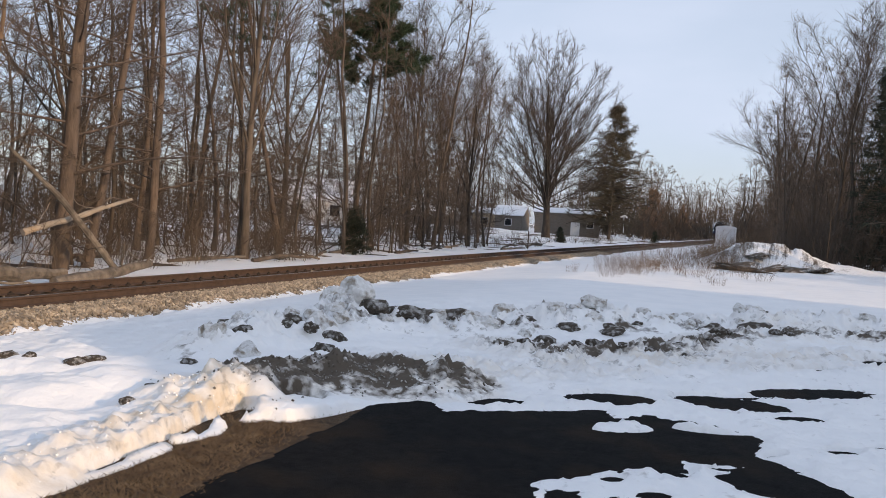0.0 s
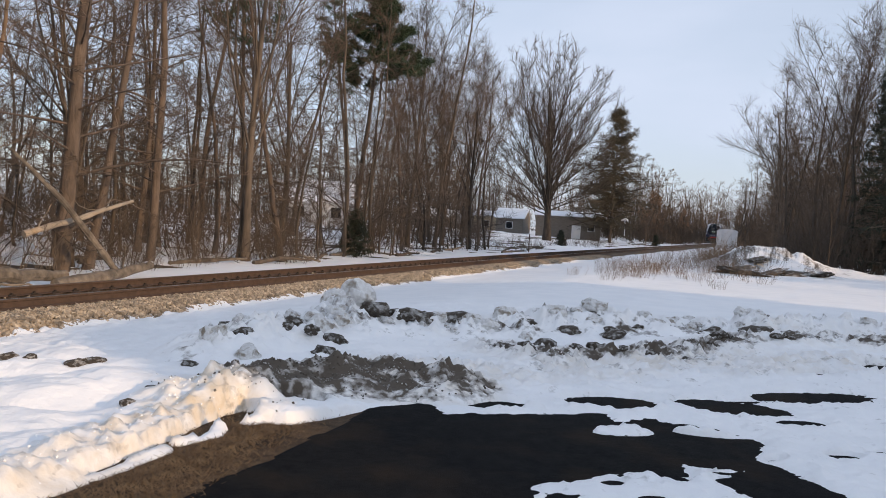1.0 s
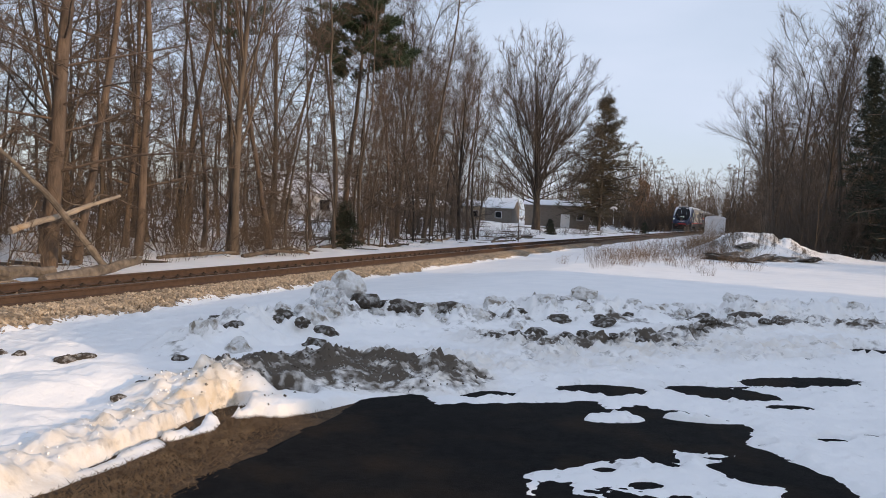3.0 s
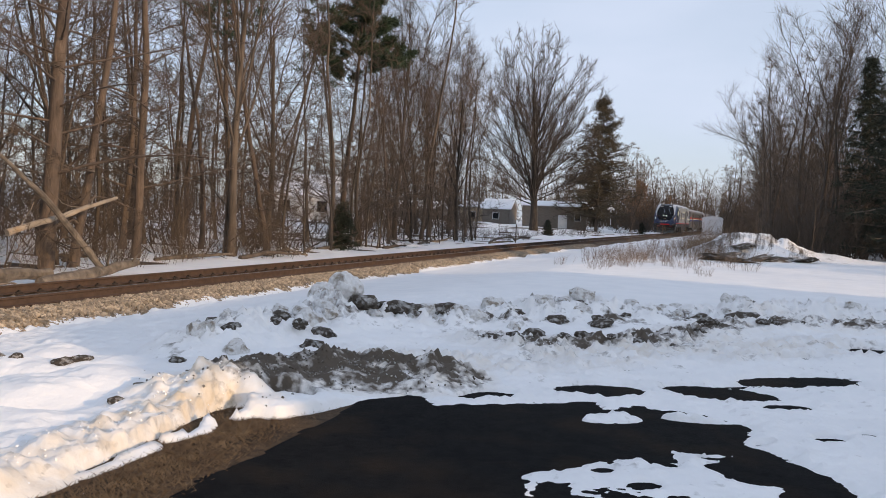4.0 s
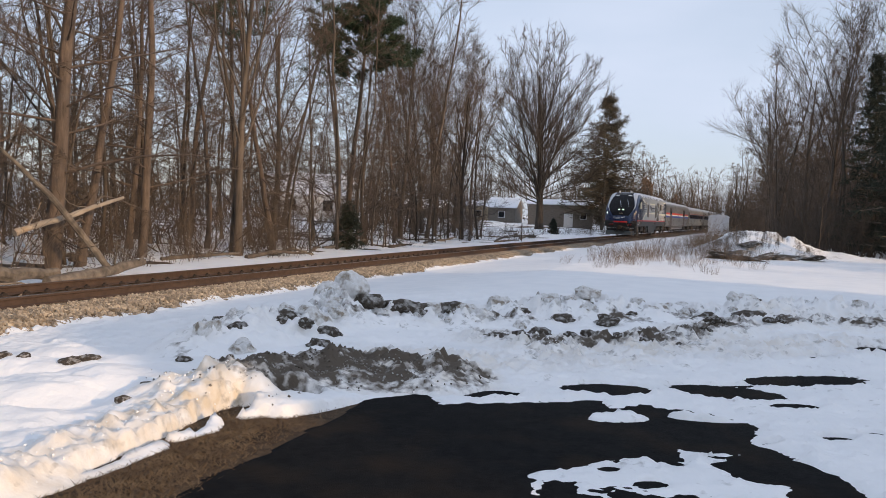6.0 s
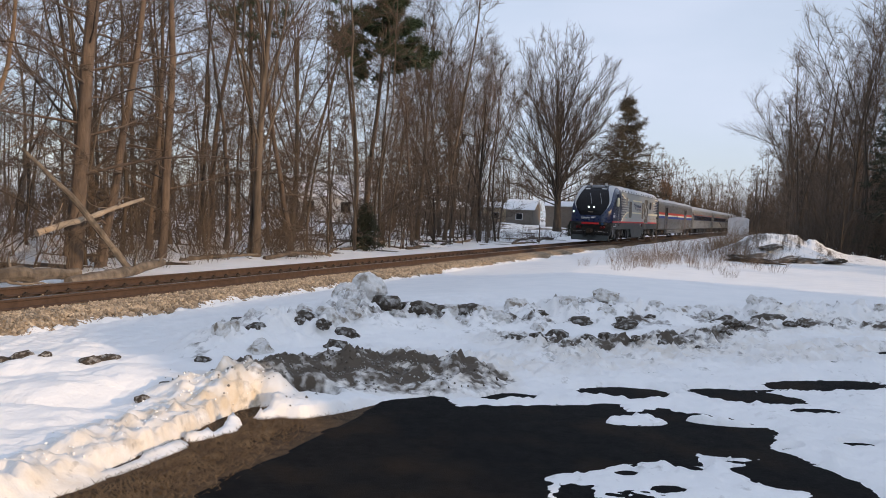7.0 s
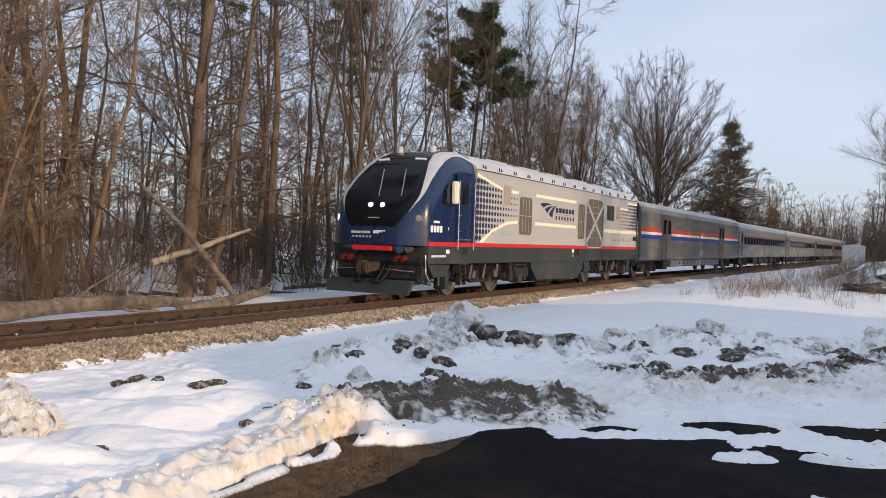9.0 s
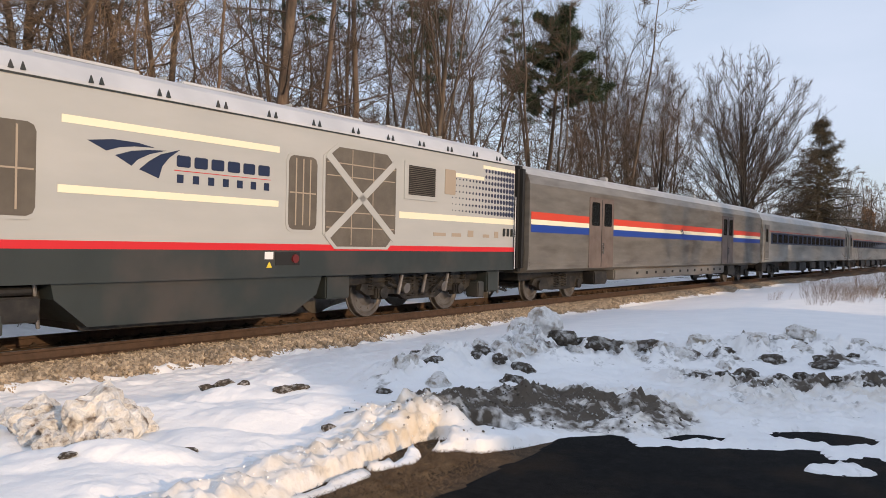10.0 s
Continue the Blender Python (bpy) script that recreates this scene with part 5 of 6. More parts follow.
    part("door_sill", boxed(7.05, 7.85, SIDE, SIDE + 0.03, 1.63, 1.66), M_CHROME, o)
    for x in (7.96, 7.0):
        part("grab_rail", rod(rod(rod(bmesh.new(), (x, SIDE + 0.09, 1.35), (x, SIDE + 0.09, 3.28), 0.019, 6), (x, SIDE, 1.4), (x, SIDE + 0.09, 1.4), 0.015, 5), (x, SIDE, 3.22), (x, SIDE + 0.09, 3.22), 0.015, 5), M_CHROME, o, "polished grab rail")
    part("door_handle", boxed(7.7, 7.86, SIDE + 0.01, SIDE + 0.05, 2.3, 2.34), M_CHROME, o)
    part("door_handle", boxed(7.7, 7.86, SIDE + 0.01, SIDE + 0.05, 1.86, 1.9), M_CHROME, o)
    part("cab_window", plate([(8.36, 2.6), (8.78, 2.6), (8.62, 2.98), (8.36, 3.2)], SIDE, 0.01), M_GLASS, o)
    part("mirror", boxed(8.08, 8.3, SIDE + 0.02, SIDE + 0.16, 2.63, 3.25, 0.03), M_LIGHT, o, "cream folding mirror")
    for k in range(4):
        part("road_number", plate(rect(8.72 + 0.165 * k, 8.85 + 0.165 * k, 1.82, 2.0, 0.03), SIDE), M_WHITE, o, "white bars of a covered number")
    part("owner_mark", plate(rect(8.88, 9.2, 2.07, 2.13), SIDE), M_WHITE, o)
    letter = bpy.data.curves.new("front_mark", "FONT")
    letter.body, letter.size, letter.extrude = "F", 0.15, 0.002
    letter.materials.append(M_WHITE)
    mark = new("front_mark", letter)
    mark.parent = o
    mark.matrix_local = pose(8.4, SIDE + 0.004, 1.88, 90, 0, 180)
    for k in range(9):
        part("model_mark", plate(rect(8.48 + 0.09 * k, 8.54 + 0.09 * k, 1.15, 1.21), SIDE + 0.003), M_WHITE, o)
    part("data_plate", plate(rect(8.28, 8.48, 1.25, 1.36), SIDE + 0.003), M_WHITE, o)
    part("step_recess", plate(rect(7.2, 7.55, 1.22, 1.42), SIDE + 0.003), M_RUBBER, o)
    # dot pattern and stripes
    for i in range(15):
        x = 6.64 - i * 0.2
        top = 3.5 - 0.165 * (6.64 - x) if x > 4.9 else 3.14
        low = 1.72 + 0.3 * max(0, 6.3 - x) if x > 4.7 else 2.34
        dot = dot_mesh(0.088 - 0.0042 * i)
        z = 1.72
        while z < 3.52:
            if low <= z <= top and not (4.3 < x < 4.9 and z > 2.72):
                part("dot", dot, None, o).location = (x, SIDE, z)
            z += 0.186
    for i in range(20):
        x = -10.2 + i * 0.15
        top = 3.5 if x < -8.8 else 3.2
        dot = dot_mesh(max(0.014, 0.07 - 0.003 * i))
        z = 2.42
        while z < top:
            part("dot", dot, None, o).location = (x, SIDE, z)
            z += 0.15
    bandz = [((6.72, 3.62), (6.72, 3.53), (4.95, 3.21), (4.95, 3.3)), ((6.25, 1.57), (5.6, 1.9), (4.6, 2.16), (3.72, 2.23), (3.72, 2.33), (4.6, 2.26), (5.6, 2.0), (6.45, 1.62), (6.45, 1.57)),
             rect(3.72, 4.25, 3.18, 3.28), rect(-1.8, 2.23, 3.18, 3.29), rect(-1.8, 2.27, 2.22, 2.33), rect(-10.3, -5.32, 2.16, 2.3), rect(-8.75, -7.4, 3.22, 3.31), rect(-10.3, -8.7, 3.52, 3.6)]
    for pts in bandz:
        part("pale_band", plate(list(pts)), M_LIGHT, o)
    part("tan_panel", plate(rect(4.34, 4.84, 2.8, 3.4, 0.03), SIDE, 0.012), M_TAN, o)
    part("tan_panel", plate(rect(-7.46, -7.02, 2.78, 3.36, 0.03), SIDE, 0.012), M_TAN, o)
    # grilles
    for x0, x1, z0, z1 in ((2.58, 3.62, 1.88, 3.12), (-2.76, -2.03, 1.83, 3.18)):
        g = part("grille_frame", plate(rect(x0 - 0.05, x1 + 0.05, z0 - 0.05, z1 + 0.05, 0.14), SIDE, 0.014), M_SILVER, o)
        part("grille", plate(rect(x0, x1, z0, z1, 0.12), SIDE + 0.013, 0.006), M_MESH, g, "brown-grey mesh grille")
        for k in range(1, 4):
            x = x0 + (x1 - x0) * k / 4
            part("rib", boxed(x - 0.014, x + 0.014, SIDE + 0.018, SIDE + 0.024, z0 + 0.08, z1 - 0.05), M_TAN, g)
        part("rib", boxed(x0 + 0.03, x1 - 0.03, SIDE + 0.018, SIDE + 0.023, (z0 + z1) / 2 - 0.012, (z0 + z1) / 2 + 0.012), M_TAN, g)
    xx = [(-2.98, 3.2), (-3.36, 3.46), (-4.84, 3.46), (-5.16, 3.2), (-5.16, 1.82), (-4.86, 1.53), (-3.34, 1.53), (-3.0, 1.82)]
    g = part("equipment_door", plate([(x + (0.06 if x > -4 else -0.06), z + (0.05 if z > 2.5 else -0.05)) for x, z in xx], SIDE + 0.004, 0.014), M_SILVER, o, "silver door with crossed braces over a grille")
    part("grille", plate(xx, SIDE + 0.017, 0.006), M_MESH, g, "brown-grey mesh grille")
    for z in (1.9, 2.2, 2.9, 3.15):
        part("rib", boxed(-5.12, -3.02, SIDE + 0.022, SIDE + 0.027, z - 0.01, z + 0.01), M_TAN, g)
    for x in (-3.75, -4.4):
        part("rib", boxed(x - 0.01, x + 0.01, SIDE + 0.022, SIDE + 0.027, 1.56, 3.44), M_TAN, g)
    for a, c in (((-3.02, 3.3), (-5.12, 1.7)), ((-5.12, 3.3), (-3.02, 1.7))):
        n = Vector((-(c[1] - a[1]), c[0] - a[0])).normalized() * 0.075
        part("brace", outline(bmesh.new(), [(a[0] + n.x, a[1] + n.y), (a[0] - n.x, a[1] - n.y), (c[0] - n.x, c[1] - n.y), (c[0] + n.x, c[1] + n.y)], SIDE + 0.02, SIDE + 0.034), M_SILVER, g)
    g = part("louvre_frame", plate(rect(-6.72, -5.46, 2.58, 3.4), SIDE, 0.025), M_SILVER, o)
    part("louvre_back", plate(rect(-6.6, -5.6, 2.68, 3.32), SIDE + 0.024, 0.004), M_RUBBER, g)
    for k in range(15):
        z = 2.7 + k * 0.0415
        part("slat", boxed(-6.6, -5.6, SIDE + 0.024, SIDE + 0.05, z, z + 0.014), M_MESH, g)
    # emblem and plain bars in place of the lettering
    for pts in ([(1.85, 2.98), (1.45, 3.035), (1.05, 3.03), (0.75, 2.985), (1.1, 2.97), (1.35, 2.93), (1.56, 2.86)],
                [(1.42, 2.81), (1.15, 2.9), (0.85, 2.945), (0.55, 2.965), (0.85, 2.88), (1.05, 2.78), (1.15, 2.68)],
                [(1.02, 2.64), (0.85, 2.78), (0.65, 2.9), (0.3, 3.005), (0.5, 2.86), (0.62, 2.72), (0.68, 2.53)]):
        part("emblem", plate(pts), M_NAVY, o, "navy swept emblem")
    for k in range(6):
        x = 0.38 - k * 0.335
        part("lettering", plate(rect(x - 0.28, x - 0.02, 2.74, 2.92, 0.03)), M_NAVY, o)
    for k in range(7):
        x = 0.4 - k * 0.3
        part("lettering", plate(rect(x - 0.17, x - 0.05, 2.49, 2.62)), M_NAVY, o)
    part("thin_rule", plate(rect(-1.6, 0.4, 2.675, 2.685)), M_RED, o)
    for i, x in enumerate((-6.6, -7.35, -8.05, -8.75, -9.3)):
        part("small_mark", plate(rect(x - (0.5, 0.4, 0.25, 0.3, 0.2)[i], x, 1.8, 1.88 + 0.08 * (i in (2, 4)))), M_TAN, o)
    part("maker_mark", plate(rect(4.35, 4.9, 1.83, 1.9)), plain("teal_mark", (0.2, 0.5, 0.45), 0.5), o)
    part("control_recess", plate(rect(-2.35, -1.75, 1.18, 1.42), SIDE + 0.003, 0.008), M_RUBBER, o)
    part("emergency_button", rod(bmesh.new(), (-2.22, SIDE, 1.3), (-2.22, SIDE + 0.05, 1.3), 0.08, 12), M_HOSE_R, o, "red emergency cut-off button")
    part("notice", plate(rect(-1.7, -1.5, 1.29, 1.42), SIDE + 0.003), M_WHITE, o)
    part("warning_label", plate([(-1.54, 1.14), (-1.68, 1.14), (-1.61, 1.25)], SIDE + 0.003), M_YELLOW, o)
    for x in (-9.75, -9.95, -10.15):
        part("rear_step", boxed(x - 0.02, x + 0.02, SIDE, SIDE + 0.06, 1.85, 2.05), M_SKIRT, o)
    part("rear_grab_rail", rod(bmesh.new(), (-10.25, SIDE + 0.07, 1.0), (-10.25, SIDE + 0.07, 2.9), 0.018, 6), M_CHROME, o)
    # below the floor
    part("underframe", boxed(-10.2, 9.2, -1.1, 1.1, 0.72, 1.0, 0.03), M_IRON, o)
    tank = [(2.3, 0.98), (2.25, 0.75), (1.75, 0.34), (-2.3, 0.3), (-2.9, 0.62), (-3.05, 0.98)]
    part("fuel_tank", outline(bmesh.new(), tank, -1.45, 1.45), M_SKIRT, o, "charcoal fuel tank")
    part("tank_lower", outline(bmesh.new(), [(1.9, 0.5), (1.7, 0.26), (-2.2, 0.22), (-2.5, 0.5)], -1.2, 1.2), M_IRON, o)
    bm = bmesh.new()
    box(bm, 2.4, 3.5, 1.0, 1.4, 0.45, 0.8, 0.03)
    rod(bm, (2.5, 1.3, 0.88), (3.4, 1.3, 0.88), 0.07, 10)
    rod(bm, (3.62, 1.2, 0.75), (3.62, 1.45, 0.75), 0.1, 12)
    box(bm, 3.6, 3.95, 1.1, 1.4, 0.35, 0.95, 0.02)
    part("air_equipment", bm, M_IRON, o, "grimy air tanks and pipes")
    for cx in (5.54, -6.68):
        bm = bmesh.new()
        s = 1
        for y in (1.02, -1.14):
            outline(bm, [(cx - 2.15, 0.62), (cx - 1.9, 0.5), (cx - 0.9, 0.5), (cx - 0.6, 0.36), (cx + 0.6, 0.36), (cx + 0.9, 0.5), (cx + 1.9, 0.5), (cx + 2.15, 0.62), (cx + 2.1, 0.74), (cx + 0.9, 0.78), (cx - 0.9, 0.78), (cx - 2.1, 0.74)], y, y + 0.13)
            for dx in (-1.5, 1.5):
                box(bm, cx + dx - 0.2, cx + dx + 0.2, y - 0.02, y + 0.22, 0.4, 0.68, 0.04)
                rod(bm, (cx + dx, y, 0.54), (cx + dx, y + 0.26 if y > 0 else y - 0.1, 0.54), 0.13, 12)
                for k in (-0.32, 0.32):
                    spring(bm, cx + dx + k, y + 0.08, 0.62, 0.98, 0.09)
            for k in (-0.42, 0.0, 0.42):
                spring(bm, cx + k, y + 0.1, 0.44, 0.92, 0.11)
            rod(bm, (cx - 0.85, y + 0.16, 0.82), (cx - 0.3, y + 0.2, 0.5), 0.035, 6)
            rod(bm, (cx + 0.75, y + 0.14, 0.6), (cx + 1.35, y + 0.2, 0.76), 0.045, 6)
        box(bm, cx - 0.7, cx + 0.7, -1.0, 1.0, 0.4, 0.8, 0.03)
        part("bogie_frame", bm, M_IRON, o, "grimy bogie frame with coil springs")
        for dx in (-0.75, 0.72):
            part("brake_cylinder", rod(bmesh.new(), (cx + dx, 1.05, 0.66), (cx + dx, 1.3, 0.62), 0.12, 12), M_WHEEL, o)
    add_wheels(o, (7.0, 4.08, -5.16, -8.2), WHEELSET, 0.54)
    for x0, x1, z0, z1 in ((-9.75, -9.2, 0.42, 0.95), (-9.05, -8.75, 0.3, 0.7), (-3.9, -3.2, 0.5, 0.96), (8.05, 8.3, 0.25, 0.7), (2.9, 3.3, 0.28, 0.6)):
        part("equipment_box", boxed(x0, x1, 1.05, 1.42, z0, z1, 0.03), M_SKIRT, o)
    for x in (-9.9, -9.5, 2.45, 8.45):
        part("pipe", rod(bmesh.new(), (x, 1.3, 0.98), (x - 0.1, 1.25, 0.35), 0.03, 6), M_WHEEL, o)
    for cx in (5.54, -6.68):
        for dx in (-0.9, 0.0, 0.9):
            part("damper", rod(bmesh.new(), (cx + dx, 1.28, 0.92), (cx + dx + 0.12, 1.28, 0.5), 0.045, 8), M_WHEEL, o)
    # front end
    part("pilot", outline(bmesh.new(), [(9.95, 0.16), (10.08, 0.16), (9.85, 0.52), (9.7, 0.52)], -1.3, 1.3), M_SKIRT, o, "grey sloping pilot plough")
    part("pilot_panel", boxed(9.1, 9.55, -1.35, 1.35, 0.5, 0.98, 0.06), M_IRON, o)
    part("end_sill", boxed(8.9, 9.6, -1.42, 1.42, 0.95, 1.32, 0.05), M_IRON, o, "charcoal end sill")
    part("nose_red_panel", boxed(9.5, 9.9, -0.62, 0.62, 1.29, 1.42, 0.02), M_RED, o, "red panel under the nose")
    bm = boxed(9.4, 10.05, -0.13, 0.13, 0.72, 0.98, 0.04)
    box(bm, 9.95, 10.3, -0.19, 0.05, 0.66, 1.02, 0.05)
    box(bm, 10.08, 10.32, 0.03, 0.21, 0.7, 0.98, 0.05)
    part("coupler", bm, M_COUPLER, o, "rusty knuckle coupler")
    for y in (0.75, 0.95, -0.75, -0.95):
        part("hose_coupling", rod(bmesh.new(), (9.6, y, 1.13), (9.82, y, 1.06), 0.075, 10), M_HOSE_R, o, "red hose coupling")
    for y in (0.7, -0.7):
        part("cable_socket", rod(bmesh.new(), (9.55, y + 0.15, 1.36), (9.82, y + 0.15, 1.33), 0.1, 12), M_HOSE_B, o, "blue cable socket")
        part("cable_socket", rod(bmesh.new(), (9.55, y + 0.38, 1.36), (9.75, y + 0.38, 1.33), 0.08, 12), M_WHEEL, o)
    for y in (0.5, 0.3, -0.35, -0.55):
        vf = ([], [])
        tube(vf, [Vector((9.6, y, 0.95)), Vector((9.85, y, 0.65)), Vector((9.98, y * 0.8, 0.45)), Vector((9.95, y * 0.4, 0.52))], [0.03] * 4, 6)
        part("air_hose", mesh_of("air_hose", *vf, M_RUBBER, True), None, o)
    for y in (1.25, -1.25):
        part("uncoupling_lever", rod(bmesh.new(), (9.65, y, 0.76), (9.7, y * 0.3, 0.8), 0.018, 6), M_CHROME, o)
        vf = ([], [])
        tube(vf, [Vector((9.5, y * 1.2, 1.2)), Vector((9.55, y * 1.22, 0.75)), Vector((9.2, y * 1.2, 0.4))], [0.025] * 3, 6)
        part("handrail", mesh_of("handrail", *vf, M_CHROME, True), None, o)
    for x in (8.6,):
        part("sand_box", outline(bmesh.new(), [(9.2, 0.95), (8.0, 0.95), (8.2, 0.6), (8.9, 0.6)], 1.05, 1.4), M_SKIRT, o)
    bm = bmesh.new()
    for x in (7.22, 7.55):
        box(bm, x - 0.02, x + 0.02, 1.4, 1.5, 0.35, 1.2)
    for z in (0.38, 0.66, 0.94):
        box(bm, 7.2, 7.57, 1.34, 1.53, z, z + 0.03)
    part("cab_steps", bm, M_IRON, o, "steel steps below the cab door")
    for x, y in ((7.7, 0.55), (7.7, -0.55)):
        part("roof_antenna", rod(bmesh.new(), (x, y, 4.05), (x, y, 4.32), 0.1, 12, 0.085), M_ROOFPAINT, o, "white roof antenna")
    part("rear_diaphragm", boxed(-10.55, -10.3, -0.95, 0.95, 1.1, 3.6, 0.05), M_RUBBER, o)
    part("rear_coupler", boxed(-11.0, -10.3, -0.15, 0.15, 0.72, 0.98, 0.04), M_COUPLER, o)
    return o


loco = make_loco()


# ---- the cars ----
def car_truck(o, cx):
    bm = bmesh.new()
    for y in (0.98, -1.1):
        outline(bm, [(cx - 1.75, 0.5), (cx - 1.3, 0.36), (cx - 0.5, 0.3), (cx + 0.5, 0.3), (cx + 1.3, 0.36), (cx + 1.75, 0.5), (cx + 1.6, 0.66), (cx + 0.6, 0.7), (cx - 0.6, 0.7), (cx - 1.6, 0.66)], y, y + 0.12)
        for dx in (-1.3, 1.3):
            rod(bm, (cx + dx, y, 0.455), (cx + dx, y + 0.2 if y > 0 else y - 0.08, 0.455), 0.15, 12)
        for k in (-0.25, 0.25):
            spring(bm, cx + k, y + 0.1, 0.4, 0.8, 0.13)
    box(bm, cx - 0.5, cx + 0.5, -0.95, 0.95, 0.35, 0.8, 0.03)
    part("bogie_frame", bm, M_IRON, o, "grimy bogie frame")
    add_wheels(o, (cx - 1.3, cx + 1.3), WHEELSET_CAR, 0.455)


def make_baggage():
    o = thing("baggage_car", "stainless steel baggage car with red white and blue bands", "railway car", group="cars of the train")
    part("body", hull([(1.3, 0.85), (1.5, 0.95), (SIDE, 1.25), (SIDE, 3.35), (1.44, 3.6)], -12.95, 12.95), M_STEEL, o, "dull fluted stainless body")
    part("roof", hull([(1.445, 3.598), (1.25, 3.8), (0.8, 3.93), (0.0, 3.96)], -12.95, 12.95), M_COACHROOF, o)
    part("side_skirt", boxed(-6.6, 6.6, -1.4, 1.4, 0.5, 0.9, 0.05), M_STEEL, o)
    for z0, z1, m in ((2.36, 2.57, M_BAND_R), (2.215, 2.355, M_LIGHT), (2.0, 2.21, M_BLUE2)):
        part("colour_band", plate(rect(-12.9, 12.85, z0, z1)), m, o)
    for k in range(11):
        z = 1.05 + k * 0.085
        part("flute", boxed(-12.9, 12.9, SIDE - 0.01, SIDE + 0.012, z, z + 0.03), M_STEEL, o)
    for cx in (8.1, -6.6):
        d = part("door", plate(rect(cx - 0.95, cx + 0.95, 0.95, 3.2, 0.05), SIDE, 0.02), M_BROWN, o, "grimy double door")
        part("door_gap", boxed(cx - 0.02, cx + 0.02, SIDE, SIDE + 0.024, 0.98, 3.15), M_RUBBER, d)
        for s in (-0.48, 0.48):
            part("pane", plate(rect(cx + s - 0.3, cx + s + 0.3, 2.3, 3.05, 0.06), SIDE + 0.018, 0.008), M_GLASS, d)
        part("handle", boxed(cx - 0.12, cx - 0.06, SIDE + 0.02, SIDE + 0.06, 1.4, 1.75), M_CHROME, d)
    for k in range(3):
        part("emblem", plate([(-0.2 + 0.12 * k, 2.18 - 0.05 * k), (0.2 + 0.05 * k, 2.42 - 0.03 * k), (0.0 + 0.1 * k, 2.4 - 0.06 * k)], SIDE + 0.006), M_NAVY, o)
    for x in (5.5, 0.4, -4.6):
        part("roof_vent", boxed(x - 0.12, x + 0.12, 0.3, 0.55, 3.85, 4.12, 0.02), M_COACHROOF, o)
    part("end_gangway", boxed(12.94, 13.28, -1.42, 1.42, 0.9, 3.82, 0.1), M_RUBBER, o, "black rubber gangway surround")
    part("end_gangway", boxed(-13.12, -12.94, -0.8, 0.8, 1.0, 3.5, 0.08), M_RUBBER, o)
    part("underframe", boxed(-12.6, 12.6, -1.0, 1.0, 0.62, 0.9), M_IRON, o)
    for k in range(12):
        x = -6.0 + k * 0.95
        part("skirt_vent", boxed(x, x + 0.18, 1.39, 1.412, 0.66, 0.76), M_RUBBER, o)
    part("equipment_box", boxed(7.3, 8.3, 0.9, 1.42, 0.4, 0.84, 0.04), M_IRON, o)
    part("equipment_box", boxed(-8.2, -7.2, 0.9, 1.42, 0.4, 0.84, 0.04), M_IRON, o)
    car_truck(o, 10.2)
    car_truck(o, -10.2)
    part("end_coupler", boxed(12.9, 13.25, -0.15, 0.15, 0.72, 0.98, 0.04), M_COUPLER, o)
    return o


def make_coach():
    o = thing("passenger_coach", "stainless steel passenger coach with a dark window band", "railway car", group="cars of the train")
    part("body", hull([(1.42, 0.95), (1.5, 1.0), (SIDE, 1.3), (SIDE, 2.75), (1.45, 3.3)], -12.95, 12.95), M_STEEL2, o, "bright stainless body with vertical streaks")
    part("roof", hull([(1.455, 3.295), (1.3, 3.58), (0.85, 3.78), (0.0, 3.84)], -12.95, 12.95), M_COACHROOF, o)
    part("window_band", plate(rect(-11.6, 11.2, 2.0, 2.64), SIDE), M_NAVY, o, "dark blue window band")
    for k in range(17):
        x = -10.9 + k * 1.3
        part("window", plate(rect(x, x + 0.98, 2.08, 2.56, 0.08), SIDE + 0.004), M_GLASS, o)
    for z in (2.72, 2.68):
        part("thin_stripe", plate(rect(-12.8, 12.8, z, z + 0.02)), M_BAND_R, o)
    for z in (1.05, 1.16):
        part("rub_rail", boxed(-12.6, 12.6, SIDE - 0.01, SIDE + 0.03, z, z + 0.04), M_STEEL2, o)
    for x in (12.1, -12.2):
        d = part("door", plate(rect(x - 0.45, x + 0.45, 1.05, 3.05, 0.04), SIDE, 0.015), M_STEEL, o, "grey vestibule door")
        part("pane", plate(rect(x - 0.2, x + 0.2, 2.1, 2.8, 0.05), SIDE + 0.013, 0.008), M_GLASS, d)
        part("steps", boxed(x - 0.45, x + 0.45, 1.05, 1.4, 0.45, 1.0, 0.03), M_IRON, o)
    part("underframe", boxed(-12.6, 12.6, -1.0, 1.0, 0.66, 0.98), M_IRON, o)
    for x0, x1, z0 in ((4.2, 6.2, 0.4), (1.4, 3.4, 0.35), (-1.6, 0.2, 0.45), (-4.6, -2.8, 0.36), (-6.5, -5.4, 0.5)):
        part("equipment_box", boxed(x0, x1, 0.75, 1.4, z0, 0.92, 0.05), M_IRON, o)
    for x in (8.0, 0, -8.0):
        part("roof_vent", boxed(x - 0.4, x + 0.4, -0.3, 0.3, 3.79, 3.88, 0.03), M_COACHROOF, o)
    for s in (1, -1):
        part("end_gangway", boxed(min(s * 12.94, s * 13.15), max(s * 12.94, s * 13.15), -0.85, 0.85, 1.0, 3.4, 0.06), M_RUBBER, o)
    car_truck(o, 9.1)
    car_truck(o, -9.1)
    return o


cars = [make_baggage(), make_coach()]
pattern = cars[1]
for i in range(3):
    extra = copy_thing(pattern, pose(0, 0, 0))
    cars.append(extra)
    axles += [(w, w.location.x, 0.455) for w in extra.children if w.name.startswith("wheelset")]

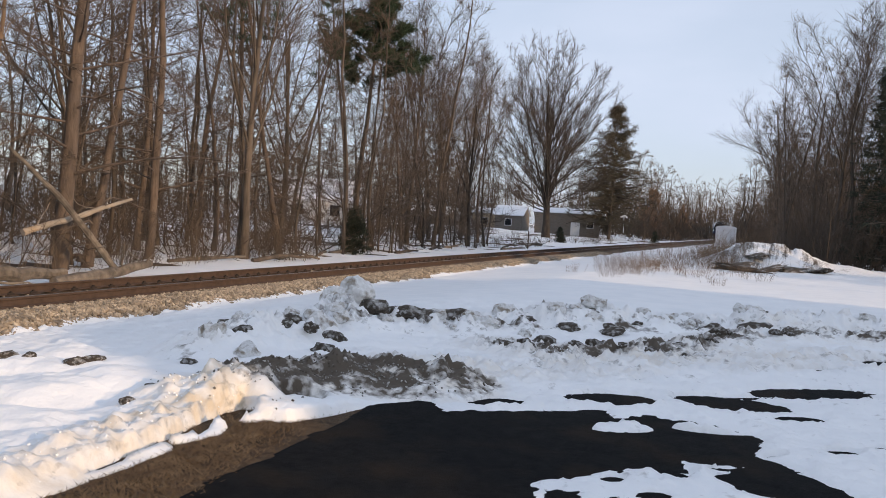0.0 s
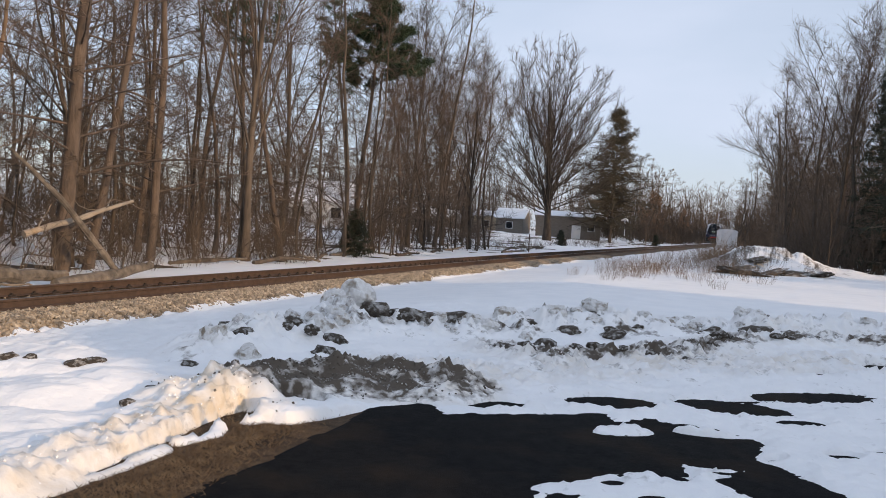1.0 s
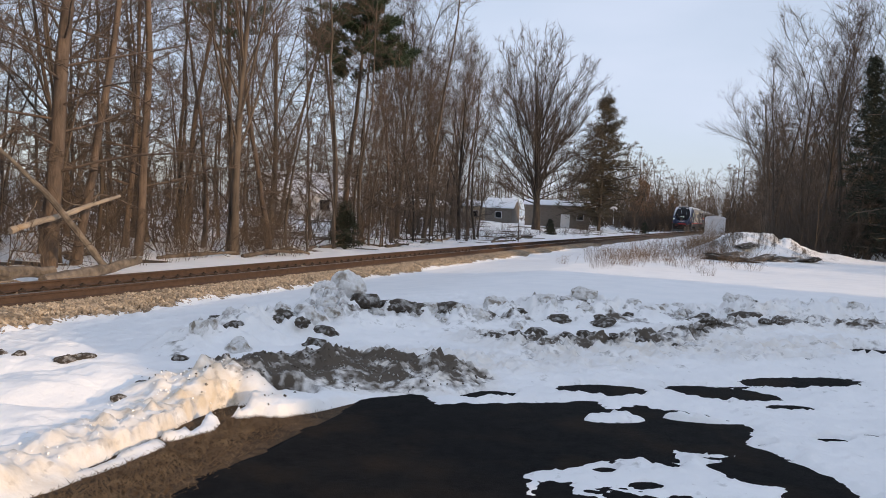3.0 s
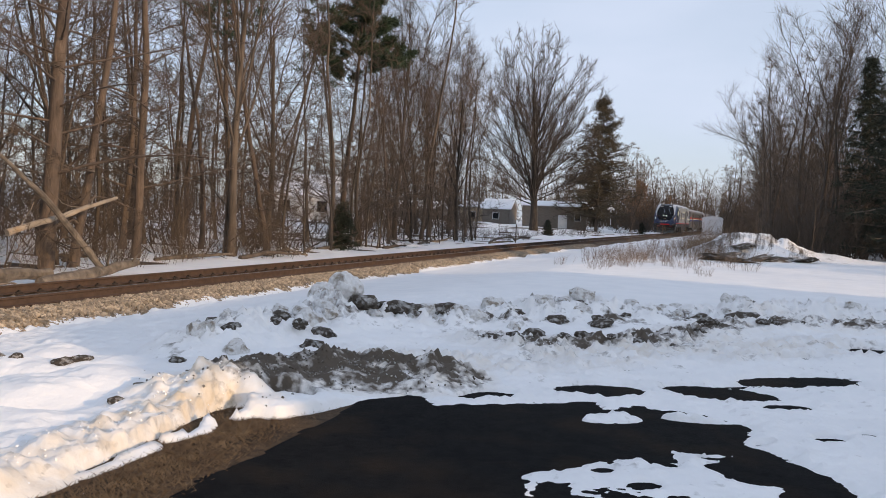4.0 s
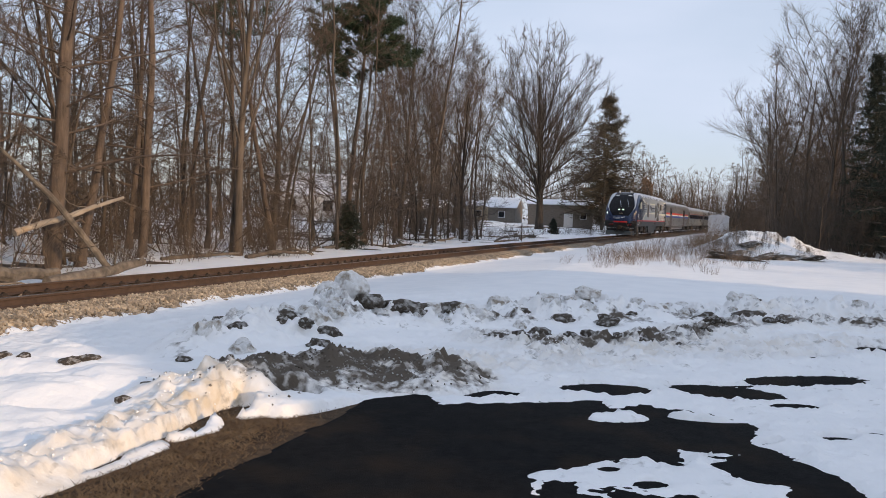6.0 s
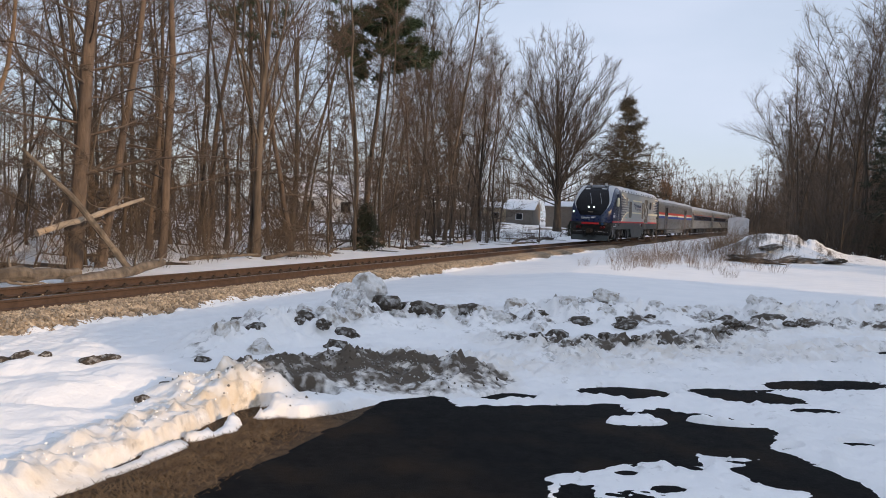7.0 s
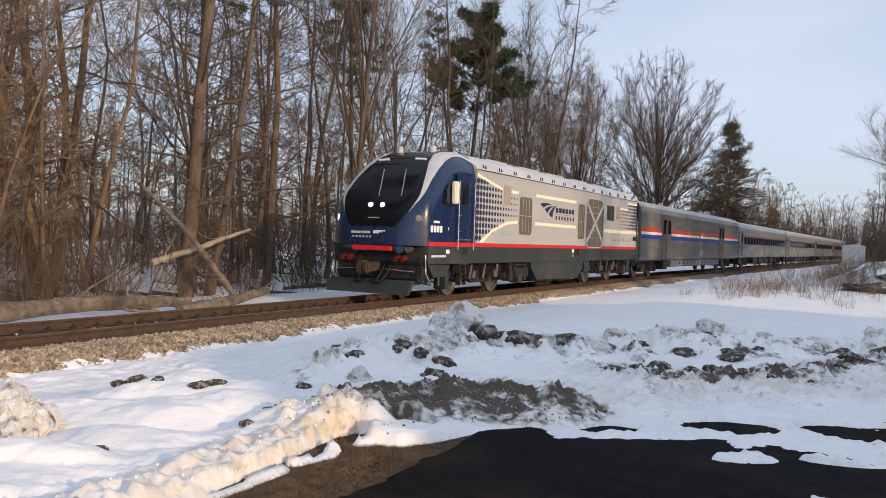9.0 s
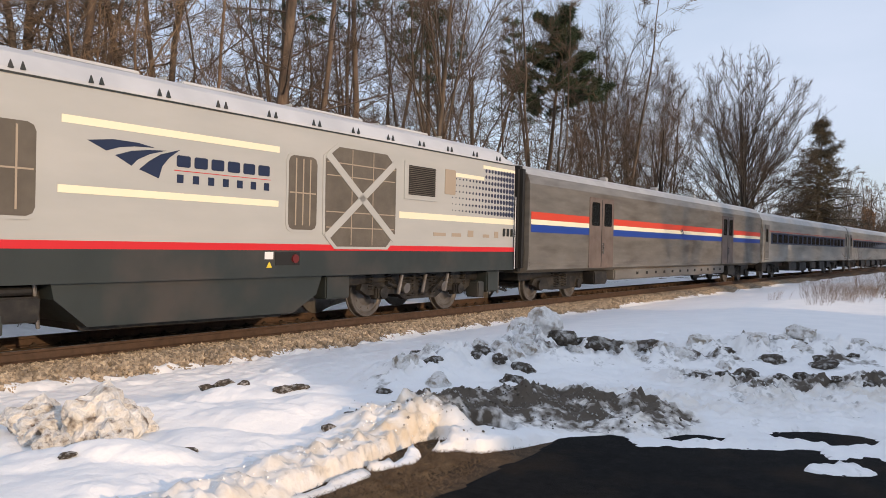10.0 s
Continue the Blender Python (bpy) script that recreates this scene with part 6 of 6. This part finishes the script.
# ---- shed, houses and signals along the line ----
M_SHED = surface("pale_grey_metal", (0.5, 0.51, 0.53), (0.6, 0.61, 0.63), 1.5, 0.5, 0.1, 12.0)
M_SIDING = surface("grey_siding", (0.13, 0.11, 0.092), (0.21, 0.18, 0.15), 2.0, 0.8, 0.3, 14.0, stretch=(1, 1, 6))
M_BRICKWALL = surface("tan_brick", (0.35, 0.27, 0.18), (0.45, 0.36, 0.25), 6.0, 0.85, 0.4, 30.0)
M_WHITEWALL = surface("white_siding", (0.66, 0.66, 0.66), (0.76, 0.76, 0.76), 2.0, 0.7, 0.2, 14.0, stretch=(1, 1, 6))
M_SNOWROOF = surface("snow_on_roof", (0.8, 0.81, 0.83), (0.87, 0.87, 0.88), 1.5, 0.8, 0.3, 10.0, size=0.04)


def gable(x0, x1, y0, y1, z0, z1, over=0.35, thick=0.12):
    """A pitched roof slab with its ridge along x."""
    ym = (y0 + y1) / 2
    bm = bmesh.new()
    for s0, s1 in ((y0 - over, ym), (ym, y1 + over)):
        za, zb = (z0, z1) if s0 < ym - 1e-6 else (z1, z0)
        pts = [(s0, za), (s1, zb), (s1, zb + thick), (s0, za + thick)]
        a = [bm.verts.new((x0 - over, y, z)) for y, z in pts]
        b = [bm.verts.new((x1 + over, y, z)) for y, z in pts]
        bm.faces.new(a)
        bm.faces.new(b[::-1])
        for i in range(4):
            j = (i + 1) % 4
            bm.faces.new((a[i], b[i], b[j], a[j]))
    bmesh.ops.recalc_face_normals(bm, faces=bm.faces[:])
    return bm


def house(name, label, at, w, d, h, rise, wall, windows, roof=None, door=None):
    o = thing(name, label, "house", at)
    bm = boxed(-w / 2, w / 2, -d / 2, d / 2, -0.5, h)
    for x in (-w / 2, w / 2):
        a = [bm.verts.new((x + s, y, z)) for s in (-0.05, 0.05) for y, z in ((-d / 2, h), (d / 2, h), (0, h + rise))]
        bm.faces.new(a[:3])
        bm.faces.new(a[3:])
    part("wall", bm, wall, o)
    part("roof", gable(-w / 2, w / 2, -d / 2, d / 2, h, h + rise), roof or M_SNOWROOF, o, "roof under snow")
    for x, y, ww, wh, z, side in windows:
        if side == "front":
            fr = part("window", boxed(x - ww / 2 - 0.08, x + ww / 2 + 0.08, -d / 2 - 0.05, -d / 2 + 0.02, z - 0.08, z + wh + 0.08), M_WHITEWALL, o)
            part("pane", boxed(x - ww / 2, x + ww / 2, -d / 2 - 0.06, -d / 2 - 0.03, z, z + wh), M_GLASS, fr)
        else:
            fr = part("window", boxed(w / 2 - 0.02, w / 2 + 0.05, y - ww / 2 - 0.08, y + ww / 2 + 0.08, z - 0.08, z + wh + 0.08), M_WHITEWALL, o)
            part("pane", boxed(w / 2 + 0.03, w / 2 + 0.06, y - ww / 2, y + ww / 2, z, z + wh), M_GLASS, fr)
    if door:
        part("door", boxed(door[0], door[1], -d / 2 - 0.05, -d / 2 + 0.03, 0.0, 2.1), M_WHITEWALL, o)
    return o


house("garage", "grey-brown sided garage with a snow-covered roof", pose(-27.6, 127, 0, 0, 0, 12), 10.0, 7.0, 3.4, 0.8, M_SIDING, [(3.6, 0, 0.9, 0.9, 1.3, "front"), (0, -1.2, 0.5, 1.0, 1.4, "side")], door=(0.6, 2.0))
house("bungalow", "low grey house with a steep snow-covered roof", pose(-38.2, 132, 0, 0, 0, 5), 4.6, 7.0, 2.7, 1.7, M_SIDING, [(0, 0, 1.0, 1.0, 1.1, "front")])
house("bungalow", "low tan brick house with a snow-covered roof", pose(-43.0, 134, 0, 0, 0, 5), 4.2, 7.5, 2.9, 0.9, M_BRICKWALL, [(0, 0, 1.2, 1.0, 1.1, "front")])
house("bungalow", "low grey house with a snow-covered roof among trees", pose(-51, 128, 0, 0, 0, 5), 7.0, 7.5, 2.3, 1.3, M_SIDING, [(0, 0, 1.2, 1.0, 1.1, "front")])
house("white_house", "white house with a steep snowy roof in the wood", pose(-44.0, 76, 0.3, 0, 0, 30), 8.5, 6.5, 2.5, 2.4, M_WHITEWALL, [(-2, 0, 1.0, 1.1, 1.0, "front"), (1.8, 0, 1.0, 1.1, 1.0, "front")])
house("white_house", "white house far along the line", pose(-34, 190, 0, 0, 0, 5), 8.0, 6.0, 3.4, 1.8, M_WHITEWALL, [(-2, 0, 1.0, 1.2, 1.2, "front"), (1.5, 0, 1.0, 1.2, 1.2, "front")])
house("white_house", "pale house behind the bare trees beside the field", pose(24, 96, 0, 0, 0, -20), 12.0, 7.0, 3.0, 1.8, M_WHITEWALL, [(-3, 0, 1.0, 1.2, 1.2, "front"), (2.5, 0, 1.0, 1.2, 1.2, "front")])

shed = thing("signal_hut", "pale grey metal railway equipment hut", "hut", pose(-3.4, 126.5, -0.35, 0, 0, 2))
part("wall", boxed(-1.45, 1.45, -1.3, 1.3, 0, 2.75, 0.03), M_SHED, shed)
part("roof", outline(bmesh.new(), [(-1.6, 2.72), (1.6, 2.72), (1.2, 3.0), (0, 3.14), (-1.2, 3.0)], -1.4, 1.4), M_SHED, shed)
part("door", boxed(-0.45, 0.45, -1.34, -1.29, 0.15, 2.2), M_SHED, shed)
part("roof_vent", rod(bmesh.new(), (0.6, 0, 3.0), (0.6, 0, 3.35), 0.12, 10), M_SHED, shed)
for k in range(6):
    part("wall_seam", boxed(-1.2 + k * 0.48, -1.17 + k * 0.48, -1.325, -1.3, 0.05, 2.7), M_SHED, shed)

sig = thing("crossing_signal", "railway crossing signal mast with dark lamps", "signal", pose(-20.5, 140, -0.35))
part("mast", rod(bmesh.new(), (0, 0, 0), (0, 0, 4.6), 0.07, 8), M_SHED, sig)
bm = bmesh.new()
for s in (-1, 1):
    n = Vector((0.09, 0, 0.12 * s))
    d = Vector((0.6, 0, -0.45 * s))
    outline(bm, [(-d.x - n.x, 4.2 - d.z - n.z), (-d.x + n.x, 4.2 - d.z + n.z), (d.x + n.x, 4.2 + d.z + n.z), (d.x - n.x, 4.2 + d.z - n.z)], -0.1 - 0.03 * s, -0.08 - 0.03 * s)
part("crossbuck", bm, M_WHITEWALL, sig, "white crossed boards")
for s in (-0.55, 0.55):
    part("lamp_hood", rod(bmesh.new(), (s, -0.3, 3.0), (s, 0, 3.0), 0.28, 14), M_RUBBER, sig)
part("lamp_arm", boxed(-0.6, 0.6, -0.03, 0.03, 2.97, 3.03), M_SHED, sig)
part("signal_base", boxed(-0.4, 0.4, -0.4, 0.4, 0, 0.9, 0.04), M_SHED, sig)
post = thing("marker_post", "thin dark marker post beside the track", "post", pose(-15.2, 57, ground_z(-15.2, 57)))
part("post", boxed(-0.03, 0.03, -0.03, 0.03, -0.3, 1.35, 0.005), M_RUST, post)


# ---- fallen timber ----
def log(name, label, pts, radii, material, sides=9, stubs=0, seed=1, group=""):
    r = random.Random(seed)
    o = thing(name, label, "log", group=group)
    vf = ([], [])
    raw, n = [Vector(p) for p in pts], 14
    pv = [along(raw, i / n)[0] + Vector((r.gauss(0, 0.12), r.gauss(0, 0.12), r.gauss(0, 0.1))) * radii[0] for i in range(n + 1)]
    rad = [np.interp(i / n * (len(radii) - 1), range(len(radii)), radii) * r.uniform(0.85, 1.12) for i in range(n + 1)]
    tube(vf, pv, rad, sides)
    n0 = len(vf[0]) - sides
    vf[1].append(tuple(range(sides))[::-1])
    vf[1].append(tuple(range(n0, n0 + sides)))
    part("stem", mesh_of("stem", *vf, material), None, o)
    for k in range(stubs):
        q, d = along(pv, r.uniform(0.1, 0.95))
        sp, sr = bough(r, q, Vector((r.gauss(0, 1), r.gauss(0, 1), r.uniform(-0.1, 1))), r.uniform(0.4, 1.5), radii[0] * 0.22, 4, 0.25, 0.02, 0.3)
        sf = ([], [])
        tube(sf, sp, sr, 5)
        part("branch_stub", mesh_of("branch_stub", *sf, material, True), None, o)
    return o


log("fallen_log", "thick fallen grey log lying along the wood's edge", [(-14.7, 9.0, -0.02), (-14.9, 11, 0.0), (-15.0, 12.8, -0.02), (-15.0, 14.3, -0.1)], [0.2, 0.16, 0.17, 0.1], M_LOG, 10, 7, 2)
log("fallen_log", "broken grey log with a raised end on the snow", [(-14.8, 13.8, -0.28), (-15.0, 15.5, -0.2), (-15.2, 17.4, 0.02)], [0.15, 0.15, 0.1], M_LOG, 10, 5, 3)
log("leaning_log", "broken tree stem with a bare orange-brown end", [(-17.0, 14.85, 0.75), (-16.75, 16.4, 1.22), (-16.5, 18.05, 1.73)], [0.095, 0.075, 0.045], M_BARE, 9, 3, 4)
log("leaning_log", "grey dead stem leaning into the brush", [(-17.0, 14.4, 2.85), (-16.5, 15.6, 1.6), (-15.9, 17.0, -0.3)], [0.04, 0.08, 0.1], M_LOG, 8, 5, 5)
for i in range(16):
    r = random.Random(500 + i)
    y = 18 + i * 3.4 + r.uniform(-1.5, 1.5)
    x = track_x(y) - r.uniform(4.6, 7.5)
    z = ground_z(x, y)
    a = r.uniform(0.9, 2.2)
    ll = r.uniform(1.5, 3.5)
    log("fallen_branch", "dark fallen branch lying on the snow", [(x, y, z + 0.03), (x + math.cos(a) * ll * 0.5, y + math.sin(a) * ll * 0.5, z + r.uniform(0.08, 0.3)), (x + math.cos(a) * ll, y + math.sin(a) * ll, z + r.uniform(0.02, 0.5))],
        [0.09, 0.07, 0.04], M_LOG if i % 2 else M_BARK, 6, 6, 520 + i, "fallen branches")


# ---- clods, slabs and dry plants on the snow ----
M_CLOD = surface("dirty_snow_lump", (0.7, 0.685, 0.66), (0.88, 0.88, 0.88), 5.0, 0.85, 0.7, 16.0, c3=(0.3, 0.255, 0.2), big=1.6, size=0.03)
M_DIRT = surface("frozen_dirt", (0.05, 0.04, 0.03), (0.13, 0.105, 0.08), 7.0, 0.95, 0.8, 40.0, c3=(0.6, 0.59, 0.57), big=2.0, size=0.03)


def clod_mesh(seed, material, flat=0.7, sub=3):
    r = random.Random(seed)
    bm = bmesh.new()
    bmesh.ops.create_icosphere(bm, subdivisions=sub, radius=1)
    off = Vector((r.random() * 50, r.random() * 50, r.random() * 50))
    for v in bm.verts:
        n = noise.noise(v.co * 1.3 + off) * 0.45 + noise.noise(v.co * 3.1 + off) * 0.22 + abs(noise.noise(v.co * 6 + off)) * 0.22 + noise.noise(v.co * 13 + off) * 0.06
        v.co *= 1 + n
        v.co.z *= flat
    me = bpy.data.meshes.new("lump")
    bm.to_mesh(me)
    bm.free()
    me.materials.append(material)
    return me


SNOWY = [clod_mesh(700 + i, M_CLOD) for i in range(5)]
EARTHY = [clod_mesh(720 + i, M_DIRT, 0.5) for i in range(5)]


def lump(meshes, x, y, size, r, label, name="snow_lump", group="", sink=0.35):
    ob = new(name, r.choice(meshes))
    ob.matrix_world = pose(x, y, ground_z(x, y) + size * (0.5 - sink), r.uniform(-15, 15), r.uniform(-15, 15), r.uniform(0, 360))
    ob.scale = (size, size * r.uniform(0.7, 1.1), size * r.uniform(0.8, 1.1))
    return tagged(ob, label, "snow" if name == "snow_lump" else "dirt", group)


r = random.Random(77)
M_TANSNOW = surface("sandy_snow", (0.68, 0.63, 0.55), (0.88, 0.87, 0.85), 5.0, 0.85, 0.7, 12.0, c3=(0.17, 0.125, 0.085), big=2.6, size=0.05)
SANDY = [clod_mesh(740 + i, M_TANSNOW, 0.85, 4) for i in range(3)]
for x, y, k, sink in ((-5.6, 3.62, 0.34, 0.2), (-5.95, 3.35, 0.2, 0.3), (-6.3, 3.5, 0.24, 0.35), (-5.42, 3.1, 0.11, 0.2), (-5.3, 3.45, 0.17, 0.3), (-5.75, 3.9, 0.2, 0.3)):
    lump(SANDY, x, y, k, r, "lump of dirty ploughed snow", group="dirty lumps beyond the bank", sink=sink)
lump(SNOWY, -5.05, 9.9, 0.26, r, "rounded lump of grey-white ploughed snow", sink=0.2)
for i in range(60):
    k = r.uniform(0, len(LUMPS) - 2.01)
    a, b = LUMPS[int(k)], LUMPS[int(k) + 1]
    t = k - int(k)
    lump(SNOWY, a[0] + (b[0] - a[0]) * t + r.gauss(0, 0.35), a[1] + (b[1] - a[1]) * t + r.gauss(0, 0.35), r.uniform(0.05, 0.18), r, "lump of grey-white ploughed snow", group="lumps of ploughed snow", sink=0.5)
# earth clods; the large ones near (-4, 10.7) stand in for shaded undercut hollows
for x, y, s in ((-5.53, 7.61, 0.12), (-5.13, 7.34, 0.11), (-5.82, 8.41, 0.09), (-5.08, 8.16, 0.16), (-4.68, 8.06, 0.12), (-4.51, 8.31, 0.17), (-4.23, 7.6, 0.13), (-4.75, 9.86, 0.22), (-4.45, 10.3, 0.26), (-4.25, 10.5, 0.26), (-3.94, 11.0, 0.28),
                (-3.75, 11.1, 0.24), (-3.23, 8.17, 0.1), (-3.05, 11.42, 0.15), (-2.42, 10.24, 0.16), (-2.38, 11.42, 0.16), (-2.24, 12.3, 0.2), (-1.79, 11.57, 0.18), (-2.75, 9.39, 0.12), (-0.5, 12.9, 0.22), (0.15, 12.9, 0.25),
                (-5.76, 5.66, 0.1), (-5.66, 5.78, 0.09), (-6.22, 5.9, 0.08), (-6.42, 5.47, 0.12), (-6.55, 5.4, 0.1), (-6.2, 5.53, 0.06), (-5.01, 6.34, 0.09), (-4.33, 4.76, 0.06), (-4.44, 5.16, 0.05), (-4.6, 3.62, 0.07), (-4.97, 2.94, 0.06)):
    lump(EARTHY, x, y, s, r, "dark frozen clod of earth, the largest standing in for shaded hollows", "dirt_clod", "frozen clods", 0.55)
for i in range(40):
    line = SLUSH if i % 3 else LUMPS
    k = r.uniform(0, len(line) - 2.01)
    a, b = line[int(k)], line[int(k) + 1]
    t = k - int(k)
    lump(EARTHY, a[0] + (b[0] - a[0]) * t + r.gauss(0, 0.25), a[1] + (b[1] - a[1]) * t + r.gauss(0, 0.25), r.uniform(0.03, 0.12), r, "dark frozen clod of earth, the largest standing in for shaded hollows", "dirt_clod", "frozen clods", 0.4)
for x, y, s in ((-0.75, 36.6, 0.75), (-0.2, 35.8, 0.8), (0.8, 37.2, 0.6), (1.9, 38.2, 0.6), (2.9, 38.6, 0.5), (0.4, 39.6, 0.5)):
    ob = lump(EARTHY, x, y, s, r, "flat brown slab of turf on the snowy heap", "turf_slab", "slabs on the heap", 0.4)
    ob.scale.z *= 0.35
    ob.scale.x *= 1.5


def on_heap(r):
    k = r.uniform(0, len(HEAP) - 1.01)
    a, b = HEAP[int(k)], HEAP[int(k) + 1]
    t = k - int(k)
    x, y = a[0] + (b[0] - a[0]) * t + r.gauss(0, 0.28), a[1] + (b[1] - a[1]) * t + r.gauss(0, 0.28)
    return (x, y), ground_z(x, y) + 0.005


scatter("heap_crumbs", 700, on_heap, lambda r: r.uniform(0.005, 0.016), M_DIRT, "crumbs of dark earth on the dirty heap", "dirt", 41)


def on_bank(r):
    line = BANK if r.random() < 0.4 else (LUMPS if r.random() < 0.5 else ROUGH)
    k = r.uniform(0, len(line) - 1.01)
    a, b = line[int(k)], line[int(k) + 1]
    t = k - int(k)
    x, y = a[0] + (b[0] - a[0]) * t + r.gauss(-0.1, 0.16), a[1] + (b[1] - a[1]) * t + r.gauss(0, 0.2)
    return (x, y), ground_z(x, y) + 0.003


scatter("snow_crumbs", 500, on_bank, lambda r: r.uniform(0.005, 0.014), M_SNOW, "crumbs of snow along the ploughed banks", "snow", 42)

M_WEED = surface("dry_weed_stems", (0.14, 0.095, 0.065), (0.25, 0.18, 0.12), 3.0, 0.9, 0.0, spread=0.3)
WEEDS = [shrub(800 + i, h, n, s, 12, 0.0035, M_WEED) for i, (h, n, s) in enumerate(((0.75, 16, 0.9), (0.5, 14, 0.7), (1.0, 20, 1.1)))]
for i in range(70):
    y = 24 + 14 * r.random() if i < 45 else r.uniform(30, 48)
    x = -4.0 + 0.085 * (y - 26) * r.random() + r.gauss(0, 0.8) + (4.5 * r.random() if i % 2 else 0)
    if x - track_x(y) < 3.2:
        continue
    plant("dry_weeds", [r.choice(WEEDS)], x, y, "dry brown weeds standing in the snow", "weeds", "weeds in the field", r.uniform(0, 360), r.uniform(0.6, 1.15))
for i in range(44):
    y = r.uniform(34, 66)
    x = -3.4 + 2.6 * r.random() + 0.045 * (y - 33)
    plant("dry_bush", [r.choice(WEEDS)], x, y, "dense dry brown bush in the snowy field", "shrub", "bushes in the field", r.uniform(0, 360), r.uniform(1.1, 2.0))


def grass(r):
    y = r.uniform(2.2, 6.0)
    x = -3.15 - 0.11 * (y - 3.6) + r.gauss(0, 0.2)
    return x, y


BASE_Z = base(GX, GY)
gv = ([], [])
for i in range(16000):
    x, y = grass(r)
    z = on_grid(BASE_Z, x, y) + 0.012
    if x > -2.82 - 0.05 * (y - 4.0) + r.gauss(0, 0.04):
        continue
    if ground_z(x, y) > z:
        continue
    a, n0 = r.random() * 6.28, len(gv[0])
    ll = r.uniform(0.02, 0.06)
    gv[0].extend([Vector((x, y, z)), Vector((x + 0.004, y + 0.004, z)), Vector((x + math.cos(a) * ll, y + math.sin(a) * ll, z + r.uniform(0.004, 0.03)))])
    gv[1].append((n0, n0 + 1, n0 + 2))
M_BLADE = surface("straw", (0.09, 0.06, 0.035), (0.18, 0.125, 0.072), 8.0, 0.9, 0.0)
tagged(new("dead_grass_blades", mesh_of("dead_grass_blades", *gv, M_BLADE)), "flattened straw-coloured dead grass", "grass", kind="stuff")

# an unseen plain house, added behind the lot to cast the shade on it
house("plain_house", "plain two-storey grey house added out of view to shade the lot", pose(27, 2.4, 0, 0, 0, 90), 13.6, 10, 7.2, 2.3, M_SIDING, [])


# ---- what moves ----
def first_axle(t):
    return 10.93 + 19.4 * (9.5 - t)


def motions():
    stops = [i * 0.25 for i in range(41)]
    walk(loco, [(t, track_pose(first_axle(t) + 7.0)) for t in stops])
    for i, car in enumerate(cars):
        walk(car, [(t, track_pose(first_axle(t) + 31.2 + 26.4 * i)) for t in stops])
    # the wheels roll with the train, a film frame at a time
    for wheel, x, r in axles:
        walk(wheel, [(k / FPS, pose(x, 0, r, 0, math.degrees(19.4 * k / FPS / r), 0)) for k in range(301)])


motions()
